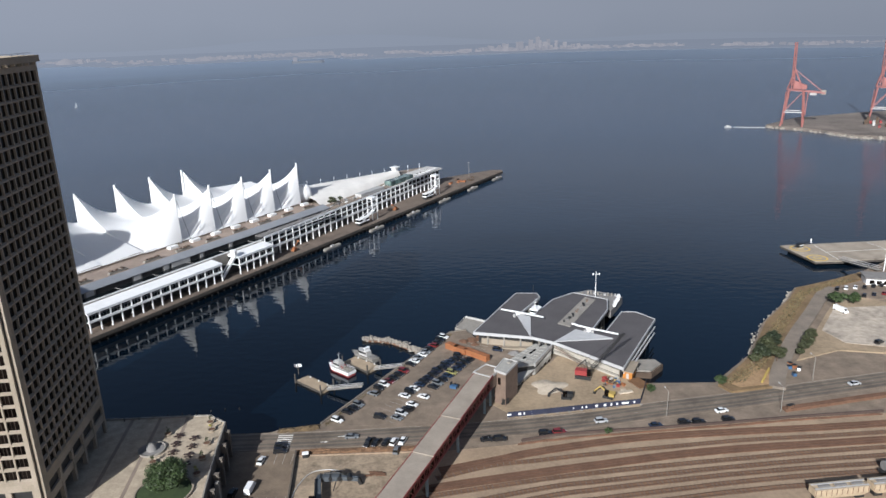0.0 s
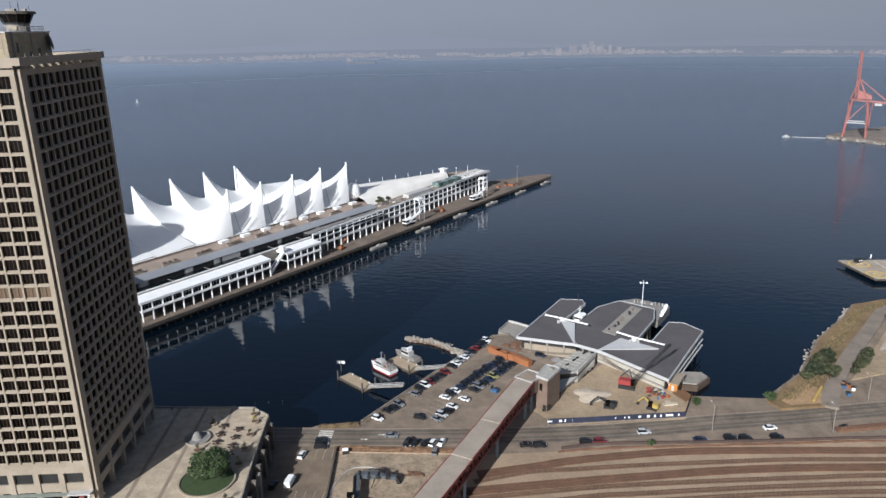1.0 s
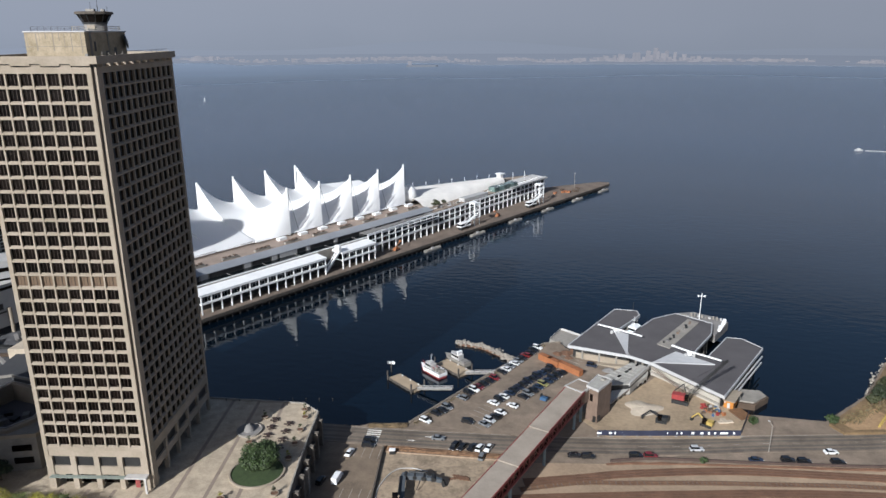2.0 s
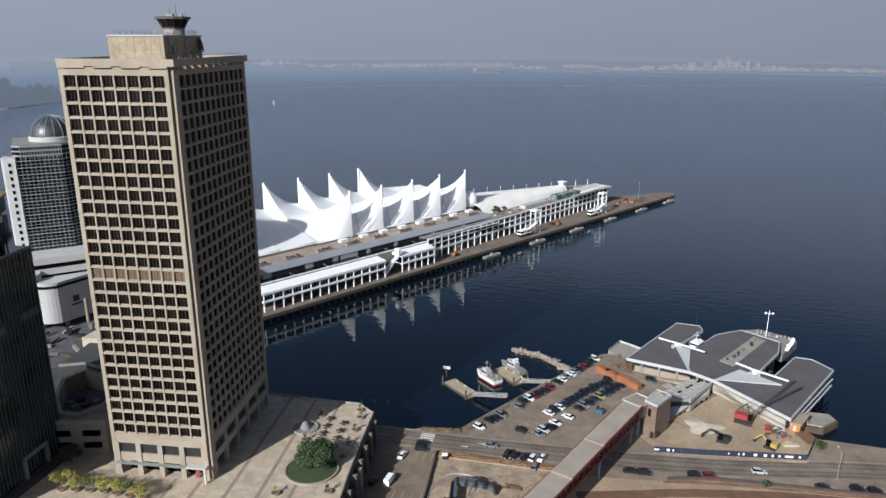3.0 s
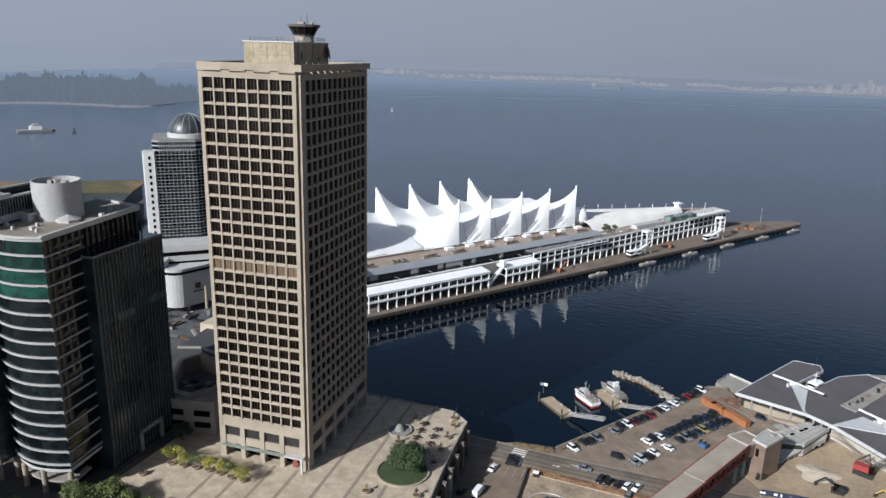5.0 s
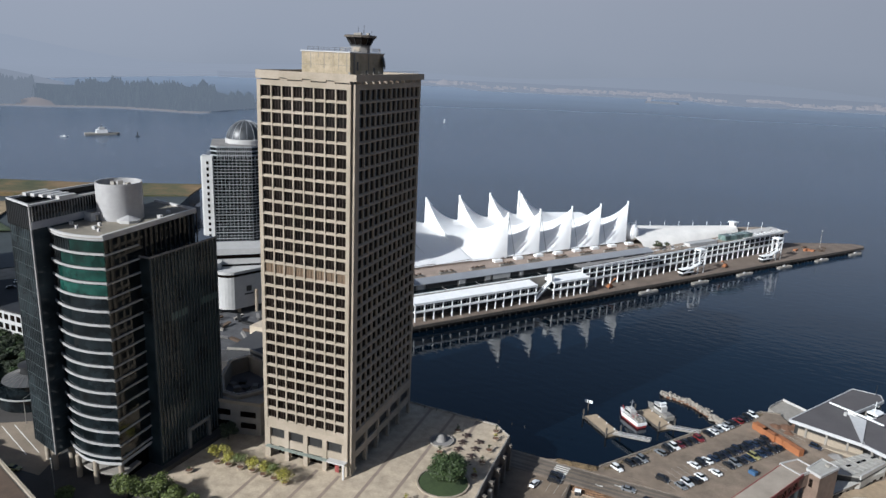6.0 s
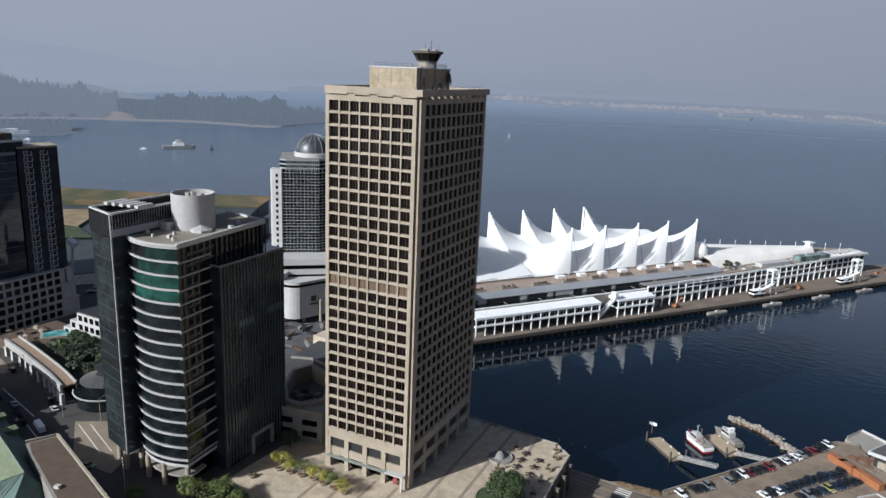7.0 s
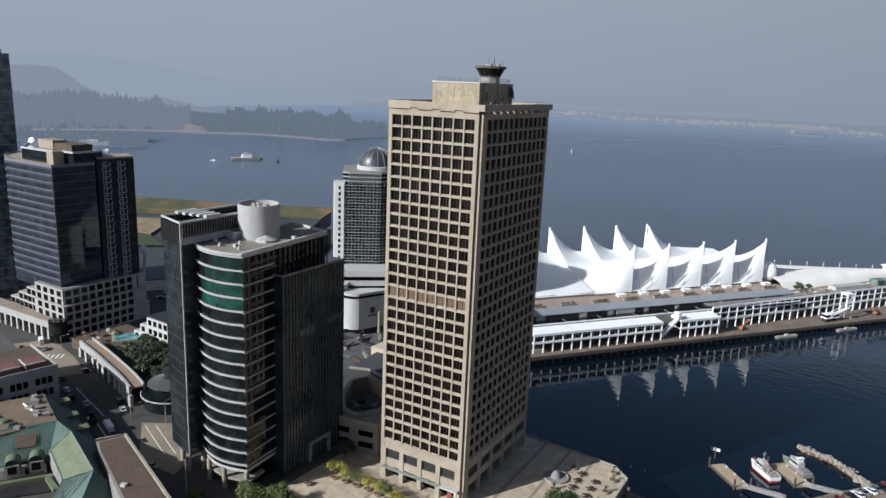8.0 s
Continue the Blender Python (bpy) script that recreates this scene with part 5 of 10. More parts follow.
for k in range(13):
    part("tank", Mesh().tube((62 + k * 1.5, 314 - 0.6 * abs(k - 5), 11.6), (62 + k * 1.5, 314 - 0.6 * abs(k - 5), 11.6 + rnd.uniform(0.4, 1.7)), rnd.uniform(0.3, 0.7), n=8), CONCRETE_GREY if k % 3 else WHITE_BAND, deck)
for k in range(6):
    part("locker", Mesh().box(76 + k * 0.9, 77.2 + k * 0.9, 297 + k * 2, 298.4 + k * 2, 11.6, 11.6 + rnd.uniform(0.8, 1.8)), WHITE_PAINT, deck)
part("mast", Mesh().tube((70.5, 309, 11.6), (70.5, 309, 24.6), 0.17, 0.1, 8).bar((69.1, 309, 23.2), (71.9, 309, 23.2), 0.2).box(68.8, 69.3, 308.7, 309.3, 22.9, 23.7).box(71.7, 72.2, 308.7, 309.3, 22.9, 23.7), WHITE_PAINT, ferry, "white light mast")
part("roof_rail", Mesh().tube((41.5, 309.5, 13.9), (41.5, 309.5, 18.5), 0.12, n=5), STEEL_DARK, ferry)
east_side = [(65.6, 236.2), (88.9, 276.4)]
for z in (7.5, 10.2):
    part("side_beam", strip(east_side, 0.5, z, z + 0.5), trim_mat, ferry)
fl = thing("floating_platform", Matrix.Identity(4), "grey floating platform beside the terminal", "platform")
part("hull", Mesh().prism([(74.5, 262.3), (85.2, 262.0), (87.2, 257.5), (80.6, 250.6), (70.8, 252.2)], -0.5, 2.4), BRICK_RED, fl)
part("deck", Mesh().prism([(75, 261.6), (84.8, 261.4), (86.2, 257.6), (80.4, 251.6), (71.6, 253)], 2.4, 3.0), CONCRETE_GREY, fl)
fl = thing("floating_platform", Matrix.Identity(4), "grey floating platform beside the terminal", "platform")
part("hull", Mesh().prism([(4.5, 299.5), (9.5, 310.5), (20, 303.5), (12, 291.5)], -0.5, 2.8), CONCRETE_GREY, fl)
part("rail", strip([(5, 299.7), (9.7, 310), (19.6, 303.4)], 0.12, 2.8, 3.8), WHITE_BAND, fl)
# ferry at its berth, seen between the roofs
boat = thing("passenger_ferry", pose(41.0, 299.0, 0, 0, 0, 58) @ Matrix.Scale(0.8, 4), "white and blue passenger ferry at its berth", "ferry")
part("hull", Mesh().prism([(-15, -4), (12, -4), (16, 0), (12, 4), (-15, 4)], -0.5, 4.5), BLUE, boat)
FERRY_BLUE = surface("ferry_blue", (0.10, 0.27, 0.42), 0.5, scale=0.5, vary=0.15, bump=0)
part("cabin", Mesh().box(-13, 11, -3.6, 3.6, 4.5, 8.4), FERRY_BLUE, boat)
part("cabin_window", Mesh().box(-12.5, 10.5, -3.66, 3.66, 5.6, 6.8), CURTAIN_GLASS, boat)
part("wheelhouse", Mesh().prism([(-2, -2.6), (4, -2.6), (5.5, 0), (4, 2.6), (-2, 2.6)], 8.4, 11.2), FERRY_BLUE, boat, "blue wheelhouse base")
part("wheelhouse_top", Mesh().prism([(-1.8, -2.3), (3.6, -2.3), (4.9, 0), (3.6, 2.3), (-1.8, 2.3)], 11.2, 13.6), WHITE_PAINT, boat)
part("wheelhouse_window", Mesh().prism([(-1.85, -2.4), (3.7, -2.4), (5.0, 0), (3.7, 2.4), (-1.85, 2.4)], 12.0, 13.1), CURTAIN_GLASS, boat)
part("wheelhouse_roof", Mesh().prism([(-2.0, -2.5), (3.8, -2.5), (5.2, 0), (3.8, 2.5), (-2.0, 2.5)], 13.6, 14.0), WHITE_PAINT, boat)
part("mast", Mesh().tube((0, 0, 14), (0, 0, 20), 0.2, 0.1, 6).bar((0, -1.6, 17.6), (0, 1.6, 17.6), 0.15), WHITE_PAINT, boat)

# ---- covered footbridge ----
RISE = shift(*EYE) @ Matrix.Scale(0.967, 4) @ shift(0, 0, -EYE[2])     # scaled about the eye: lifts things, yet keeps their place in the view
FB = RISE @ pose(-16.6, 165.7, 0, 0, 0, -23.5)
bridge = thing("covered_footbridge", FB, "long covered footbridge with dark red steel trusses", "footbridge")
bridge_roof = surface("bridge_roof", (0.31, 0.265, 0.215), 0.9, scale=0.15, vary=0.2, fine=3)
for k, (s0, s1, dz) in enumerate(((-60, 21.5, 0.0), (21.9, 43.5, 0.25), (43.9, 75.8, 0.5))):
    part("roof", Mesh().prism([(-3.5, s0), (3.5, s0), (3.5, s1), (-3.5, s1)], 11.3 + dz, 11.9 + dz), bridge_roof, bridge, "flat gravel-brown roof")
    part("roof_edge", Mesh().box(-3.7, -3.45, s0, s1, 11.2 + dz, 12.05 + dz).box(3.45, 3.7, s0, s1, 11.2 + dz, 12.05 + dz), RED_STEEL, bridge)
part("deck", Mesh().box(-3.3, 3.3, -60, 75.8, 7.4, 8.0), RED_STEEL, bridge)
part("glazing", Mesh().box(-3.05, 3.05, -60, 75.8, 8.0, 11.3), WINDOW_DARK, bridge)
for x in (-3.3, 3.3):
    part("chord", Mesh().box(x - 0.2, x + 0.2, -60, 75.8, 7.3, 7.9), RED_STEEL, bridge)
    part("chord", Mesh().box(x - 0.2, x + 0.2, -60, 75.8, 10.9, 11.35), RED_STEEL, bridge)
    for k in range(38):
        y = -60 + 3.6 * k
        part("truss_post", Mesh().box(x - 0.14, x + 0.14, y - 0.14, y + 0.14, 7.6, 11.2), RED_STEEL, bridge)
        if k < 37:
            part("truss_brace", Mesh().bar((x, y, 7.7 if k % 2 else 11.1), (x, y + 3.6, 11.1 if k % 2 else 7.7), 0.2), RED_STEEL, bridge)
pier_paint = surface("pier_paint", (0.22, 0.27, 0.29), 0.7, scale=0.6, vary=0.2)
for s in (-12, 19, 44, 70):
    for x in (-2.3, 2.3):
        part("pier", Mesh().tube((x, s, -0.6), (x, s, 7.4), 0.5, n=12), pier_paint, bridge, "grey-blue steel pier")
    part("crosshead", Mesh().box(-3.2, 3.2, s - 0.5, s + 0.5, 6.7, 7.4), pier_paint, bridge)
# head house and glazed link to the terminal
head_house = thing("bridge_head_house", RISE, "brown head house at the end of the footbridge", "link building")
BROWN_RENDER = surface("brown_render", (0.17, 0.12, 0.09), 0.85, scale=0.4, vary=0.25)
LINK_GREY = surface("link_grey", (0.36, 0.345, 0.31), 0.6, scale=0.4, vary=0.2)
hall_poly = [(9.8, 236.5), (14.9, 242.6), (20.4, 239.0), (15.8, 232.3)]
part("hall", Mesh().prism(hall_poly, 7.2, 11.9), BROWN_RENDER, head_house)
part("hall_roof", Mesh().prism([(15.2 + (x - 15.2) * 0.95, 237.6 + (y - 237.6) * 0.95) for x, y in hall_poly], 11.9, 12.3), GRAVEL_ROOF, head_house, "flat brown roof")
part("roof_rim", strip(hall_poly + hall_poly[:1], 0.4, 11.7, 12.7), WHITE_BAND, head_house)
stair_poly = [(17.7, 237.0), (21.6, 233.8), (27.0, 242.9), (22.2, 246.2)]
part("hall_post", Mesh().tube((12.0, 236.9, -0.6), (12.0, 236.9, 7.2), 0.5, n=10), pier_paint, head_house, "grey-blue steel pier")
part("hall_post", Mesh().tube((15.9, 234.6, -0.6), (15.9, 234.6, 7.2), 0.5, n=10), pier_paint, head_house, "grey-blue steel pier")
part("stair_tower", Mesh().prism(stair_poly, -0.6, 12.6), BROWN_RENDER, head_house, "brown stair tower")
part("stair_tower_roof", Mesh().prism([(22.1 + (x - 22.1) * 0.94, 240 + (y - 240) * 0.94) for x, y in stair_poly], 12.6, 12.9), LINK_GREY, head_house)
part("stair_tower_rim", strip(stair_poly + stair_poly[:1], 0.4, 12.3, 13.2), WHITE_BAND, head_house)
part("stair_window", Mesh().box(-0.6, 0.6, -0.1, 0.1, 7.6, 10.4), WINDOW_DARK, head_house, m=pose(19.4, 235.55, 0, 0, 0, -39))
part("roof_hatch", Mesh().box(-0.9, 0.9, -0.7, 0.7, 12.9, 13.5), CONCRETE_GREY, head_house, m=pose(24.0, 242.5, 0, 0, 0, 58))
link = thing("glazed_link", shift(0, 0, -2.4) @ Matrix.Scale(1.0176, 4), "grey panelled link between bridge and terminal", "link building")
link_poly = [(22.0, 246.4), (25.3, 250.4), (35.9, 262.8), (42.4, 260.0), (34.0, 244.6), (27.2, 243.1)]
part("body", Mesh().prism(link_poly, LOW, 10.4), STEEL_DARK, link)
part("roof_slab", Mesh().prism(link_poly, 10.4, 10.8), LINK_GREY, link)
ea, eb, oa, ob2 = Vector((24.5, 249.2, 0)), Vector((35.9, 262.6, 0)), Vector((31.8, 243.9, 0)), Vector((42.0, 259.8, 0))
for k in range(7):
    s0, s1 = (k + 0.07) / 7, (k + 0.93) / 7
    for f0, f1 in ((0.05, 0.30), (0.34, 0.64), (0.70, 0.95)):
        q = [ea.lerp(eb, s0).lerp(oa.lerp(ob2, s0), f0), ea.lerp(eb, s1).lerp(oa.lerp(ob2, s1), f0), ea.lerp(eb, s1).lerp(oa.lerp(ob2, s1), f1), ea.lerp(eb, s0).lerp(oa.lerp(ob2, s0), f1)]
        part("roof_panel", Mesh().prism([(p.x, p.y) for p in q], 10.8, 11.1), LINK_GREY, link)
    if k in (1, 3, 4, 6):
        c = ea.lerp(eb, (k + 0.5) / 7).lerp(oa.lerp(ob2, (k + 0.5) / 7), 0.49)
        part("roof_light", Mesh().box(-0.9, 0.9, -0.35, 0.35, 11.1, 11.4), WINDOW_DARK, link, m=pose(c.x, c.y, 0, 0, 0, 50))
part("link_parapet", strip([(33.6, 244.2), (42.6, 260.2)], 0.4, 10.0, 11.5), WHITE_BAND, link)
side_poly = [(23.0, 231.4), (27.2, 242.6), (33.8, 244.4), (42.3, 260.0), (41.6, 256.6)]
part("side_wall", Mesh().prism(side_poly, LOW, [6.8, 8.2, 8.6, 8.8, 8.4]), BROWN_RENDER, link, "brown lean-to wall")
part("side_roof", Mesh().prism([(x + 0.15, y) for x, y in side_poly], 6.6, [7.2, 8.7, 9.1, 9.3, 8.9]), LINK_GREY, link, "sloping grey lean-to roof")
for k in range(9):
    s = (k + 0.5) / 9
    part("side_window", Mesh().box(-0.8, 0.8, -0.12, 0.12, 5.6, 6.6 + 0.8 * s), WINDOW_DARK, link, m=pose(23.2 + 18.6 * s, 231.6 + 25.1 * s, 0, 0, 0, 53.5))

# ---- docks and boats west of the quay ----
dock_mat = surface("dock_planks", (0.36, 0.28, 0.19), 0.9, scale=0.5, vary=0.2, fine=3)
for name, m, l, w in (("floating_dock", pose(-52.6, 253.0, 0, 0, 0, -41), 15.5, 5.6), ("floating_dock", pose(-35.5, 269.0, 0, 0, 0, -41), 15.0, 6.5)):
    d = thing(name, m, "brown planked floating dock on the harbour water", "dock", "floating docks")
    part("deck", Mesh().box(-l / 2, l / 2, -w / 2, w / 2, -0.3, 0.9), dock_mat, d)
    for y in (-w / 2 - 0.12, w / 2 + 0.12):
        part("fender", Mesh().box(-l / 2, l / 2, y - 0.1, y + 0.1, 0.1, 1.0), PILE, d)
    for x, y in ((l / 2, -w / 2 - 0.5), (l / 2, w / 2 + 0.5), (-l / 2, -w / 2 - 0.5)):
        part("mooring_post", Mesh().tube((x, y, -2), (x, y, 4.0), 0.35, n=8), PILE, d)
    for k in range(3):
        part("bollard", Mesh().tube((-l / 3 + k * l / 3, w / 2 - 0.5, 0.9), (-l / 3 + k * l / 3, w / 2 - 0.5, 1.5), 0.2, n=8), WHITE_PAINT, d)
for a, b in (((-46.5, 247.7), (-32.5, 243.5)), ((-29.5, 263.6), (-17.5, 259.2))):
    g = thing("gangway", Matrix.Identity(4), "grey metal gangway from the quay to a dock", "gangway", "gangways to the docks")
    va, vb = Vector((*a, 1.1)), Vector((*b, 4.3))
    part("walkway", Mesh().bar(va, vb, 1.5, 0.25), CONCRETE_GREY, g)
    nrm = (vb - va).cross(Vector((0, 0, 1))).normalized() * 0.75
    for s in (-1, 1):
        part("rail", Mesh().bar(va + nrm * s + Vector((0, 0, 1.1)), vb + nrm * s + Vector((0, 0, 1.1)), 0.12).bar(va + nrm * s + Vector((0, 0, 0.6)), vb + nrm * s + Vector((0, 0, 0.6)), 0.1), WHITE_BAND, g)
        for k in range(6):
            p = va + (vb - va) * k / 5 + nrm * s
            part("rail_post", Mesh().bar(p, p + Vector((0, 0, 1.1)), 0.1), WHITE_BAND, g)
post = thing("marker_sign", pose(-60.8, 263.2, 0), "white marker board on a post in the water", "sign")
part("post", Mesh().tube((0, 0, -2), (0, 0, 4.5), 0.25, n=8), PILE, post)
part("board", Mesh().box(-1.6, 1.6, -0.1, 0.1, 3.4, 4.6), WHITE_PAINT, post)


def hull_mesh(l, w, z0, z1, flare=0.8):
    m = Mesh()
    low = [(-l / 2, -w / 2 * flare), (l * 0.2, -w / 2 * flare), (l * 0.42, 0), (l * 0.2, w / 2 * flare), (-l / 2, w / 2 * flare)]
    high = [(-l / 2, -w / 2), (l * 0.25, -w / 2), (l / 2, 0), (l * 0.25, w / 2), (-l / 2, w / 2)]
    return m.add([(*p, z0) for p in low] + [(*p, z1) for p in high], [(4, 3, 2, 1, 0), (5, 6, 7, 8, 9)] + [(i, (i + 1) % 5, 5 + (i + 1) % 5, 5 + i) for i in range(5)])


b = thing("fire_boat", pose(-43.8, 264.6, 0, 0, 0, 139), "red and white harbour fire boat at the dock", "boat")
part("hull", hull_mesh(14, 4.4, -0.5, 0.9), RED, b)
part("bulwark", hull_mesh(14.2, 4.6, 0.9, 2.1, 0.97), WHITE_PAINT, b)
part("deckhouse", Mesh().prism([(-1.2, -1.4), (2.6, -1.4), (3.6, 0), (2.6, 1.4), (-1.2, 1.4)], 2.1, 4.2), WHITE_BAND, b)
part("deckhouse_window", Mesh().prism([(-1.0, -1.46), (2.65, -1.46), (3.7, 0), (2.65, 1.46), (-1.0, 1.46)], 3.2, 3.9), CURTAIN_GLASS, b)
part("flybridge", Mesh().box(-0.5, 1.6, -1.0, 1.0, 4.2, 5.0), WHITE_BAND, b)
part("mast", Mesh().tube((0.5, 0, 5.0), (0.2, 0, 8.6), 0.16, 0.08, 6).bar((0.4, -1.0, 7.6), (0.4, 1.0, 7.6), 0.12), WHITE_BAND, b)
for k in range(4):
    part("deck_gear", Mesh().box(-6.4 + k * 1.2, -5.6 + k * 1.2, -1.2 + 0.6 * (k % 3), -0.3 + 0.6 * (k % 3), 2.0, 3.0), CONCRETE_GREY, b)
part("deck", Mesh().box(-6.8, 3.2, -1.9, 1.9, 2.0, 2.2), CONCRETE_GREY, b)
for y in (-2.1, 2.1):
    part("handrail", Mesh().bar((-6.8, y, 3.0), (3.0, y, 3.0), 0.07).bar((-6.8, y, 2.55), (3.0, y, 2.55), 0.05), WHITE_PAINT, b)
for x, y in ((5.0, 0.0), (-2.6, 1.0), (-2.6, -1.0)):
    part("water_monitor", Mesh().tube((x, y, 2.1), (x, y, 3.1), 0.16, n=6).tube((x, y, 3.1), (x + 0.9, y, 3.5), 0.12, n=6), RED, b)
b = thing("patrol_boat", pose(-35.2, 276.6, 0, 0, 0, 139), "grey-white patrol boat moored at the dock", "boat")
part("hull", hull_mesh(14.5, 4.2, -0.5, 1.7), CONCRETE_GREY, b)
part("deckhouse", Mesh().prism([(-3.2, -1.4), (1.6, -1.4), (3.0, 0), (1.6, 1.4), (-3.2, 1.4)], 1.7, 3.9), WHITE_BAND, b)
part("deckhouse_window", Mesh().prism([(-2.8, -1.46), (1.65, -1.46), (3.1, 0), (1.65, 1.46), (-2.8, 1.46)], 2.8, 3.5), CURTAIN_GLASS, b)
part("radar_arch", Mesh().box(-2.4, -2.1, -1.3, 1.3, 3.9, 5.2).box(-2.7, -1.4, -1.4, 1.4, 5.2, 5.4), WHITE_PAINT, b)
part("cockpit", Mesh().box(-6.6, -4.2, -1.5, 1.5, 1.7, 2.3), ROOF_GREY, b)

# ---- building site by the terminal ----
structure("building_site", Mesh().prism([(13.5, 230.5), (24.5, 217.2), (45, 219.8), (68.5, 223.2), (73.5, 236), (66.5, 250), (46, 265), (42, 259), (30, 248)], LOW - 0.5, LOW + 0.06), DIRT, "sandy brown building site ground", "building site")
pile_m = Mesh()
rnd = random.Random(9)
rowsP = []
for j in range(9):
    row = []
    for i in range(29):
        a, r = 2 * math.pi * (i % 28) / 28, j / 8
        wob = 1 + 0.18 * math.sin(3 * a + 1) + 0.1 * math.sin(5 * a)
        row.append((38.4 + 6.4 * r * wob * math.cos(a), 239.3 + 5.6 * r * wob * math.sin(a), LOW + 0.02 + 0.9 * (1 - r * r) * (0.95 + 0.05 * math.sin(5 * a))))
    rowsP.append(row)
pile_m.grid(rowsP)
sp = part("sand_mound", pile_m, SAND, None, "", True)
tagged(sp, "broad low mound of pale sand on the building site", "sand mound")
fence = thing("site_fence", Matrix.Identity(4), "navy banner fence round the building site", "fence")
fpts = [(20.9, 218.4), (34.7, 220.0), (49.4, 222.2), (69.0, 225.0), (75.0, 239.0)]
for (xa, ya), (xb, yb) in zip(fpts, fpts[1:]):
    part("banner", strip([(xa, ya), (xb, yb)], 0.12, LOW + 0.1, LOW + 2.1), BANNER, fence)
rnd = random.Random(3)
for k in range(17):
    s = (k + 0.3 + rnd.uniform(-0.25, 0.25)) / 17.2
    x = 20.9 + 48.1 * s
    y = 218.4 + 6.6 * s - 0.2
    w, h = rnd.choice((0.2, 0.3, 0.3, 0.5, 0.8, 1.3)), rnd.uniform(0.5, 1.0)
    part("banner_mark", Mesh().box(-w, w, -0.04, 0.04, 1.1 - h / 2, 1.1 + h / 2, pose(x, y, LOW, 0, 0, 7.8)), WHITE_PAINT, fence)
for k in range(23):
    s = k / 22
    part("fence_post", Mesh().tube((20.9 + 48.1 * s, 218.6 + 6.6 * s, LOW), (20.9 + 48.1 * s, 218.6 + 6.6 * s, LOW + 2.2), 0.06, n=6), STEEL_DARK, fence)
    if k % 2 == 0:
        part("fence_foot", Mesh().box(20.6 + 48.1 * s, 21.4 + 48.1 * s, 217.4 + 6.6 * s, 218.0 + 6.6 * s, LOW, LOW + 0.3), CONCRETE_GREY, fence)


def excavator(m, mat, label, reach=5.0):
    t = thing("excavator", m, label, "excavator", "machines on the site")
    for y in (-1.1, 1.1):
        part("track", Mesh().prism([(-1.9, y - 0.3), (1.9, y - 0.3), (1.9, y + 0.3), (-1.9, y + 0.3)], 0, 0.9), RUBBER, t)
    part("house", Mesh().box(-2.2, 0.6, -1.2, 1.2, 1.0, 2.3), mat, t)
    part("cab", Mesh().box(-0.2, 1.3, 0.2, 1.2, 1.0, 3.0), WINDOW_DARK, t)
    part("boom", Mesh().bar((0.8, -0.3, 1.8), (reach * 0.6, -0.3, 3.7), 0.4, 0.5), mat, t)
    part("arm", Mesh().bar((reach * 0.6, -0.3, 3.7), (reach, -0.3, 1.2), 0.3, 0.4), mat, t)
    part("bucket", Mesh().prism([(reach - 0.5, -0.8), (reach + 0.3, -0.8), (reach + 0.3, 0.2), (reach - 0.5, 0.2)], 0.2, 1.1), STEEL_DARK, t)
    return t


excavator(pose(43.5, 230.5, LOW + 0.06, 0, 0, 170), STEEL_DARK, "black excavator on the sandy site", 6.5)
excavator(pose(58.8, 230.0, LOW + 0.06, 0, 0, 150), YELLOW, "yellow excavator on the sandy site", 5.5)
crane = thing("crawler_crane", pose(52.8, 246.0, LOW + 0.06, 0, 0, -20), "red crawler crane by the terminal wall", "crane")
part("house", Mesh().box(-3.2, 1.6, -1.4, 1.4, 1.3, 3.2), RED, crane)
for y in (-1.9, 1.9):
    part("track", Mesh().box(-3, 3, y - 0.45, y + 0.45, 0, 1.3), RUBBER, crane)
part("cab", Mesh().box(1.4, 2.9, -1.7, -0.5, 1.6, 3.8), WINDOW_DARK, crane)
boom_a, boom_b = Vector((1.8, 0, 2.6)), Vector((14.0, 5.2, 18.0))
boom_side = (boom_b - boom_a).cross(Vector((0, 0, 1))).normalized() * 0.55
boom_up = boom_side.cross(boom_b - boom_a).normalized() * 0.55
for s1, s2 in ((-1, -1), (1, -1), (1, 1), (-1, 1)):
    part("boom_chord", Mesh().bar(boom_a + boom_side * s1 + boom_up * s2, boom_b + boom_side * s1 * 0.5 + boom_up * s2 * 0.5, 0.16), STEEL_DARK, crane)
for k in range(12):
    p, q = boom_a.lerp(boom_b, k / 12), boom_a.lerp(boom_b, (k + 1) / 12)
    for s1 in (-1, 1):
        part("boom_lacing", Mesh().bar(p + boom_side * s1 - boom_up * (1 - 2 * (k % 2)), q + boom_side * s1 + boom_up * (1 - 2 * (k % 2)), 0.1), STEEL_DARK, crane)
for k in range(9):
    p, q = Vector((0.6, 0.5, 3.6)).lerp(Vector((-12.6, 5.7, 8.2)), k / 9), Vector((0.6, 0.5, 3.6)).lerp(Vector((-12.6, 5.7, 8.2)), (k + 1) / 9)
    up = Vector((0, 0, 0.9))
    part("jib_panel", Mesh().bar(p, q, 0.16).bar(p + up, q + up, 0.16).bar(p, q + up, 0.1).bar(q, q + up, 0.1), TIMBER, crane)
part("pendant", Mesh().tube((0.5, 0, 7.5), boom_b, 0.06, n=5), STEEL_DARK, crane)
part("gantry", Mesh().bar((-2.5, 0, 4.2), (0.5, 0, 7.5), 0.4).bar((0.5, 0, 7.5), (1.6, 0, 3.8), 0.3), STEEL_DARK, crane)
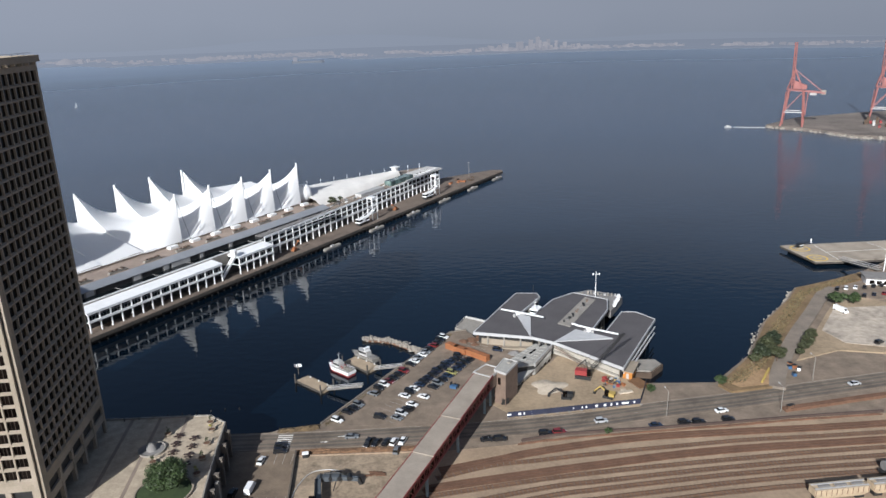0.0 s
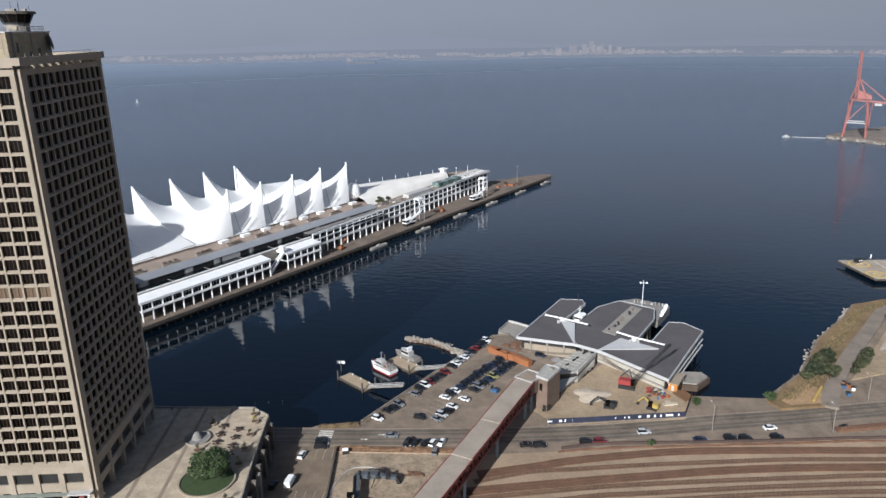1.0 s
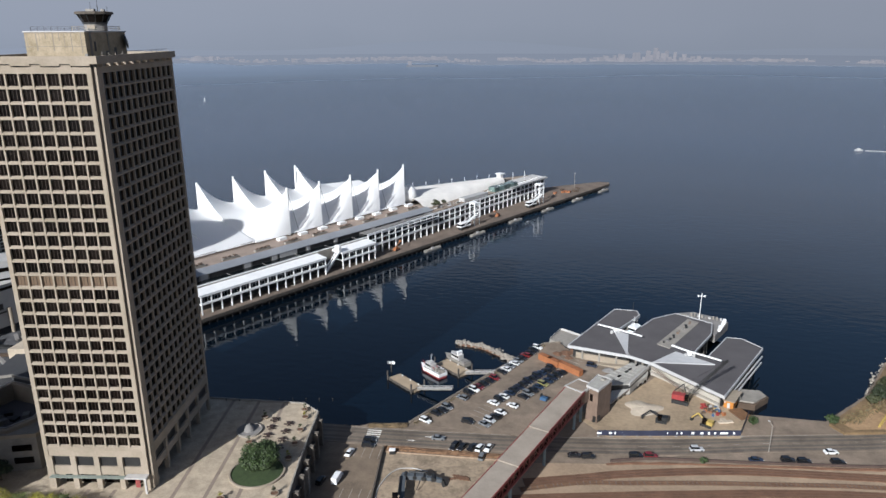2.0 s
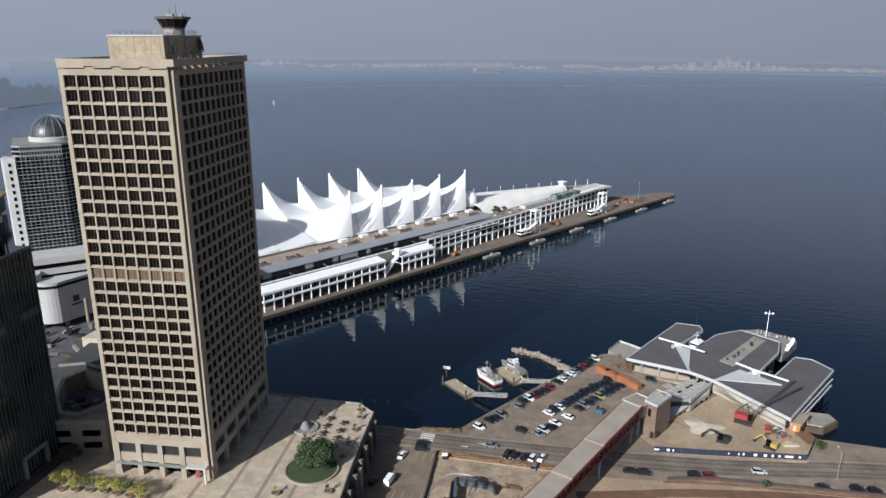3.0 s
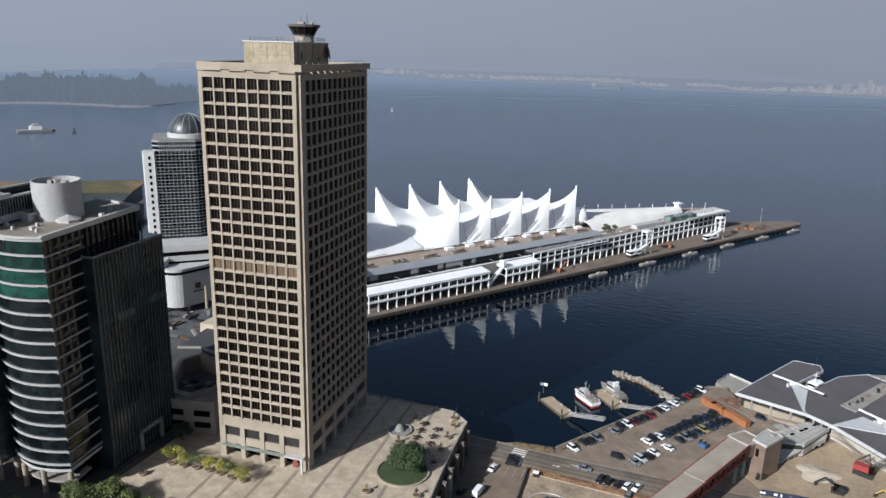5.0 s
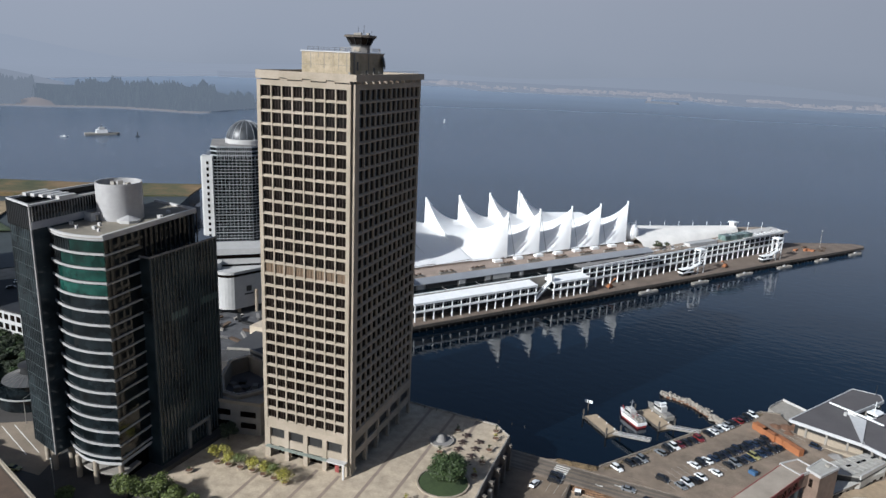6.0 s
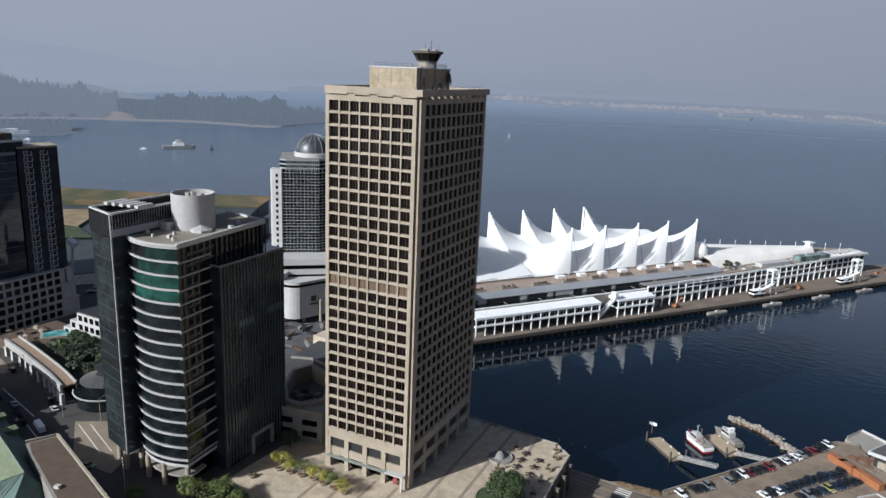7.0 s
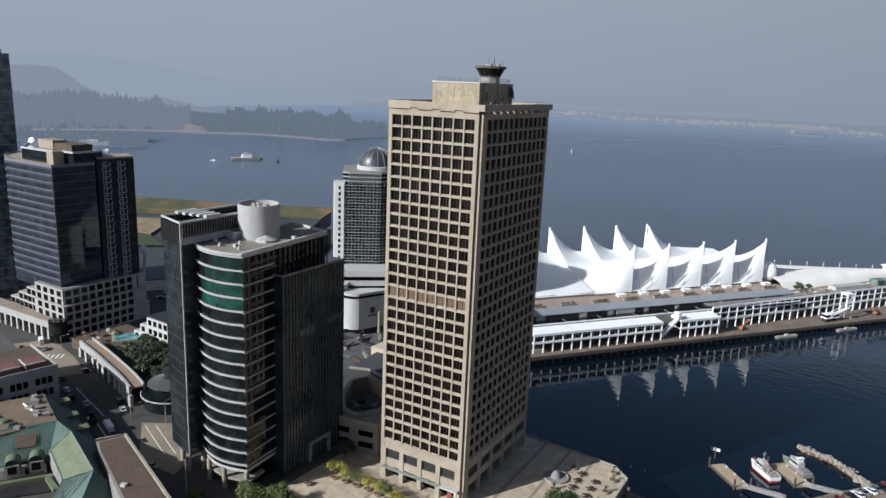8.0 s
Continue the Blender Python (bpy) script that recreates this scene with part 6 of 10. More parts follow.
for x, y, a, c, l in ((6.2, 270.6, 42, ORANGE, 6.1), (2.8, 273.8, 42, ORANGE, 6.1), (14.2, 264.4, 42, ORANGE, 7.5), (9.8, 268.4, 42, ORANGE, 4.0)):
    t = thing("shipping_container", pose(x, y, LOW + 0.04, 0, 0, -a), "orange steel shipping container at the lot edge", "container", "containers by the lot")
    part("body", Mesh().box(-l / 2, l / 2, -1.2, 1.2, 0, 2.5), c, t)
    rib = Mesh().box(-0.1, 0.1, -1.24, 1.24, 0.15, 2.4).data("rib")
    pieces("rib", rib, c, t, [shift(-l / 2 + 0.25 + k * 0.5, 0) for k in range(int(l / 0.5))])
rnd = random.Random(12)
for k in range(34):
    x, y = 59.6 + rnd.uniform(0, 7), 239.8 + rnd.uniform(-3.0, 5)
    mat, lab = rnd.choice(((RED, "red"), (BLUE, "blue"), (YELLOW, "yellow"), (WHITE_BAND, "white"), (CONCRETE_GREY, "grey"), (BRICK_RED, "brown"), (BRICK_RED, "brown"), (RED, "red"), (ORANGE, "orange")))
    t = thing("site_crate", pose(x, y, LOW + 0.06, 0, 0, rnd.uniform(0, 90)), lab + " crate of building material on the site", "crate", "materials on the site")
    part("body", Mesh().box(-rnd.uniform(0.3, 0.8), rnd.uniform(0.3, 0.8), -0.4, 0.4, 0, rnd.uniform(0.25, 1.2)), mat, t)
t = thing("site_office", pose(70.6, 246.2, LOW, 0, 0, 62), "orange site cabin with a beige roof", "cabin")
part("body", Mesh().box(-3.4, 2.6, -1.7, 1.7, 0.2, 3.0), surface("cabin_orange", (0.42, 0.17, 0.03), 0.6, scale=1.0, vary=0.2), t)
part("skid", Mesh().box(-3.2, 2.4, -1.5, -1.2, 0, 0.2).box(-3.2, 2.4, 1.2, 1.5, 0, 0.2), STEEL_DARK, t)
part("roof", Mesh().box(-3.6, 6.4, -2.1, 2.1, 3.0, 3.35), CONCRETE, t, "beige flat roof")
part("roof_post", Mesh().box(6.0, 6.3, -1.9, -1.6, 0, 3.0), CONCRETE_GREY, t)
part("roof_post", Mesh().box(6.0, 6.3, 1.6, 1.9, 0, 3.0), CONCRETE_GREY, t)
for x in (-2.4, 0.6):
    part("window", Mesh().box(x, x + 1.1, -1.74, -1.66, 1.3, 2.4), WINDOW_DARK, t)
part("door", Mesh().box(-3.44, -3.36, -0.5, 0.5, 0.3, 2.4), WHITE_BAND, t)
t = thing("timber_platform", pose(72.4, 239.2, LOW, 0, 0, 25), "brown timber platform at the site's corner", "platform")
for k in range(9):
    part("plank", Mesh().box(-2.6, 2.6, -3.6 + 0.8 * k, -2.86 + 0.8 * k, 0.5, 0.65 + 0.02 * (k % 3)), surface("brown_plank", (0.16, 0.085, 0.04), 0.85, scale=0.8, vary=0.3) if k == 0 else bpy.data.materials["brown_plank"], t)
part("joist", Mesh().box(-2.4, -2.0, -3.6, 3.5, -0.5, 0.5).box(2.0, 2.4, -3.6, 3.5, -0.5, 0.5), TIMBER, t)
for k, (x, y, a) in enumerate(((64.2, 232.6, 10), (65.9, 232.9, 4), (67.4, 233.4, 12), (65.2, 234.2, 0))):
    t = thing("board_pallet", pose(x, y, LOW + 0.06, 0, 0, a), "pale stack of boards on the site", "pallet", "pallets on the site")
    part("load", Mesh().box(-1.0, 1.0, -0.7, 0.7, 0.12, 0.6 + 0.15 * (k % 2)), SAND, t)
    part("bearer", Mesh().box(-0.8, -0.6, -0.7, 0.7, 0, 0.12).box(0.6, 0.8, -0.7, 0.7, 0, 0.12), TIMBER, t)
for k, (x, y, r) in enumerate(((8.0, 281.4, 2.2), (11.8, 282.6, 2.8), (15.2, 286.0, 2.2), (12.5, 278.2, 1.8), (28.6, 268.6, 2.6))):
    hp3 = [[(x + r * f * (1 + 0.2 * math.sin(3 * a + k)) * math.cos(a), y + r * f * (1 + 0.15 * math.sin(4 * a + k)) * math.sin(a), LOW + 0.02 + r * 0.42 * (1 - f) ** 0.8) for a in [2 * math.pi * (i % 20) / 20 for i in range(21)]] for f in (0.01, 0.3, 0.6, 0.85, 1.0)]
    tagged(part("rubble_mound", Mesh().grid(hp3), RUST_BED if k != 4 else ROOF_GREY), "brown mound of rubble beside the terminal" if k != 4 else "dark tarpaulin heap beside the terminal", "mound", "mounds by the terminal")
t = thing("bridge_truck", pose(19.5, 229.5, LOW, 0, 0, -60), "dark box truck parked under the bridge end", "truck")
part("box", Mesh().box(-3.4, 1.4, -1.2, 1.2, 0.9, 3.4), ROOF_GREY, t)
part("cab", Mesh().box(1.5, 3.4, -1.1, 1.1, 0.6, 2.6), STEEL_DARK, t)
for x in (-2, 2.4):
    for y in (-1.1, 1.1):
        part("wheel", Mesh().tube((x, y - 0.15, 0.5), (x, y + 0.15, 0.5), 0.5, n=12), RUBBER, t)
# material handler in the works yard
mh = thing("material_handler", pose(-37.4, 170.0, LOW + 0.04, 0, 0, 8), "big grey material handler with a jointed boom", "excavator")
grey_steel = surface("machine_grey", (0.075, 0.085, 0.095), 0.6, scale=0.8, vary=0.25)
for y in (-1.6, 1.6):
    part("track", Mesh().box(-2.6, 2.6, y - 0.4, y + 0.4, 0, 1.1), RUBBER, mh)
part("house", Mesh().box(-2.0, 2.0, -3.4, 1.6, 1.1, 2.6), grey_steel, mh)
part("boom", Mesh().bar((0, 1.0, 2.0), (-0.2, 13.2, 2.4), 1.5, 1.4), grey_steel, mh)
part("stick", Mesh().bar((-0.6, 13.2, 2.4), (6.0, 12.4, 2.6), 1.7, 1.5).bar((6.0, 12.4, 2.5), (11.6, 11.4, 2.0), 1.2, 1.1), grey_steel, mh)
part("grab", Mesh().bar((11.6, 11.4, 2.2), (12.4, 11.2, 0.2), 1.0, 1.0), STEEL_DARK, mh)
part("cylinder", Mesh().tube((-1.0, 3.0, 3.2), (-1.0, 11.5, 3.4), 0.28, n=8).tube((1.5, 13.9, 3.5), (6.5, 13.2, 3.6), 0.25, n=8), STEEL_DARK, mh)
for x, y in ((0.6, 13.2), (3.4, 12.9), (6.0, 12.4), (9.0, 11.9)):
    part("joint", Mesh().tube((x, y - 1.1, 2.6), (x, y + 1.1, 2.6), 0.75, n=10), STEEL_DARK, mh)
part("counterweight", Mesh().box(-1.8, 1.8, -4.4, -3.4, 1.2, 3.0), STEEL_DARK, mh)
part("cab", Mesh().box(-2.6, -1.1, -0.5, 1.6, 2.6, 5.0), WINDOW_DARK, mh)
part("hose", Mesh().tube((1.0, 13.6, 3.0), (4.5, 14.6, 3.6), 0.15, n=6).tube((4.5, 14.6, 3.6), (8.0, 12.4, 2.8), 0.15, n=6).tube((5, 11.5, 2.0), (4.0, 8.8, 0.6), 0.15, n=6), RUBBER, mh)
hs = Mesh()
pth = smooth_line([(-45.8, 172), (-46.4, 180), (-43.5, 188.5), (-38.5, 190.6), (-33, 189.5)], 8)
rings = []
for i, (x, y) in enumerate(pth):
    (xa, ya), (xb, yb) = pth[max(i - 1, 0)], pth[min(i + 1, len(pth) - 1)]
    d = Vector((xb - xa, yb - ya, 0)).normalized()
    rings.append([(x - d.y * 0.15 * math.cos(math.pi * q / 3), y + d.x * 0.15 * math.cos(math.pi * q / 3), LOW + 0.2 + 0.15 * math.sin(math.pi * q / 3)) for q in range(7)])
hs.grid(rings)
tagged(part("pipe", hs, WHITE_BAND), "pale hose pipe curving over the yard", "pipe")
rnd = random.Random(31)
for k in range(9):
    t = thing("scrap_piece", pose(-22.7 + rnd.uniform(-2.2, 2.2), 187.8 + rnd.uniform(-1.2, 1.2), LOW + 0.04, 0, 0, rnd.uniform(-30, 50)), "rusty scrap metal on the sandy yard", "scrap", "scrap in the yard")
    part("body", Mesh().bar((-1.1, 0, 0.2), (1.1, 0.2, 0.3), 0.4, 0.35).bar((-0.5, -0.6, 0.15), (0.6, 0.6, 0.4), 0.2), RUST_BED, t)
t = thing("dump_bin", pose(-46.2, 198.0, LOW, 0, 0, 10), "white and black waste bin by the yard wall", "bin")
part("body", Mesh().box(-0.9, 0.9, -0.7, 0.7, 0, 1.4), STEEL_DARK, t)
part("lid", Mesh().box(-1.0, 1.0, -0.8, 0.8, 1.4, 1.6), WHITE_PAINT, t)


# ---- on the plaza ----
PZT = PL + 0.01
for k, x in enumerate((5.5, 14.5, 23.5)):
    part("paving_band", Mesh().box(x - 0.55, x + 0.55, -26, 51, 0, 0.012, TOWER @ Matrix.Identity(4)), PAVING_BAND, plaza)
for x in (-4, -11.5, -19, -26.5):
    part("paving_band", Mesh().box(x - 0.55, x + 0.55, -26, -0.4, 0, 0.012, TOWER @ Matrix.Identity(4)), PAVING_BAND, plaza)
# edge wall of the deck and the car park storeys under it
edge_line = [(-62.2, 130), (-66.2, 156), (-68.8, 172.7), (-70.6, 186.6), (-72.4, 203.3), (-78.8, 208.2), (-112, 207.3), (-150, 205.8)]
structure("plaza_parapet", strip(edge_line, 0.45, PL - 0.4, PL + 0.5), CONCRETE_GREY, "low concrete parapet round the plaza deck", "parapet")
# east side lies in shade, which is put into this darker concrete
wall_dark = surface("shaded_wall", (0.13, 0.112, 0.092), 0.9, scale=0.25, vary=0.4)
part("deck_wall", strip([(x + 0.3, y) for x, y in edge_line[:5]], 0.3, LOW, PL - 0.45), wall_dark, plaza, "concrete side wall painted dark for shade")
for k in range(9):
    y0 = 133 + k * 7.6
    x = -62.0 - 0.14 * (y0 - 130) - 0.4
    part("bay_opening", Mesh().box(x - 0.4, x + 1.0, y0, y0 + 4.2, 8.6, 11.2), STEEL_DARK, plaza)
    part("bay_pier", Mesh().box(x - 0.4, x + 1.3, y0 + 5.4, y0 + 6.6, LOW, PL - 0.6), wall_dark, plaza)
part("vent_pier", Mesh().box(-67.3, -66.2, 173.6, 174.9, LOW, 12.4), CONCRETE_GREY, plaza, "grey concrete vent shaft")
lawn = thing("round_lawn", pose(-79.3, 168.0, PZT), "round lawn with a pale concrete rim on the plaza", "lawn")
part("rim", Mesh().lathe([(8.0, 0), (8.0, 0.6), (7.5, 0.6), (7.4, 0.3)], 40), CONCRETE, lawn)
lawn_mat = surface("lawn", (0.035, 0.055, 0.018), 0.95, scale=1.0, vary=0.4, fine=6)
part("grass", Mesh().lathe([(7.5, 0.3), (4.0, 0.6), (0.01, 0.7)], 32), lawn_mat, lawn)
tree(pose(-79.0, 170.0, PZT + 0.5), 6.4, 6.8, LEAF_MID, "broad dark green tree on the round lawn", 21, 11000, 0.3)
planter_me = Mesh().lathe([(0.9, 0), (1.25, 0.75), (1.05, 0.8), (1.0, 0.6), (0.01, 0.62)], 18).data("pot")
soil_me = Mesh().lathe([(1.0, 0.64), (0.01, 0.7)], 14).data("soil")


def planter(x, y, mat, seed, h=2.6, r=0.95, count=200):
    t = thing("planter", pose(x, y, PZT), "round concrete planter with a small tree", "planter", "planters on the plaza")
    part("pot", planter_me, CONCRETE, t)
    part("soil", soil_me, RUST_BED, t)
    part("stem", Mesh().tube((0, 0, 0.6), (0.1, 0, 0.6 + h * 0.6), 0.07, 0.03, 6), BARK, t)
    rnd = random.Random(seed)
    lobes = [(rnd.uniform(-0.45, 0.45) * r, rnd.uniform(-0.45, 0.45) * r, 0.6 + h * rnd.uniform(0.4, 0.95), r * rnd.uniform(0.35, 0.6)) for k in range(6)]
    part("leaves", leaf_cloud(lobes, count, 0.2, seed), mat, t)


for k, (x, y) in enumerate(((-75.4, 199.0), (-74.5, 191.2), (-73.5, 183.5), (-72.7, 175.7), (-70.5, 158.7), (-87.7, 182.0), (-84.4, 154.5), (-88.7, 197.3), (-77.2, 203.6))):
    planter(x, y, LEAF_OLIVE if k % 3 else LEAF_GOLD, k + 60, 2.2, 0.9, 90)
for k in range(7):
    planter(-143.5 + 4.1 * k, 143.2 + 0.3 * k - 0.35 * abs(k - 3), LEAF_GOLD if k % 3 < 2 else LEAF_BRIGHT, k + 80, 4.6, 3.2, 900)
planter(-147.0, 134.5, LEAF_MID, 91, 1.2, 0.5)
table_me = Mesh().lathe([(0.75, 0.74), (0.75, 0.80), (0.01, 0.80)], 12).tube((0, 0, 0), (0, 0, 0.74), 0.12, n=6)
seat_me = Mesh().box(0.95, 1.6, -0.35, 0.35, 0.38, 0.48).bar((0.1, 0, 0.2), (1.3, 0, 0.42), 0.1)
dark_wood = surface("dark_wood", (0.05, 0.03, 0.025), 0.7, scale=2, vary=0.3)
td, sd = table_me.data("tabletop"), seat_me.data("seat")
for j in range(2):
    for k in range(4):
        m = pose(-83.0 - 0.6 * k + 5.4 * j, 182.3 + 4.63 * k - 1.65 * j, PZT + 0.002, 0, 0, 20 * k)
        t = thing("picnic_table", m, "round dark wooden table with fixed seats", "table", "tables on the plaza")
        part("tabletop", td, dark_wood, t)
        for q in range(5):
            part("seat", sd, dark_wood, t, m=pose(0, 0, 0, 0, 0, 72 * q))
fo = thing("fountain", pose(-90.6, 189.0, PZT) @ Matrix.Scale(0.76, 4), "round stone fountain with a rocky mound, dry", "fountain")
part("basin", Mesh().lathe([(5.4, 0), (5.4, 0.8), (4.9, 0.8), (4.8, 0.2), (0.01, 0.2)], 32), CONCRETE_GREY, fo)
part("bed", Mesh().lathe([(4.8, 0.45), (0.01, 0.45)], 32), ROOF_GREY, fo)
part("mound", Mesh().lathe([(2.4, 0.2), (2.1, 1.2), (1.3, 2.6), (0.6, 3.2), (0.01, 3.3)], 14), ROOF_GREY, fo, "rocky mound")
for k in range(9):
    a = TOWER @ Vector((3.0 + 4.6 * k, 50.0 + 0.15 * k, 0))
    t = thing("bollard", pose(a.x, a.y, PZT), "dark bollard by the plaza edge", "bollard", "bollards on the plaza")
    part("post", Mesh().tube((0, 0, 0), (0, 0, 0.9), 0.16, n=8), STEEL_DARK, t)
    part("cap", Mesh().lathe([(0.24, 0.9), (0.2, 1.05), (0.01, 1.1)], 8), STEEL_DARK, t)


# ---- vehicles ----
CAR_PAINTS = {}
for key, name, col in (("w", "white", (0.75, 0.75, 0.74)), ("k", "black", (0.012, 0.012, 0.014)), ("g", "grey", (0.16, 0.17, 0.18)), ("s", "silver", (0.45, 0.46, 0.47)), ("n", "navy blue", (0.009, 0.012, 0.024)),
                       ("r", "red", (0.17, 0.018, 0.02)), ("d", "dark red", (0.10, 0.012, 0.015)), ("y", "yellow", (0.26, 0.24, 0.09)), ("b", "blue", (0.014, 0.024, 0.048))):
    m, nt, bs = material("car_paint_" + name.replace(" ", "_"))
    bs.inputs["Base Color"].default_value = (*col, 1)
    bs.inputs["Roughness"].default_value = 0.28
    bs.inputs["Coat Weight"].default_value = 0.5
    CAR_PAINTS[key] = (name, m)
CAR_GLASS = glassy("car_glass", (0.012, 0.014, 0.016), 0.05, spec=0.7)
wheel_me = Mesh().tube((0, -0.11, 0), (0, 0.11, 0), 0.33, n=12).data("wheel")
wheel_me.materials.append(RUBBER)


def extrude_profile(profile, y0, y1, taper=1.0):
    n = len(profile)
    m = Mesh()
    top = max(p[1] for p in profile)
    low = min(p[1] for p in profile)
    vs = []
    for y in (y0, y1):
        for x, z in profile:
            f = 1 - (1 - taper) * (z - low) / (top - low)
            vs.append((x, y * f, z))
    return m.add(vs, [tuple(range(n)), tuple(range(n, 2 * n))[::-1]] + [(i, n + i, n + (i + 1) % n, (i + 1) % n) for i in range(n)])


body_low = extrude_profile([(-2.2, 0.25), (2.15, 0.25), (2.25, 0.55), (2.1, 0.8), (1.0, 0.95), (-1.9, 1.0), (-2.25, 0.85), (-2.28, 0.5)], -0.88, 0.88, 0.95)
cabin = extrude_profile([(-1.75, 0.95), (1.05, 0.92), (0.35, 1.42), (-1.25, 1.45)], -0.82, 0.82, 0.82)
roof_m = Mesh().prism([(-1.2, -0.64), (0.3, -0.64), (0.3, 0.64), (-1.2, 0.64)], 1.42, 1.48)
suv_cabin = extrude_profile([(-2.1, 1.0), (1.0, 0.95), (0.35, 1.66), (-1.95, 1.7)], -0.84, 0.84, 0.86)
suv_roof = Mesh().prism([(-1.9, -0.68), (0.3, -0.68), (0.3, 0.68), (-1.9, 0.68)], 1.66, 1.74)
cab_me, scab_me = cabin.data("cabin_glass"), suv_cabin.data("cabin_glass")
cab_me.materials.append(CAR_GLASS)
scab_me.materials.append(CAR_GLASS)
light_me = Mesh().box(-0.05, 0.05, -0.16, 0.16, -0.07, 0.07).data("headlight")
light_me.materials.append(WHITE_PAINT)
car_masters = {}


def car(x, y, heading, key, suv=False, z=None, group="parked cars", where="parked on asphalt"):
    z = LOW + 0.05 if z is None else z
    m = pose(x, y, z, 0, 0, heading)
    name, paint = CAR_PAINTS[key]
    if (key, suv) in car_masters:
        ob = copy_thing(car_masters[(key, suv)], m)
        return tagged(ob, group=group)
    ob = thing("car", m, name + (" sport utility car " if suv else " saloon car ") + where, "car", group)
    part("body", body_low.data("body"), paint, ob)
    part("cabin_glass", scab_me if suv else cab_me, CAR_GLASS, ob)
    part("roof", (suv_roof if suv else roof_m).data("roof"), paint, ob)
    for wx in (-1.35, 1.4):
        for wy in (-0.8, 0.8):
            part("wheel", wheel_me, RUBBER, ob, m=shift(wx, wy, 0.33))
    for wy in (-0.6, 0.6):
        part("headlight", light_me, WHITE_PAINT, ob, m=shift(2.2, wy, 0.65))
    car_masters[(key, suv)] = ob
    return ob


def car_row(a, b, keys, heading, z=None):
    rnd = random.Random(len(keys) * 7 + int(a[0] * 3))
    n = len(keys)
    for k, key in enumerate(keys):
        if key == ".":
            continue
        s = k / max(1, n - 1)
        car(a[0] + (b[0] - a[0]) * s + rnd.uniform(-0.2, 0.2), a[1] + (b[1] - a[1]) * s + rnd.uniform(-0.2, 0.2), heading + rnd.uniform(-2.5, 2.5) + (180 if rnd.random() < 0.4 else 0), key, rnd.random() < 0.4, z)


ACROSS = -33.0
car_row((-0.9, 285.4), (-14.4, 260.2), "wkkrkgwgwk", ACROSS)
car_row((-17.0, 254.6), (-25.8, 241.2), "rkkdwk", ACROSS)
car_row((-27.8, 237.0), (-38.9, 219.2), "g..gkk.w", ACROSS)
car_row((4.9, 266.8), (-15.8, 235.0), "kkbnknknkbwkw", ACROSS)
car_row((9.4, 263.4), (-5.2, 241.0), "kknbybkgk", ACROSS)
car_row((-9.0, 234.0), (-18.0, 219.4), "w.wksg", ACROSS)
car(-23.9, 220.3, -15, "k", True)
car(21.7, 271.2, -20, "b", True)
car(-32.5, 208.4, 1, "g", where="driving on the road")
car_row((-26.6, 204.0), (-15.0, 204.9), "kkkww", 68)
car(-16.9, 199.6, 80, "g", True)
car(12.7, 204.4, 5, "k")
car(17.0, 204.4, 5, "k", True)
car(32.3, 207.0, 6, "k", True)
car(37.1, 207.5, 6, "r", True)
car(52.5, 213.7, 8, "s", True)
car(70.0, 209.9, 8, "b")
car(80.1, 211.3, 8, "k", True)
car(85.0, 211.3, 8, "k", True)
car(95.5, 212.4, 8, "k", True)
car(95.4, 218.0, 10, "w")
car(150.8, 234.2, 12, "s")
car(-54.9, 200.9, 2, "k", True)
car(-55.2, 203.9, 2, "k", True)
car(-59.9, 195.9, 82, "w")
car(-64.6, 179.8, 84, "k", True)
car_row((194.0, 326.5), (218.0, 329.5), "kwwkkk", 55, LOW + 0.95)
car_row((196.5, 315.5), (218.0, 320.5), "kknrk", 55, LOW + 0.95)
car(179.1, 266.5, 30, "k", True, LOW + 0.75)


def van(m, mat, label, l=5.6):
    t = thing("van", m, label, "van", "vans")
    part("body", extrude_profile([(-l / 2, 0.35), (l / 2, 0.35), (l / 2, 1.0), (l / 2 - 0.7, 1.25), (l / 2 - 1.3, 2.2), (-l / 2, 2.3)], -0.95, 0.95, 0.92), mat, t)
    part("windscreen", Mesh().add([(l / 2 - 0.68, -0.8, 1.3), (l / 2 - 0.68, 0.8, 1.3), (l / 2 - 1.24, 0.75, 2.12), (l / 2 - 1.24, -0.75, 2.12), (l / 2 - 0.72, -0.8, 1.3), (l / 2 - 0.72, 0.8, 1.3), (l / 2 - 1.28, 0.75, 2.12), (l / 2 - 1.28, -0.75, 2.12)],
                                  [(0, 1, 2, 3), (7, 6, 5, 4), (0, 4, 5, 1), (1, 5, 6, 2), (2, 6, 7, 3), (3, 7, 4, 0)]), CAR_GLASS, t)
    for x in (-l / 3, l / 3):
        for y in (-0.85, 0.85):
            part("wheel", wheel_me, RUBBER, t, m=shift(x, y, 0.35))


van(pose(-59.9, 181.5, LOW + 0.04, 0, 0, 85), WHITE_PAINT, "white delivery van on the brown lot")
van(pose(181.4, 300.2, LOW + 0.75, 0, 0, -70), WHITE_PAINT, "white camper van by the gravel yard", 7.0)
tl = thing("blue_tool_cart", pose(2.5, 240.0, LOW + 0.03, 0, 0, -30), "blue wheeled lift cart on the parking lot", "cart")
part("body", Mesh().box(-1.3, 1.3, -0.9, 0.9, 0.3, 1.5), BLUE, tl)
part("frame", Mesh().box(-1.2, -1.0, -0.8, 0.8, 1.5, 2.6).box(-1.2, 1.2, -0.9, -0.8, 2.4, 2.6), STEEL_DARK, tl)


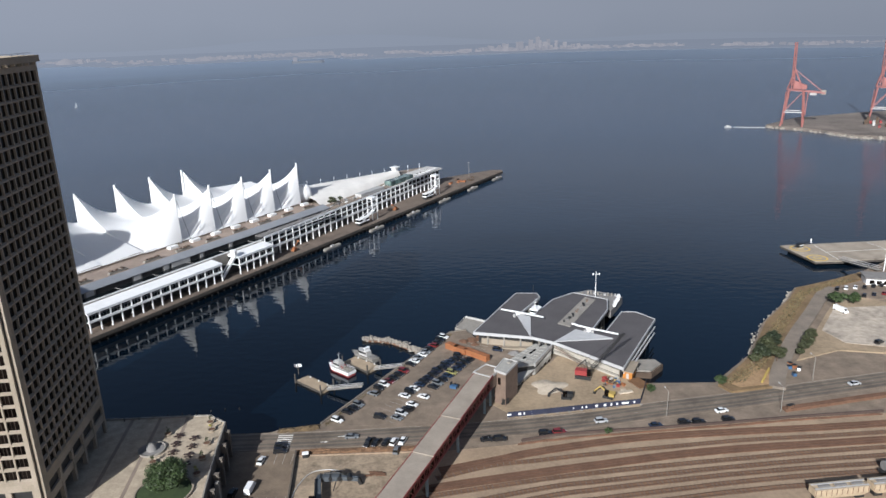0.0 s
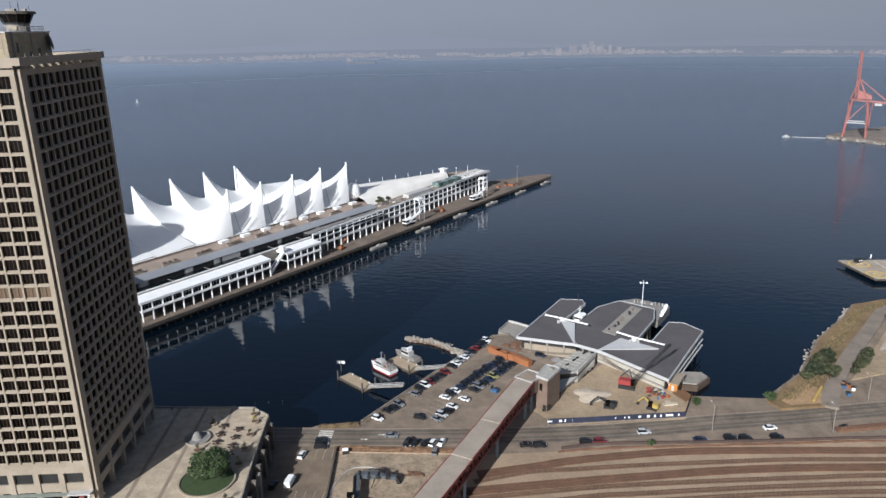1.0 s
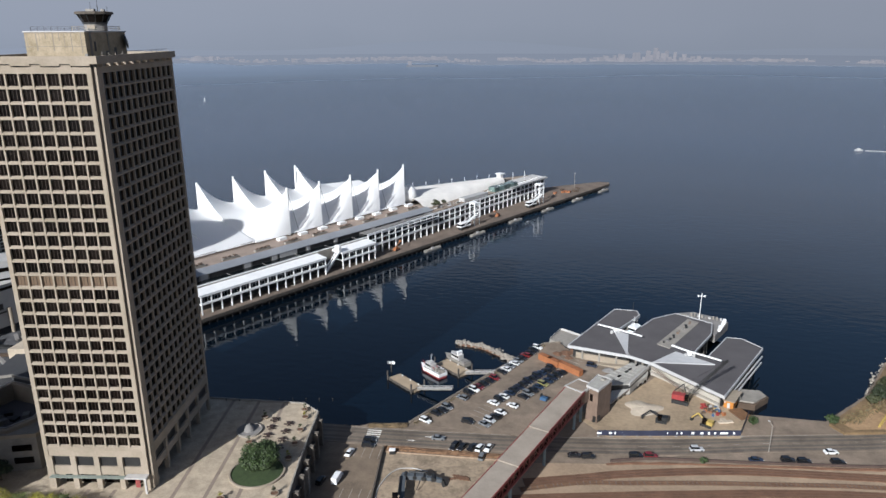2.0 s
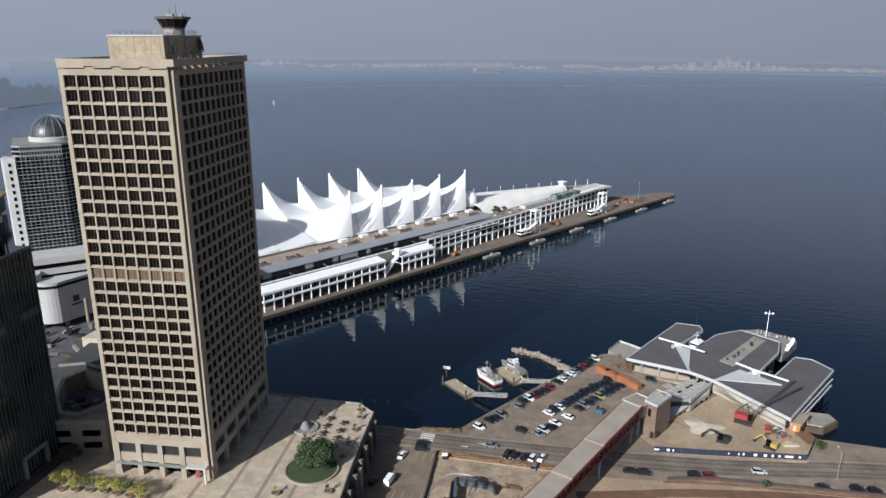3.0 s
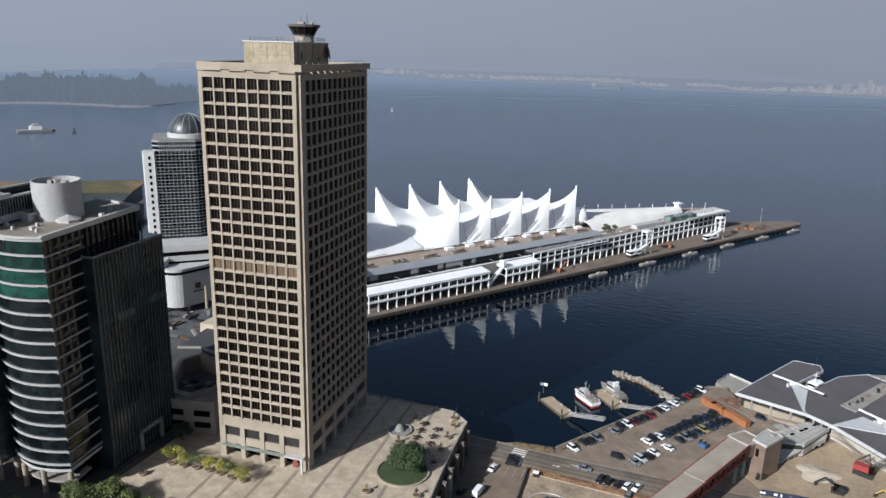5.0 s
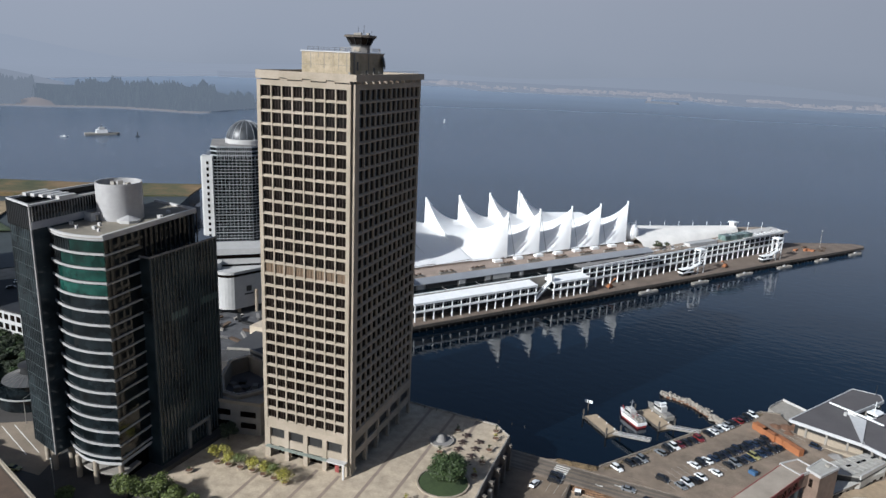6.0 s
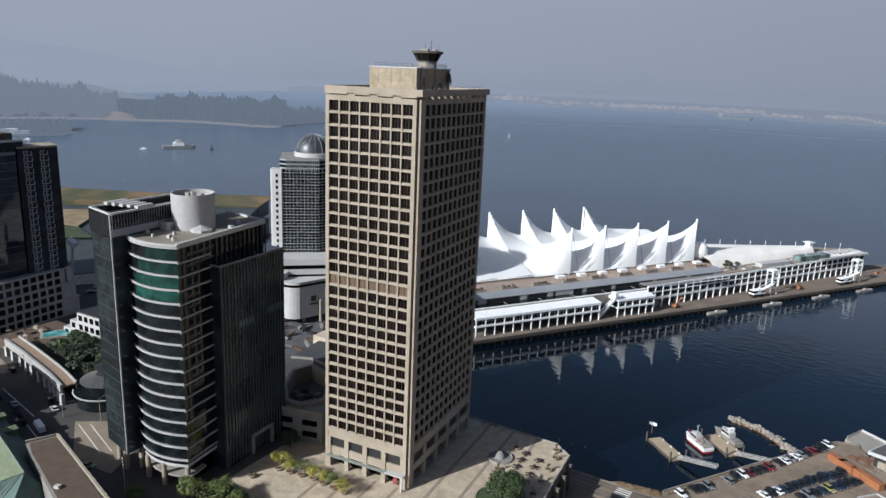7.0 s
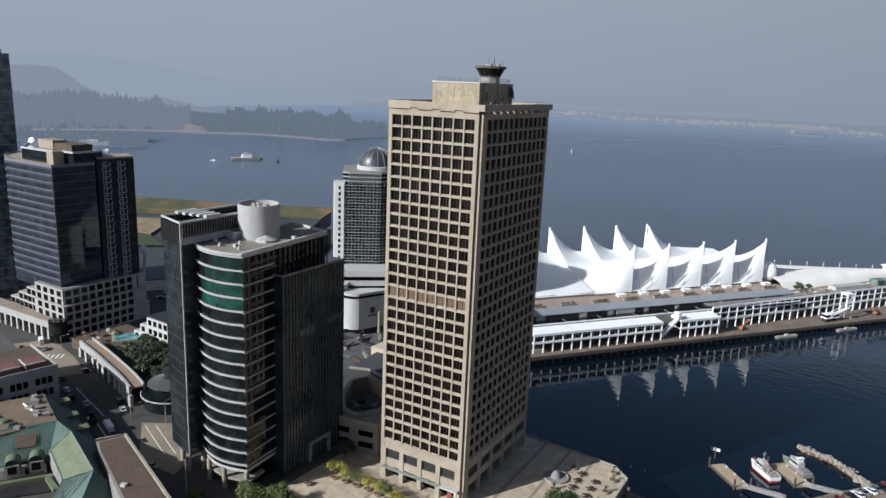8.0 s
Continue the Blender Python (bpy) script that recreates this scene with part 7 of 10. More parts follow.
# ---- street lamps by the road ----
def street_lamp(x, y, z, h, heading, arm=2.4):
    t = thing("street_lamp", pose(x, y, z, 0, 0, heading), "grey metal street lamp beside the road", "street lamp", "street lamps")
    part("pole", Mesh().tube((0, 0, 0), (0, 0, h), 0.14, 0.09, 8), CONCRETE_GREY, t)
    part("arm", Mesh().tube((0, 0, h - 0.1), (arm, 0, h + 0.35), 0.08, 0.06, 6), CONCRETE_GREY, t)
    part("lamp_head", Mesh().box(arm - 0.3, arm + 0.5, -0.18, 0.18, h + 0.25, h + 0.45), WHITE_BAND, t)


for x, y in ((75.8, 216.4), (115.6, 217.0), (137.5, 238.5), (170, 246)):
    street_lamp(x, y, LOW, 9.5, 100)
for x, y in ((118.5, 217.2), (119.8, 217.8)):
    t = thing("signal_cabinet", pose(x, y, LOW, 0, 0, 8), "rusty signal cabinet by the road", "cabinet", "signal cabinets")
    part("body", Mesh().box(-0.5, 0.5, -0.4, 0.4, 0, 2.2), RUST_BED, t)
    part("top", Mesh().box(-0.6, 0.6, -0.5, 0.5, 2.2, 2.4), STEEL_DARK, t)
# shore trees and bushes
for k, (x, y, h, r) in enumerate(((124.5, 253.5, 7.0, 4.2), (128.5, 258.5, 8.2, 4.8), (133.5, 264.5, 7.2, 4.2), (130.5, 253.0, 6.2, 3.8), (136.0, 268.5, 5.0, 3.0), (121.0, 251.5, 4.2, 2.6), (138.5, 273.5, 3.4, 2.0))):
    tree(pose(x, y, LOW + 0.7), h, r, LEAF_OLIVE if k % 2 else LEAF_DARK, "ragged dark olive shore tree", 31 + k, 3600, 0.27, "shore trees")
for k, (x, y, h, r) in enumerate(((145.0, 261.0, 4.6, 3.0), (149.0, 265.5, 5.2, 3.2), (152.5, 270.5, 5.0, 2.8), (155.8, 275.5, 3.6, 1.9), (142.0, 258.0, 3.0, 2.0))):
    tree(pose(x, y, LOW + 0.5), h, r, LEAF_OLIVE, "olive green bush beside the shore path", 134 + k, 1500, 0.25, "shore trees")
rnd = random.Random(77)
tuft = Mesh()
shore_line = smooth_line([(107, 238), (124, 254), (141, 279), (160, 304), (176, 324), (206, 340)], 6)
for k in range(2600):
    i = rnd.randrange(len(shore_line) - 1)
    f = rnd.random()
    x = shore_line[i][0] * (1 - f) + shore_line[i + 1][0] * f + rnd.uniform(-2.4, 3.4)
    y = shore_line[i][1] * (1 - f) + shore_line[i + 1][1] * f + rnd.uniform(-2.4, 1.6)
    h, w, a = rnd.uniform(0.2, 0.8), rnd.uniform(0.15, 0.45), rnd.uniform(0, 6.3)
    tuft.add([(x - w * math.cos(a), y - w * math.sin(a), LOW + 0.9), (x + w * math.cos(a), y + w * math.sin(a), LOW + 0.9), (x + w * 0.6 * math.sin(a), y - w * 0.6 * math.cos(a), LOW + 0.9), (x, y, LOW + 0.9 + h)], [(0, 1, 3), (1, 2, 3), (2, 0, 3)])
tagged(part("dry_weeds", tuft, leaf_material("weed", (0.115, 0.088, 0.04))), "dry brown weeds and grass on the shore bank", "weeds", "", "stuff")
tree(pose(184.0, 309.0, LOW + 0.5), 5.6, 4.6, LEAF_MID, "light green bush by the lot", 36, 1500, 0.4, "shore trees")
tree(pose(192.5, 309.5, LOW + 0.5), 4.8, 3.6, LEAF_MID, "light green bush by the lot", 37, 1200, 0.4, "shore trees")
tree(pose(102.4, 237.0, LOW + 0.2), 3.4, 3.0, LEAF_MID, "small green bush at the waterside", 38, 900, 0.32, "shore trees")
tree(pose(75.0, 233.0, LOW + 0.2), 2.6, 2.2, LEAF_MID, "small green bush at the waterside", 39, 600, 0.3, "shore trees")
tree(pose(53.0, 206.3, LOW + 0.1), 2.2, 1.6, LEAF_MID, "small bush by the track wall", 40, 400, 0.25, "shore trees")
for k in range(7):
    t = thing("barrier", pose(117.6 + 1.05 * k, 236.4 + 1.5 * k, LOW + 0.95, 0, 0, 55), "yellow road barrier at the path", "barrier", "barriers at the path")
    part("block", Mesh().prism([(-0.7, -0.3), (0.7, -0.3), (0.7, 0.3), (-0.7, 0.3)], 0, 0.9), YELLOW, t)
    part("foot", Mesh().box(-0.8, 0.8, -0.4, 0.4, 0, 0.2), YELLOW, t)
for k, (x, y) in enumerate(((133.2, 247.9), (135.4, 248.6), (136.2, 246.4), (132.4, 242.2), (134.6, 250.6))):
    t = thing("site_bin", pose(x, y, LOW + 0.05, 0, 0, 30 * k), "orange and blue bins at the path", "bin", "bins at the path")
    part("body", Mesh().box(-0.8, 0.8, -0.6, 0.6, 0, 1.3), (BLUE, ORANGE, WHITE_PAINT)[k % 3], t)
    part("lid", Mesh().box(-0.85, 0.85, -0.65, 0.65, 1.3, 1.45), STEEL_DARK, t)


# ---- dark glass building: storeys, fins and roof gear ----
SLAB_LINE = surface("slab_line_dark", (0.075, 0.085, 0.085), 0.5, vary=0.15, bump=0)
for k in range(18):
    z = 7.6 + k * STOREY * 0.93
    part("slab_line", Mesh().prism([(x, y - 0.06) for x, y in slab], z, z + 0.12), SLAB_LINE, glass_building)
fin_me = Mesh().box(2.0, 2.28, -0.08, 0.08, 1.0, 64.2).data("fin")
pieces("fin", fin_me, surface("fin_grey", (0.11, 0.12, 0.12), 0.45, 0.2, vary=0.15, bump=0), glass_building, [shift(0, 13.4 + k * 1.35) for k in range(21)])
for k in range(16):
    z = GH - 1.1 - (k + 1) * STOREY
    part("lattice_bar", strip([(-0.2, 0.2), (-1.25, 13.0)], 0.45, z, z + 0.42), surface("lattice", (0.33, 0.315, 0.29), 0.7, vary=0.2) if k == 0 else bpy.data.materials["lattice"], glass_building)
for k in range(12):
    y = 15.6 + k * 2.1
    part("attic_post", Mesh().box(-0.3 - 0.083 * y, 0.02 - 0.083 * y, y - 0.15, y + 0.15, 64, GH - 0.7), STEEL_DARK, glass_building)
for z in range(4):
    gm = Mesh()
    for (xa, ya), (xb, yb) in list(zip(arc, arc[1:]))[7 - 2 * (z > 0) - (z > 1):]:
        gm.prism([(xa, ya + 0.12), (xb, yb + 0.12), (xb, yb + 0.4), (xa, ya + 0.4)], GH - 0.9 - z * STOREY - 2.9, GH - 0.9 - z * STOREY - 0.1)
    part("green_pane", gm, GREEN_GLASS, glass_building, "green reflecting window glass")
part("soffit", Mesh().prism(inner, 6.6, 7.5), WHITE_BAND, glass_building)
part("core", Mesh().prism([(x * 0.8 - 2, 4 + y * 0.8) for x, y in inner], 0, 6.6), WINDOW_DARK, glass_building)
for x, y in ((-1.5, 0.5), (-8, -2.2), (-15, -1.8), (-21, 1.0), (-24, -2.0), (-30.5, 0.8)):
    part("column", Mesh().tube((x, y + 0.8, 0), (x, y + 0.8, 7.0), 0.75, n=14), CONCRETE, glass_building, "round concrete column")
part("mezzanine", Mesh().prism([(x * 0.95, y + 1.2) for x, y in arc] + [(-1, 8), (-21, 8)], 3.0, 3.6), CONCRETE_GREY, glass_building)
part("plant_screen", strip([(-22.6, 13.0), (-16.3, 11.8), (-15.4, 15.6), (-21.6, 17.4), (-22.6, 13.0)], 0.25, GH, GH + 2.4), WHITE_BAND, glass_building, "pale louvred plant screen")
for k in range(4):
    part("plant_unit", Mesh().box(-0.8, 0.8, -1.2, 1.2, GH, GH + 1.7), CONCRETE_GREY, glass_building, m=pose(-21.2 + 1.6 * k, 14.9 - 0.3 * k, 0, 0, 0, 12))
part("skylight_base", Mesh().lathe([(3.1, GH), (3.1, GH + 0.7), (2.9, GH + 0.75)], 8, -8.2, 17.0), WHITE_BAND, glass_building)
part("skylight", Mesh().lathe([(2.9, GH + 0.75), (0.05, GH + 1.9)], 8, -8.2, 17.0), DRUM, glass_building, "eight-sided pale skylight")
for x, y, w in ((-18, 6.5, 0.4), (-13.5, 4.2, 0.3), (-9, 6, 0.5), (-6, 4.5, 0.3), (-4.5, 25, 0.6), (-7, 31, 0.5), (-11, 9.5, 0.35)):
    part("roof_vent", Mesh().box(x - w, x + w, y - w, y + w, GH, GH + 0.9), WHITE_BAND, glass_building)
for k in range(5):
    part("parapet_fin", Mesh().box(-31 + k * 2.6, -29.6 + k * 2.6, 3 + k * 0.4, 10, 79.5, 80.3), WHITE_BAND, glass_building)
part("slab_roof", Mesh().prism([(x * 0.99 - 0.2, y * 0.98 + 0.3) for x, y in slab], 76, 77.2), ROOF_GREY, glass_building)
part("entry_frame", Mesh().box(2.0, 2.7, 24, 25, 0, 6.5).box(2.0, 2.7, 33, 34, 0, 6.5).box(2.0, 2.7, 24, 34, 5.6, 6.6), CONCRETE_GREY, glass_building)
for y0, y1, z in ((20, 27, 43.5), (33, 40, 44.5)):
    part("lit_pane", Mesh().box(2.0, 2.1, y0, y1, z, z + 2.2), surface("pale_pane", (0.10, 0.14, 0.13), 0.2, vary=0.1, bump=0) if y0 == 20 else bpy.data.materials["pale_pane"], glass_building)
part("roof_sign", Mesh().box(-31.2, -29.6, -1.15, -0.85, 73.0, 75.2), RED, glass_building, "small red and white sign panel", m=pose(0, 0, 0.6, 0, 0, 0))
part("roof_sign_plate", Mesh().box(-29.4, -27.4, -1.6, -1.25, 72.6, 74.6), WHITE_PAINT, glass_building)
# mullions on the curved front, crown and corner of the west slab
for k in range(21):
    s = (k + 0.5) / 21
    x, y = -22 + 22 * s, 2.0 - 2.0 * s - 4 * 3.2 * s * (1 - s) + 0.42
    part("front_mullion", Mesh().box(x - 0.05, x + 0.05, y - 0.04, y + 0.1, GH - 4 * STOREY, GH - 0.3), STEEL_DARK, glass_building)
crown_pale = surface("crown_panel", (0.30, 0.30, 0.31), 0.5, scale=0.4, vary=0.15, bump=0)
part("crown_panel", strip([(-19.6, -4.45), (-32.1, -1.05)], 0.12, 73.0, 78.6), crown_pale, glass_building, "pale crown panel")
for k in range(12):
    s = (k + 0.5) / 12
    part("crown_fin", Mesh().box(-0.09, 0.09, -0.35, 0.05, 72.6, 78.8), STEEL_DARK, glass_building, m=shift(-19.6 - 12.5 * s, -4.5 + 3.4 * s))
    part("slab_mullion", Mesh().box(-0.05, 0.05, -0.12, 0.05, 7.6, 72.8), STEEL_DARK, glass_building, m=shift(-19.6 - 12.5 * s, -4.24 + 3.4 * s))
part("corner_trim", Mesh().box(-19.75, -19.35, -4.5, -4.1, 7.5, 79), ROOF_GREY, glass_building)
crown_line = [(-19.25, -4.3), (-19.25, 5), (-20.75, 34)]
part("crown_panel", strip(crown_line, 0.14, GH + 0.6, GH + 2.6), crown_pale, glass_building, "pale crown panel")
for k in range(40):
    y = -4.0 + 0.95 * k
    x = -19.2 - (0 if y < 5 else 1.5 * (y - 5) / 29)
    part("crown_fin", Mesh().box(x - 0.02, x + 0.2, y - 0.07, y + 0.07, GH + 2.6, 79.0), ROOF_GREY, glass_building)
part("east_slab_coping", Mesh().box(-3.1, 2.35, 12.9, 13.2, 63.9, 64.4).box(2.0, 2.35, 13.2, 41, 63.9, 64.4), ROOF_GREY, glass_building)
# trees and planting at its foot
for k, (x, y, h, r) in enumerate(((-150.5, 115.5, 6.0, 4.6), (-145.0, 119.5, 6.8, 5.6), (-139.5, 121.5, 5.0, 3.6), (-133.0, 122.0, 3.6, 2.8), (-148.5, 152.5, 5.0, 3.6), (-163.0, 106.0, 3.6, 2.4))):
    tree(pose(x, y, HIGH if x < -146 else PZT), h, r, LEAF_BRIGHT if k != 4 else LEAF_DARK, "leafy green tree at the foot of the glass tower", 110 + k, 4200, 0.27, "street trees")

# ---- low stepped building between the towers ----
low = thing("stepped_podium", Matrix.Identity(4), "low beige concrete podium with a dark terrace", "podium building")
octagon = [(-167.5, 170.1), (-174.0, 181.0), (-171.5, 188.4), (-160.9, 186.0), (-150.5, 177.0), (-149.0, 168.6), (-152.5, 161.8), (-158.6, 161.6)]
part("body", Mesh().prism([(-160, 156), (-151, 158.5), (-142.5, 161), (-141.5, 203), (-185, 216), (-176, 170)], PL, 19.5), CONCRETE_GREY, low)
part("court_floor", Mesh().prism([(-161 + (x + 161) * 0.97, 175 + (y - 175) * 0.97) for x, y in octagon], 19.5, 19.7), ROOF_SLATE, low, "dark sunken court floor")
part("court_wall", strip(octagon + octagon[:1], 1.4, 19.5, 25.6), CONCRETE, low, "octagonal concrete parapet")
part("court_rail", strip(octagon + octagon[:1], 0.12, 26.2, 26.35), WHITE_BAND, low)
part("front_block", Mesh().prism([(-160, 156), (-151, 158.5), (-142.5, 161), (-142, 176), (-149.6, 176.5), (-148.4, 168.4), (-152.2, 161.2), (-159, 161.0)], 19.5, 24.5), CONCRETE_GREY, low)
part("parapet", strip([(-160, 156.2), (-151, 158.7), (-142.7, 161.2), (-142, 176)], 0.6, 24.5, 25.6), CONCRETE, low)
# cast shadow of the glass tower put into the roof colour
part("upper_roof", Mesh().prism([(-180, 186), (-172.5, 189.6), (-160.4, 187.2), (-149.8, 178), (-142, 176.5), (-141.5, 203), (-185, 216)], 19.5, 27.2), surface("shadowed_roof", (0.045, 0.046, 0.05), 0.85, scale=0.1, vary=0.25), low, "flat roof darkened for the glass tower's shadow")
part("upper_edge", strip([(-180, 186), (-172.5, 189.6), (-160.4, 187.2), (-149.8, 178), (-142, 176.5)], 0.7, 27.0, 27.8), CONCRETE_GREY, low)
for k in range(9):
    part("court_gear", Mesh().box(-1.2, 1.2, -0.9, 0.9, 0, 0.8 + 0.3 * (k % 3)), STEEL_DARK if k % 2 else ROOF_GREY, low, m=pose(-168 + 2.0 * k, 176 + 3 * math.sin(k * 2.1), 19.7, 0, 0, 30 * k))
part("tan_roof", Mesh().prism([(-186, 205), (-160, 209), (-146, 214), (-186, 236)], PL, 29.0), SAND, low, "tan gravel roof")
for z in (16.5, 20.5):
    part("opening", strip([(-157.5, 156.4), (-152.5, 157.9)], 0.5, z, z + 1.8), WINDOW_DARK, low)
    part("opening", strip([(-149, 158.9), (-144, 160.4)], 0.5, z, z + 1.8), WINDOW_DARK, low)

# ---- domed harbour hotel ----
HT = pose(-238.7, 235.5, 20.5, 0, 0, 45) @ Matrix.Scale(0.958, 4)
hotel = thing("harbour_hotel", HT, "tall grid-faced glass hotel tower with a glazed dome", "hotel")
HGRID = surface("hotel_grid", (0.28, 0.29, 0.30), 0.6, scale=0.3, vary=0.12, bump=0)
foot = [(0.0, 2.0), (5.0, 0.6), (22.5, -0.6), (31, 5), (35, 15), (30, 32), (3, 32)]
part("glass", Mesh().prism([(16 + (x - 16) * 0.985, 15 + (y - 15) * 0.985) for x, y in foot], 6, 70.0), CURTAIN_GLASS, hotel, "dark bluish hotel glass")
part("white_corner", Mesh().prism([(-0.6, 2.4), (0.0, 1.6), (4.6, 0.2), (5.0, 3.0), (0.6, 8)], 6, 71), HOTEL_WHITE, hotel, "white rounded stair corner")
win = Mesh().box(-0.55, 0.55, -0.06, 0.06, 0, 1.5).data("window")
pieces("window", win, WINDOW_DARK, hotel, [pose(2.4, 0.78, 8.2 + 2.95 * k, 0, 0, -17) for k in range(21)])
for k in range(43):
    z = 7.2 + k * 1.475
    part("floor_band", strip(foot[1:5], 0.25, z, z + (0.30 if k % 2 == 0 else 0.13)), HGRID, hotel)
for (xa, ya), (xb, yb) in zip(foot[1:4], foot[2:5]):
    n = int(math.hypot(xb - xa, yb - ya) / 1.75)
    for k in range(n + 1):
        x, y = xa + (xb - xa) * k / n, ya + (yb - ya) * k / n
        part("mullion", Mesh().box(x - 0.075, x + 0.075, y - 0.16, y + 0.16, 6, 71.5), HGRID, hotel)
top_poly = [(4.0, 4.0), (7.0, 1.5), (22.5, 0.6), (30, 6), (33, 15), (29, 30), (5, 30)]
part("crown_glass", Mesh().prism(top_poly, 70, 75.5), CURTAIN_GLASS, hotel)
for z in (71.0, 73.0, 75.0):
    part("crown_band", strip(top_poly[:5], 0.4, z, z + 0.6), HGRID, hotel)
for k in range(16):
    s = k / 15
    x, y = 7.0 + 15.5 * s, 1.5 - 0.9 * s
    part("crown_post", Mesh().box(x - 0.13, x + 0.13, y - 0.25, y + 0.1, 70, 75.4), HGRID, hotel)
part("roof", Mesh().prism([(x * 0.98 + 0.3, y * 0.96 + 0.6) for x, y in top_poly], 75.5, 75.9), ROOF_GREY, hotel)
part("dome_drum", Mesh().lathe([(9.9, 76.0), (9.9, 78.0), (9.4, 78.2)], 32, 21, 14), WHITE_BAND, hotel)
DOME = glassy("dome_glass", (0.035, 0.038, 0.042), 0.42, spec=0.6)
part("dome", Mesh().lathe([(9.3 * math.cos(a), 77.2 + 9.6 * math.sin(a)) for a in [i * math.pi / 20 for i in range(11)]], 32, 21, 14), DOME, hotel, "grey glazed dome", True)
for k in range(16):
    a = 2 * math.pi * k / 16
    rb = Mesh()
    for i in range(8):
        e0, e1 = i * math.pi / 16, (i + 1) * math.pi / 16
        rb.bar((21 + 9.4 * math.cos(e0) * math.cos(a), 14 + 9.4 * math.cos(e0) * math.sin(a), 77.2 + 9.7 * math.sin(e0)), (21 + 9.4 * math.cos(e1) * math.cos(a), 14 + 9.4 * math.cos(e1) * math.sin(a), 77.2 + 9.7 * math.sin(e1)), 0.22)
    part("dome_rib", rb, HGRID, hotel)
hp = thing("hotel_podium", HT, "white banded hotel podium with a rounded wall", "podium building")
part("body", Mesh().box(-6, 60, -14, 0, 10, 29.5), HOTEL_WHITE, hp)
part("window_band", Mesh().box(-4, 60, -14.08, -13.9, 24.8, 26.6), WINDOW_DARK, hp)
part("window_band", Mesh().box(2, 60, -14.08, -13.9, 20.0, 22.0), WINDOW_DARK, hp)
curve = [(10.5 - 8.5 * math.sin(radians(a)), -15 - 9.5 * math.cos(radians(a))) for a in range(-10, 91, 10)]
part("front_block", Mesh().prism([(34, -10), (34, -13)] + curve, 3, 21), HOTEL_WHITE, hp, "white rounded entrance wall")
part("wall_slot", strip([(34, -13)] + curve, 0.3, 18.6, 19.8), WINDOW_DARK, hp)
part("emblem", Mesh().box(-1.3, 1.3, -0.1, 0.1, 10.8, 13.4), STEEL_DARK, hp, "plain dark emblem", m=pose(18.65, -21.3, 0, 0, 0, 27.5))
part("name_bar", Mesh().box(-2.4, 2.4, -0.1, 0.1, 9.2, 9.8), STEEL_DARK, hp, "plain dark bar", m=pose(18.65, -21.3, 0, 0, 0, 27.5))
drum = Mesh().lathe([(8, -3), (8, 24)], 20, -1, -14, math.pi, 2 * math.pi)
part("round_wall", drum, HOTEL_WHITE, hp, "rounded white wall", True)
for x in (-4, 6, 14, 22, 30, 40):
    part("column", Mesh().tube((x, -20 if x > 8 else -14, 0), (x, -20 if x > 8 else -14, 11), 0.8, n=10), CONCRETE, hp)
structure("hotel_yard", Mesh().prism([tuple((HT @ Vector((x, y, 0))).xy) for x, y in ((-16, -64), (50, -64), (62, -2), (40, 34), (-2, 34), (-8, -10))], HIGH - 1, 20.5), surface("yard_grey", (0.075, 0.075, 0.08), 0.9, scale=0.3, vary=0.4), "dark littered yard before the hotel", "yard")
rnd = random.Random(77)
for k in range(52):
    t = thing("rubble_stack", HT @ pose(rnd.uniform(-12, 45), rnd.uniform(-60, -26), 0, 0, 0, rnd.uniform(0, 180)), "grey stack of building rubble on dark ground", "rubble", "rubble by the hotel")
    part("body", Mesh().bar((-2.5, 0, 0.6), (2.5, 0.5, rnd.uniform(0.6, 2.4)), rnd.uniform(0.6, 2), rnd.uniform(0.5, 1.4)), rnd.choice((CONCRETE_GREY, ROOF_GREY, BRICK_RED, STEEL_DARK)), t)

# ---- banded glass tower with white podium ----
BT = pose(-321.0, 145.4, HIGH, 0, 0, 5)
bt = thing("banded_tower", BT, "dark blue glass office tower with pale floor bands", "office tower")
west_arc = [(-38 - 24 * math.sin(radians(a)), 3.0 + 22 * (1 - math.cos(radians(a)))) for a in range(0, 91, 15)]
tower_poly = [(0, 0), (-38, 0)] + west_arc + [(-62, 40), (-6, 24), (0, 20)]
part("glass", Mesh().prism(tower_poly, 20, 77.0), BLUE_GLASS, bt, "dark mirror glass")
band_mat = surface("band_grey", (0.16, 0.16, 0.17), 0.5, vary=0.1, bump=0)
for k in range(16):
    z = 26 + k * 3.4
    part("floor_band", strip([(0.1, -0.12), (-38, -0.12)], 0.3, z, z + 0.30), band_mat, bt)
    part("floor_band", strip([(x, y - 0.12) for x, y in west_arc], 0.3, z + 0.9, z + 1.3), band_mat, bt)
    part("floor_line", strip([(0.1, 0), (0.1, 20)], 0.14, z, z + 0.16), band_mat, bt)
    part("spandrel", Mesh().box(-37.8, -0.2, -0.05, 0.1, z - 1.0, z), BANNER, bt)
part("corner_post", Mesh().box(-0.5, 0.15, -0.15, 0.5, 20, 77.2), STEEL_DARK, bt)
part("roof", Mesh().prism(tower_poly, 77.0, 77.5), GRAVEL_ROOF, bt, "brown gravel roof")
part("parapet", strip([(0, 20), (0, 0), (-38, 0)], 0.5, 77.0, 78.3), band_mat, bt)
part("attic", Mesh().prism([(-8, 6), (-34, 6), (-60, 26), (-56, 38), (0.0, 24), (0.0, 10), (-8, 10)], 77.5, 83.0), CURTAIN_GLASS, bt, "recessed glass attic storey")
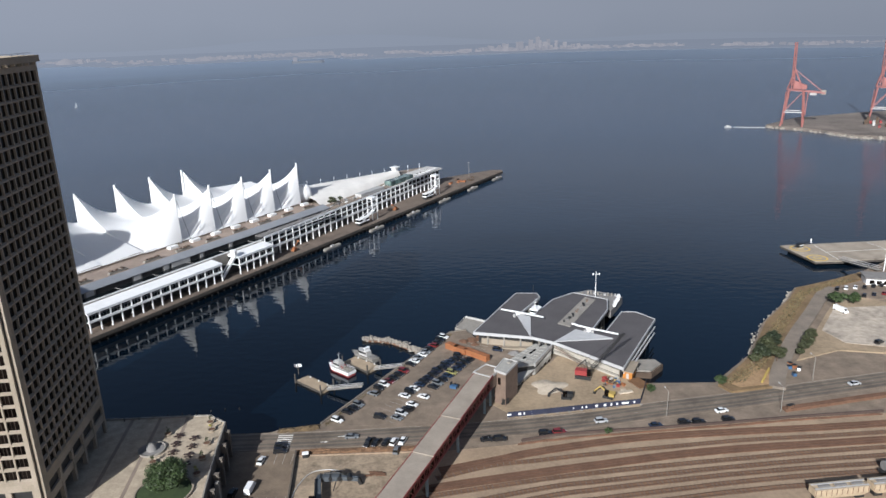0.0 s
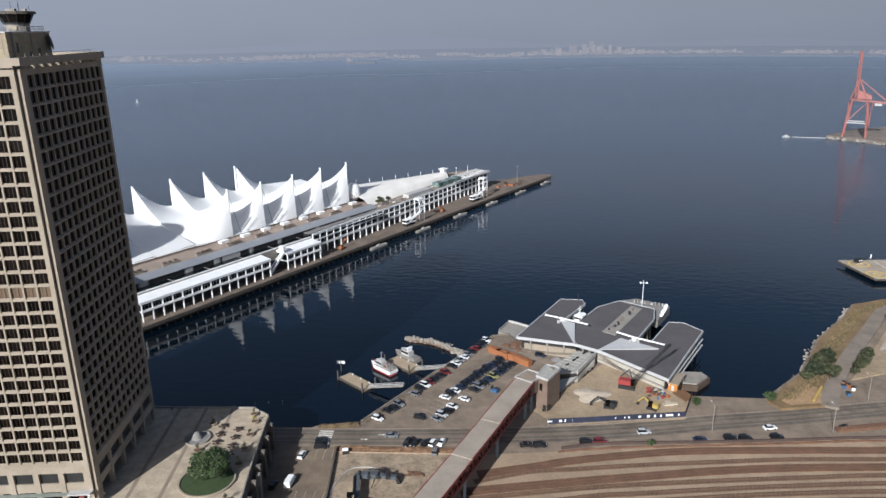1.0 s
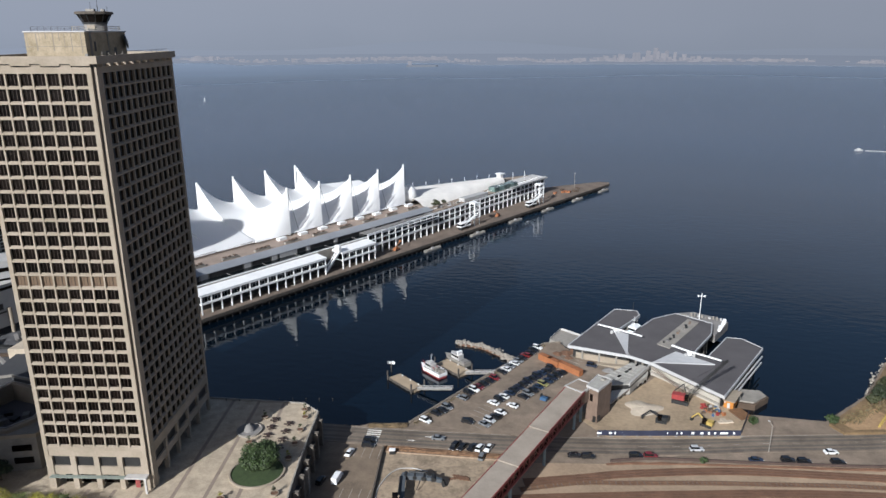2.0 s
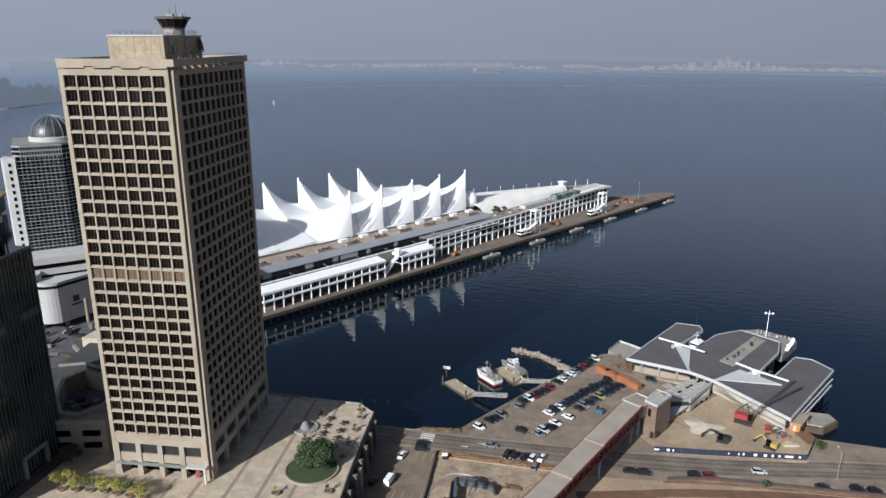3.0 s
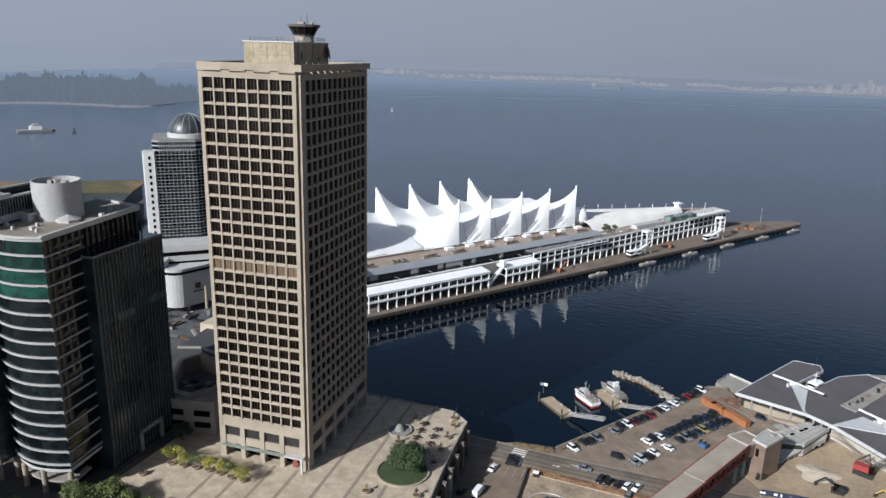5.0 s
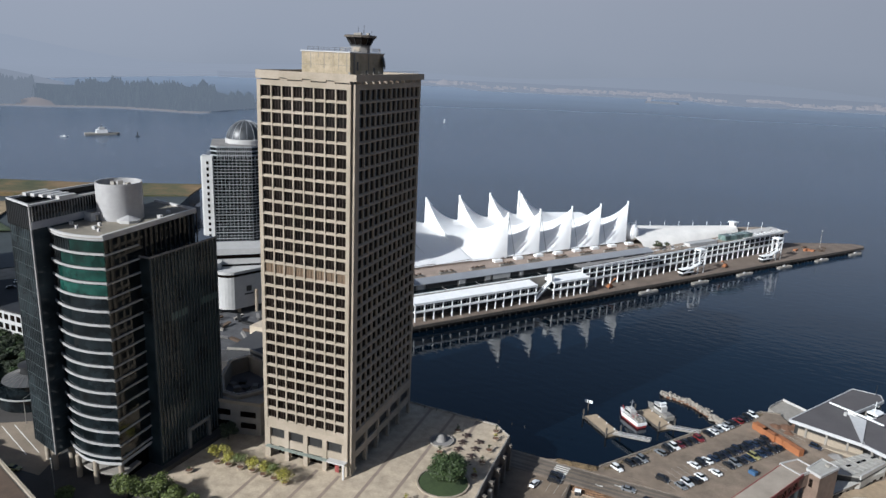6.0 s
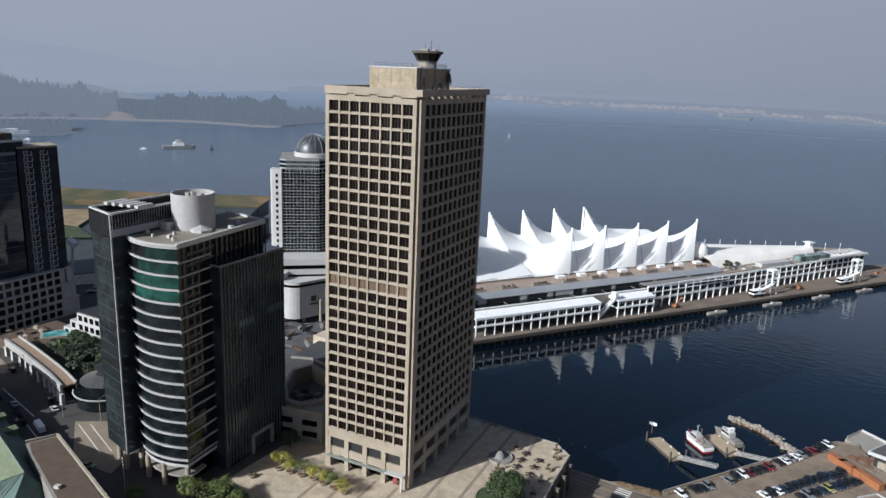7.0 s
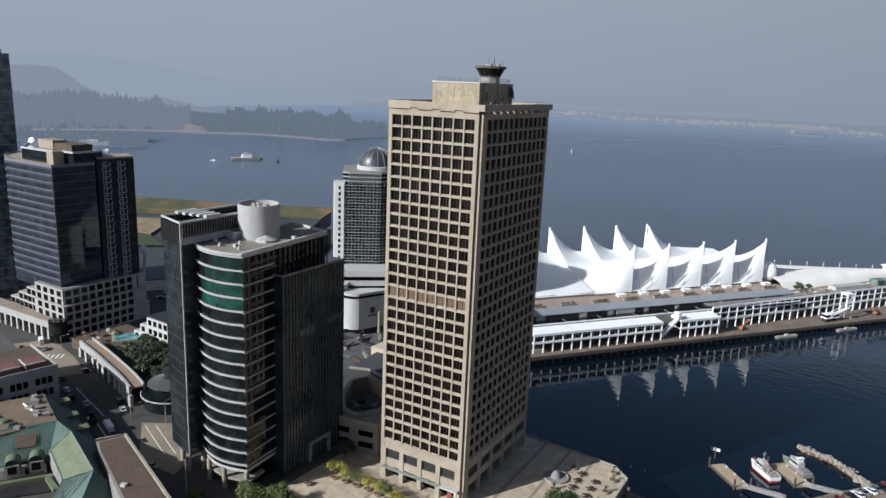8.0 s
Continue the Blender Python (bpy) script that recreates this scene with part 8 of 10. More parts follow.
part("attic_edge", strip([(0.2, 23), (0.2, 9.8), (-8.2, 9.8), (-8.2, 5.8), (-34, 5.8), (-60, 25.8)], 0.5, 82.6, 83.5), WHITE_BAND, bt)
part("attic_pier", Mesh().box(-11.5, -6.5, 4.6, 9.7, 77.5, 83.2), CONCRETE, bt, "beige stair pier")
part("roof_house", Mesh().box(-30, -4, 12, 22, 83, 86.0), BRICK_RED, bt, "brown roof house")
part("roof_house_cap", Mesh().box(-30, -18, 11.6, 18, 83.0, 87.0), CONCRETE, bt, "beige roof house cap")
part("dish", Mesh().lathe([(0.01, 0.4), (1.0, 0.25), (1.6, 0.0)], 14), WHITE_PAINT, bt, "white dish", False, pose(-44, 16, 85.0, 60, 0, 30))
for k in range(14):
    part("attic_fin", Mesh().box(-34 - k * 1.9 - 0.15, -34 - k * 1.9 + 0.15, 5.5 + k * 1.45, 6.0 + k * 1.45, 77.5, 83), WHITE_BAND, bt)
bay_poly = [(0.6, 20.6), (4.4, 37), (-8, 42), (-12, 23)]
part("north_slab", Mesh().prism(bay_poly, 0, 79.5), glassy("north_glass", (0.014, 0.018, 0.025), 0.3, spec=0.22), bt, "narrow glass slab with pale window stacks brightened for white reflections")
# frames brightened to imitate white reflections in the glass
pale = surface("pale_frame", (0.34, 0.36, 0.39), 0.4, vary=0.15, bump=0)
for col, (x, y) in enumerate(((1.72, 24.6), (3.25, 31.2))):
    for k in range(28):
        fr = Mesh()
        z = 6 + k * 2.6
        w = 1.9 - 0.25 * (k % 2)
        fr.box(-w, w, -0.1, 0.1, z, z + 0.3).box(-w, -w + 0.3, -0.1, 0.1, z + 0.3, z + 1.9).box(w - 0.3, w, -0.1, 0.1, z + 0.3, z + 1.9).box(-0.5, -0.2, -0.1, 0.1, z + 0.3, z + 1.9)
        fr.box(-w, 0.4, -0.1, 0.1, z + 1.9, z + 2.1)
        part("window_frame", fr, pale, bt, m=pose(x, y, 0, 0, 0, 76.9))
part("slab_roof", Mesh().prism(bay_poly, 79.5, 80.3), CONCRETE, bt)
wp = thing("white_podium", BT, "white stepped podium with square windows", "podium building")
PRECAST = surface("precast_white", (0.33, 0.32, 0.305), 0.7, scale=0.3, vary=0.14)
win_s = Mesh().box(-1.55, 1.55, -0.1, 0.1, 0, 2.5).data("window")
win_e = Mesh().box(-0.1, 0.1, -1.3, 1.3, 0, 2.5).data("window")
podium_win = Mesh().box(-1.1, 1.1, -0.1, 0.1, 0, 2.3).data("window")
# south front stepping down westward, east front in three tiers
tiers = ((4.0, -2.2, 15.5, 22.6, 2), (5.6, -3.0, 8.0, 15.5, 2), (6.4, -4.0, 0.0, 8.0, 2))
for east, south, h0, h1, rows in tiers:
    part("block", Mesh().box(-18, east, south, 33 + east, h0, h1), PRECAST, wp, "white precast block")
    part("cornice", Mesh().box(-18, east + 0.25, south - 0.25, 33.2 + east, h1 - 0.35, h1 + 0.12), PRECAST, wp)
    for r in range(rows):
        z = h1 - 3.3 - r * 3.65
        pieces("window", win_e, WINDOW_DARK, wp, [shift(east + 0.03, south + 2.6 + 3.85 * k, z) for k in range(9)])
        pieces("window", win_s, WINDOW_DARK, wp, [shift(east - 2.8 - 5.4 * k, south - 0.03, z) for k in range(4)])
for k, h1 in enumerate((18.9, 15.2, 11.6)):
    x1 = -18 - 8 * k
    part("step_block", Mesh().box(x1 - 8, x1, -2.0 + 0.3 * k, 28, 0, h1), PRECAST, wp, "lower white precast block")
    for r in range(int((h1 - 2) / 3.65)):
        pieces("window", win_s, WINDOW_DARK, wp, [shift(x1 - 2.1 - 3.9 * q, -2.03 + 0.3 * k, h1 - 3.3 - 3.65 * r) for q in range(2)])
part("setback_roof", Mesh().box(-18, 3.6, -1.8, 36.6, 22.6, 22.9), ROOF_GREY, wp)
for k, h in enumerate((22.6, 15.5, 8.0)):
    part("corner_turret", Mesh().lathe([(1.4, 0), (1.4, h), (1.7, h), (1.7, h + 0.5), (0.01, h + 0.6)], 14, 4.2 + 0.9 * k, 37.2 + 0.6 * k), PRECAST, wp)
arcade_poly = [(-66, -10.0), (-28, -8.6), (-10, -8.2), (0, -7.4), (1, -4.1), (-66, -2.4)]
part("arcade", Mesh().prism(arcade_poly, 5.5, 8.6), PRECAST, wp)
part("arcade_roof", Mesh().prism([(x * 0.98, y * 0.97) for x, y in arcade_poly], 8.6, 8.9), GRAVEL_ROOF, wp)
part("arcade_glass", strip([(-66, -6.5), (-10, -5.6), (0, -5.2)], 0.4, 0, 5.5), WINDOW_DARK, wp)
for k in range(14):
    x = -64 + k * 4.8
    y = -9.9 + 2.4 * (k / 13)
    part("arcade_column", Mesh().box(x, x + 1.5, y, y + 1.2, 0, 5.6), PRECAST, wp)
part("corner_rotunda", Mesh().lathe([(3.6, 0), (3.6, 9.0), (4.2, 9.2), (4.2, 10.0), (0.01, 10.4)], 20, 5.0, -5.5), CURTAIN_GLASS, wp)
lt = thing("slab_tower", pose(-400, 139, HIGH, 0, 0, 5), "grey glass tower seen at the edge", "office tower")
part("glass", Mesh().box(-30, 0, 0, 27, 0, 125.5), glassy("grey_glass", (0.11, 0.13, 0.135), 0.15, spec=0.6), lt, "grey reflecting glass")
for k in range(22):
    part("floor_line", Mesh().box(-30.1, 0.1, -0.1, 27.1, 4 + k * 5.4, 4.3 + k * 5.4), surface("slab_line_grey", (0.25, 0.29, 0.31), 0.5, vary=0.1, bump=0) if k == 0 else bpy.data.materials["slab_line_grey"], lt)
part("roof_mast", Mesh().tube((-14, 16, 125.5), (-14, 16, 138), 0.4, 0.2, 6).box(-20, -3, 8, 25, 125.5, 127.5), WHITE_BAND, lt)

# ---- crescent arcade, garden, pool and rotunda ----
ar = thing("crescent_arcade", Matrix.Identity(4), "curved white street arcade with a brown roof walk", "arcade")
outer = smooth_line([(-291, 137.6), (-276.3, 135.5), (-264.5, 133.4), (-250.8, 130.9), (-241.2, 128.8), (-232.9, 126.6)], 4)
part("entablature", strip(outer, 0.9, 20.0, 23.0), PRECAST, ar)
inner_l = [(x + 1.2, y + 4.8) for x, y in outer]
part("roof_walk", strip([(x + 0.6, y + 2.4) for x, y in outer], 4.6, 21.8, 22.3), surface("brown_walk", (0.24, 0.17, 0.12), 0.9, scale=0.5, vary=0.2), ar)
part("inner_parapet", strip(inner_l, 0.5, 19.5, 23.2), PRECAST, ar)
part("shop_front", strip([(x + 1.0, y + 4.2) for x, y in outer], 0.5, HIGH, 21.8), WINDOW_DARK, ar)
for k in range(0, len(outer), 2):
    x, y = outer[k]
    part("pier", Mesh().box(x - 0.8, x + 0.8, y - 0.6, y + 0.6, HIGH, 19.6), WHITE_BAND, ar)
structure("garden", Mesh().prism([(-292, 143), (-262, 140), (-238, 134), (-225, 150), (-240, 172), (-292, 172)], HIGH, 19.8), surface("garden_green", (0.018, 0.027, 0.011), 0.95, scale=0.4, vary=0.5), "dark planted hotel garden", "garden")
rnd = random.Random(14)
for k in range(46):
    gx = -276 + rnd.uniform(0, 48)
    tree(pose(gx, 137.5 + 0.16 * (-228 - gx) + rnd.uniform(0, 17), 19.8), rnd.uniform(2.6, 5.0), rnd.uniform(2.4, 3.8), LEAF_DARK if k % 3 else LEAF_MID, "dark leafy garden tree", 140 + k, 700, 0.42, "garden trees")
pool = thing("swimming_pool", pose(-284.5, 157.0, 21.0, 0, 0, 60), "turquoise outdoor swimming pool with pale rim", "pool")
part("rim", Mesh().box(-8, 8, -4.5, 4.5, -1.3, 0.2), CONCRETE, pool)
part("water", Mesh().box(-7, 7, -3.5, 3.5, 0.2, 0.23), POOL, pool)
for k in range(9):
    t = thing("sunshade", pose(-296 + rnd.uniform(-6, 5), 146 + rnd.uniform(-3, 9), 20.0), "small brown sunshade on the pool terrace", "sunshade", "sunshades by the pool")
    part("pole", Mesh().tube((0, 0, 0), (0, 0, 2.2), 0.06, n=5), WHITE_PAINT, t)
    part("canopy", Mesh().lathe([(1.5, 1.9), (0.05, 2.6)], 8), BRICK_RED if k % 2 else CONCRETE, t)
structure("pool_terrace", Mesh().prism([(-304, 140), (-290, 141), (-280, 150), (-284, 166), (-304, 166)], HIGH, 19.9), BRICK_RED, "brown pool terrace", "terrace")
tb = thing("terraced_block", pose(-262, 160.8, 19.0, 0, 0, 3), "white terraced hotel block with square windows", "hotel wing")
for k, (x0, h) in enumerate(((-25, 4.0), (-20, 8.0), (-15, 12.0))):
    part("block", Mesh().box(x0, x0 + (5 if k < 2 else 25), 0, 20, 0, h), HOTEL_WHITE, tb)
    for r in range(k + 1):
        pieces("window", podium_win, WINDOW_DARK, tb, [shift(x0 + 2.2 + 3.6 * q, -0.03, 0.9 + 4.0 * r) for q in range(1 if k < 2 else 6)])
part("roof", Mesh().box(-15, 10, 0.6, 20, 12, 12.6), STEEL_DARK, tb)
ro = thing("rotunda", pose(-224, 138.5, HIGH), "round glass rotunda with a stepped metal roof", "rotunda")
part("base", Mesh().lathe([(10.5, 0), (10.5, 4.0), (11.4, 4.2), (11.4, 4.8), (8.0, 5.4)], 36), CURTAIN_GLASS, ro)
part("rim", Mesh().lathe([(11.45, 4.5), (11.6, 4.9), (11.2, 5.0)], 36), WHITE_BAND, ro)
part("clerestory", Mesh().lathe([(8.0, 5.2), (8.0, 8.4)], 30), CURTAIN_GLASS, ro)
part("roof", Mesh().lathe([(9.0, 8.4), (3.4, 10.4)], 36), surface("rotunda_roof", (0.10, 0.10, 0.10), 0.5, 0.4, vary=0.2), ro, "ribbed grey metal roof")
for k in range(24):
    a = 2 * math.pi * k / 24
    part("roof_rib", Mesh().bar((9.0 * math.cos(a), 9.0 * math.sin(a), 8.48), (3.4 * math.cos(a), 3.4 * math.sin(a), 10.48), 0.12), ROOF_GREY, ro)
part("lantern", Mesh().lathe([(3.2, 10.3), (3.2, 12.6), (3.8, 12.7), (3.8, 13.2), (0.01, 13.8)], 24), STEEL_DARK, ro)

# ---- streets ----
st = structure("street", Mesh().prism([(-330, 118), (-320, 137), (-290, 133), (-262, 128), (-236, 122), (-214, 122), (-190, 116), (-184, 108), (-205, 104), (-235, 106), (-262, 112)], HIGH - 0.3, HIGH + 0.02), STREET, "dark city street with markings", "street")
# paler than the street around: pools of sunlight painted on dusty asphalt
side_mat = surface("sunlit_dusty_street", (0.23, 0.185, 0.135), 0.9, scale=0.1, vary=0.25, fine=1.5)
part("crossing_area", Mesh().prism([(-330, 117), (-320, 139), (-296, 136), (-274, 131), (-278, 119), (-300, 112)], HIGH, HIGH + 0.035), side_mat, st, "dusty crossing with sunlight painted into its colour")
part("crossing_area", Mesh().prism([(-218, 122), (-208, 130), (-186, 122), (-180, 110), (-196, 108)], HIGH, HIGH + 0.035), side_mat, st, "dusty crossing with sunlight painted into its colour")
for k in range(7):
    part("crossing_stripe", Mesh().box(-0.35, 0.35, -2.2, 2.2, 0, 0.02, pose(-305 + k * 1.3, 124 + k * 1.4, HIGH + 0.036, 0, 0, 45)), ROAD_PAINT, st)
for a, b2 in (((-215, 121.5), (-193, 115)), ((-212.5, 124), (-191, 117.6)), ((-207, 127.5), (-188, 121)), ((-232, 112.5), (-214, 108)), ((-262, 121), (-232, 116))):
    part("lane_line", strip([a, b2], 0.28, HIGH + 0.03, HIGH + 0.045), ROAD_PAINT, st)
SZ = HIGH + 0.05
for x, y, h, c, s in ((-254.5, 115.5, 165, "k", True), (-245.5, 116.5, 165, "s", False), (-240.5, 114.0, 165, "k", False), (-236.0, 113.0, 165, "k", True), (-230.5, 111.2, 165, "k", True),
                      (-231.2, 122.6, 165, "s", False), (-238.5, 125.2, 165, "k", True), (-274.5, 130.8, 170, "k", True), (-273.5, 121.0, 165, "k", False), (-262.0, 117.5, 165, "w", False),
                      (-314.0, 127.5, 160, "k", True), (-318.0, 125.0, 160, "k", False), (-309.5, 131, 150, "g", False), (-188.6, 108.2, 20, "y", False)):
    car(x, y, h, c, s, SZ, "cars in the street", "in the city street")
van(pose(-319.5, 134.0, SZ, 0, 0, 160), WHITE_PAINT, "white van at the crossing", 6.0)
van(pose(-222.5, 112.5, SZ, 0, 0, 165), WHITE_PAINT, "white shuttle bus in the street", 8.0)
for x, y, h in ((-297.5, 132.6, 70), (-223.8, 121.3, 165), (-210.3, 126.5, 100), (-258.5, 113.0, 75), (-168.0, 106.5, 150), (-266, 131.5, -90)):
    street_lamp(x, y, HIGH, 9.0, h, 3.0)

# ---- old station with copper roofs, flat-roofed wing and white shop building ----
sta = thing("railway_station", shift(0, 0, -6.8) @ Matrix.Scale(1.05, 4), "old station with green copper roofs and dormers", "station")
part("body", Mesh().prism([(-240, 100), (-196, 95), (-164.5, 86), (-168, 72), (-175.4, 73.6), (-180, 77.4), (-189, 78.6), (-195, 68.6), (-202, 57), (-236, 60), (-238, 80)], HIGH, 25.6), STONE, sta)
flat = [(-227, 94.5), (-205.5, 88.6), (-209, 74), (-215, 50), (-236, 55), (-232, 80)]
part("flat_roof", Mesh().prism(flat, 26, 33.0), surface("station_gravel", (0.15, 0.108, 0.075), 0.95, scale=0.2, vary=0.25), sta, "flat brown gravel roof")


def sheet(pts, thick=0.35):
    m = Mesh()
    n = len(pts)
    return m.add([(x, y, z) for x, y, z in pts] + [(x, y, z - thick) for x, y, z in pts], [tuple(range(n)), tuple(range(n, 2 * n))[::-1]] + [(i, n + i, n + (i + 1) % n, (i + 1) % n) for i in range(n)])


north_a = [(-240, 100.6, 26.6), (-227, 94.5, 33.2), (-205.5, 88.6, 33.2), (-190.9, 85.6, 36), (-196, 95.2, 26.6), (-224, 101.0, 26.6)]
part("north_slope", sheet(north_a), COPPER, sta, "blue-green copper slope")
part("north_slope", sheet([(-196, 95.2, 26.6), (-190.9, 85.6, 36), (-168.2, 80.2, 35), (-164.6, 86.4, 26.6)]), COPPER, sta, "blue-green copper slope")
part("hip", sheet([(-168.2, 80.2, 35), (-178.6, 76.9, 29.5), (-174.5, 71.0, 26), (-160.0, 68.0, 24.5), (-164.6, 86.4, 26.6)]), COPPER, sta, "striped copper hip")
part("south_facet", sheet([(-190.9, 85.6, 36), (-192.0, 80.2, 31.8), (-178.6, 76.9, 29.5), (-168.2, 80.2, 35)]), COPPER_LIGHT, sta, "pale green copper facet with sunlight put into its tone")
part("west_slope", sheet([(-205.5, 88.6, 33.2), (-213, 72, 33.2), (-199.3, 70.0, 28.5), (-193.1, 79.9, 28.5)]), COPPER, sta, "striped green copper slope")
part("west_gore", sheet([(-205.5, 88.6, 33.2), (-193.1, 79.9, 28.5), (-192.0, 80.2, 31.8), (-190.9, 85.6, 36)]), COPPER, sta, "green copper gore")
part("west_lower", sheet([(-192.0, 80.2, 31.8), (-193.1, 79.9, 28.5), (-188.7, 79.2, 26.4), (-179.5, 77.2, 26.4), (-178.6, 76.9, 29.5)]), STONE, sta)
COPPER_SEAM = surface("copper_seam", (0.15, 0.19, 0.16), 0.75, scale=0.3, vary=0.2, bump=0)
for k in range(22):
    s = (k + 0.5) / 22
    a = Vector((-205.5, 88.6, 33.5)).lerp(Vector((-213, 72, 33.5)), s)
    b2 = Vector((-193.1, 79.9, 29.0)).lerp(Vector((-199.3, 70.0, 28.85)), s)
    part("seam", Mesh().bar(a, b2, 0.09, 0.12), COPPER_SEAM, sta)
for k in range(7):
    s = (k + 0.5) / 7
    a = Vector((-205.5, 88.6, 33.35)).lerp(Vector((-190.9, 85.6, 36.15)), s)
    b2 = Vector((-193.1, 79.9, 28.65)).lerp(Vector((-192.0, 80.2, 31.95)), s)
    part("seam", Mesh().bar(a, b2, 0.09, 0.12), COPPER_SEAM, sta)
for k in range(16):
    s = (k + 0.5) / 16
    a = Vector((-178.0, 76.2, 29.2)).lerp(Vector((-174.5, 71.0, 26.15)), min(1, s * 2.2)).lerp(Vector((-162.0, 76.0, 25.5)), max(0, (s - 0.45) / 0.55))
    b2 = Vector((-178.6, 76.9, 29.65)).lerp(Vector((-168.2, 80.2, 35.15)), min(1, s * 1.6)).lerp(Vector((-164.6, 86.4, 26.75)), max(0, (s - 0.62) / 0.38))
    part("seam", Mesh().bar(a, b2, 0.1, 0.18), COPPER_SEAM, sta)
part("ridge_cap", Mesh().tube((-190.9, 85.6, 36.1), (-168.2, 80.2, 35.1), 0.2, n=6).tube((-190.9, 85.6, 36.1), (-192.0, 80.2, 31.9), 0.2, n=6).tube((-192.0, 80.2, 31.9), (-178.6, 76.9, 29.6), 0.2, n=6), COPPER_SEAM, sta)
for (x, y) in ((-195.3, 71.6), (-193.0, 76.8)):
    d = part("dormer", Mesh().box(-1.7, 1.7, -1.2, 3.0, -1.5, 1.6), STONE, sta, "round-topped dormer", m=pose(x, y, 28.4, 0, 0, 62))
    part("dormer_roof", Mesh().lathe([(1.9, 0), (1.9, 4.0)], 14, 0, 0, 0, math.pi), COPPER_LIGHT, d, m=Matrix.Translation((0, 3.0, 1.5)) @ pose(0, 0, 0, 90, 0, 0))
    part("dormer_window", Mesh().box(-1.1, 1.1, -1.28, -1.15, -0.8, 1.4), WINDOW_DARK, d)
for (x, y) in ((-224.5, 100.0), (-213.0, 97.0), (-202.5, 95.0)):
    part("small_dormer", Mesh().prism([(-1.6, -2.2), (1.6, -2.2), (1.6, 2.0), (-1.6, 2.0)], 0, 1.5), COPPER_LIGHT, sta, "small copper dormer", m=pose(x, y - 1.2, 28.6, 0, 0, 168))
ha, hb, hc, hd = Vector((-205.5, 88.6, 33.2)), Vector((-213, 72, 33.2)), Vector((-199.3, 70.0, 28.5)), Vector((-193.1, 79.9, 28.5))
part("roof_hatch", sheet([tuple(ha.lerp(hd, v).lerp(hb.lerp(hc, v), u) + Vector((0, 0, 0.5))) for u, v in ((0.28, 0.3), (0.28, 0.62), (0.62, 0.62), (0.62, 0.3))], 0.3), BRICK_RED, sta, "dark roof hatch")
part("gutter", strip([(-199, 60.0), (-193.8, 68.2), (-189.0, 77.4), (-180.5, 76.0)], 1.5, 25.6, 26.6), COPPER_LIGHT, sta, "pale green copper gutter")
part("dormer_wall", strip([(-201.5, 62.0), (-196.2, 69.6), (-191.4, 78.6)], 0.8, 26.0, 28.8), STONE, sta)
for k in range(6):
    s = (k + 0.5) / 6
    part("wall_window", Mesh().box(-0.65, 0.65, -0.1, 0.1, 26.6, 28.4), WINDOW_DARK, sta, m=pose(-200.6 + 9.8 * s, 62.0 + 16.6 * s, 0, 0, 0, 60))
part("court_roof", Mesh().prism([(-198, 56), (-193.5, 68), (-188.5, 77), (-180.6, 75.6), (-175.6, 71.8), (-169, 66), (-178, 48)], HIGH, 20.0), STEEL_DARK, sta, "dark ribbed court roof")
for k in range(14):
    s = k / 13
    part("court_rib", Mesh().bar((-197 + 16.5 * s, 58.5 + 16 * s, 20.1), (-187 + 13.5 * s, 50 + 15 * s, 20.1), 0.3, 0.3), ROOF_GREY, sta)
for k in range(9):
    rnd = random.Random(k + 300)
    part("roof_vent", Mesh().box(-1.0, 1.0, -0.7, 0.7, 0, rnd.uniform(0.6, 1.2)), CONCRETE_GREY if k % 2 else ROOF_GREY, sta, m=pose(-226 + 2.1 * k, 91.5 - 1.6 * k * rnd.random(), 33.0, 0, 0, rnd.uniform(0, 90)))
for k in range(4):
    part("skylight_dome", Mesh().lathe([(1.5, 0), (1.2, 0.7), (0.01, 0.9)], 14), COPPER_LIGHT if k % 2 else GREEN_GLASS, sta, m=shift(-211.5 - 4.6 * k, 79 - 0.8 * k, 33.0))
part("roof_duct", Mesh().bar((-224, 87, 33.3), (-213, 86.5, 33.3), 0.5, 0.4), WHITE_PAINT, sta)
wing = thing("flat_wing", shift(0, 0, 6.12) @ Matrix.Scale(0.955, 4), "flat brown roofed wing with a pale parapet", "building wing")
wing_poly = [(-203, 98.2), (-199.6, 106.2), (-157, 95.0), (-140, 78), (-158, 70), (-164, 85.6), (-196, 95.6)]
part("body", Mesh().prism(wing_poly, 9.0, 23.4), STONE, wing)
part("roof", Mesh().prism([(-201.5, 98.6), (-199, 105), (-157.4, 94.0), (-141.5, 78), (-158, 71), (-163.6, 86.4), (-196, 96.2)], 23.4, 23.6), BRICK_RED, wing, "brown gravel roof")
part("parapet", strip([(-203, 98.2), (-199.6, 106), (-157, 94.8), (-140, 78)], 0.7, 22.8, 24.1), CONCRETE, wing)
part("roof_unit", Mesh().box(-0.8, 0.8, -0.6, 0.6, 0, 0.8), WHITE_BAND, wing, m=pose(-173, 90.5, 23.6, 0, 0, 20))
sb = thing("shop_building", pose(-246, 107.5, HIGH, 0, 0, 84), "white low building with a brown roof terrace", "building")
part("body", Mesh().box(-50, 0, -0.5, 26, 0, 17.5), PRECAST, sb)
part("roof", Mesh().box(-50, -0.5, 0.2, 25.5, 17.5, 17.9), BRICK_RED, sb)
part("parapet", Mesh().box(-50, 0.1, -0.6, -0.25, 17.5, 18.7).box(-0.25, 0.1, -0.25, 26, 17.5, 18.7), PRECAST, sb)
part("cornice", Mesh().box(-50, 0.35, -0.85, -0.6, 16.6, 17.1).box(0.1, 0.35, -0.6, 26, 16.6, 17.1), PRECAST, sb)
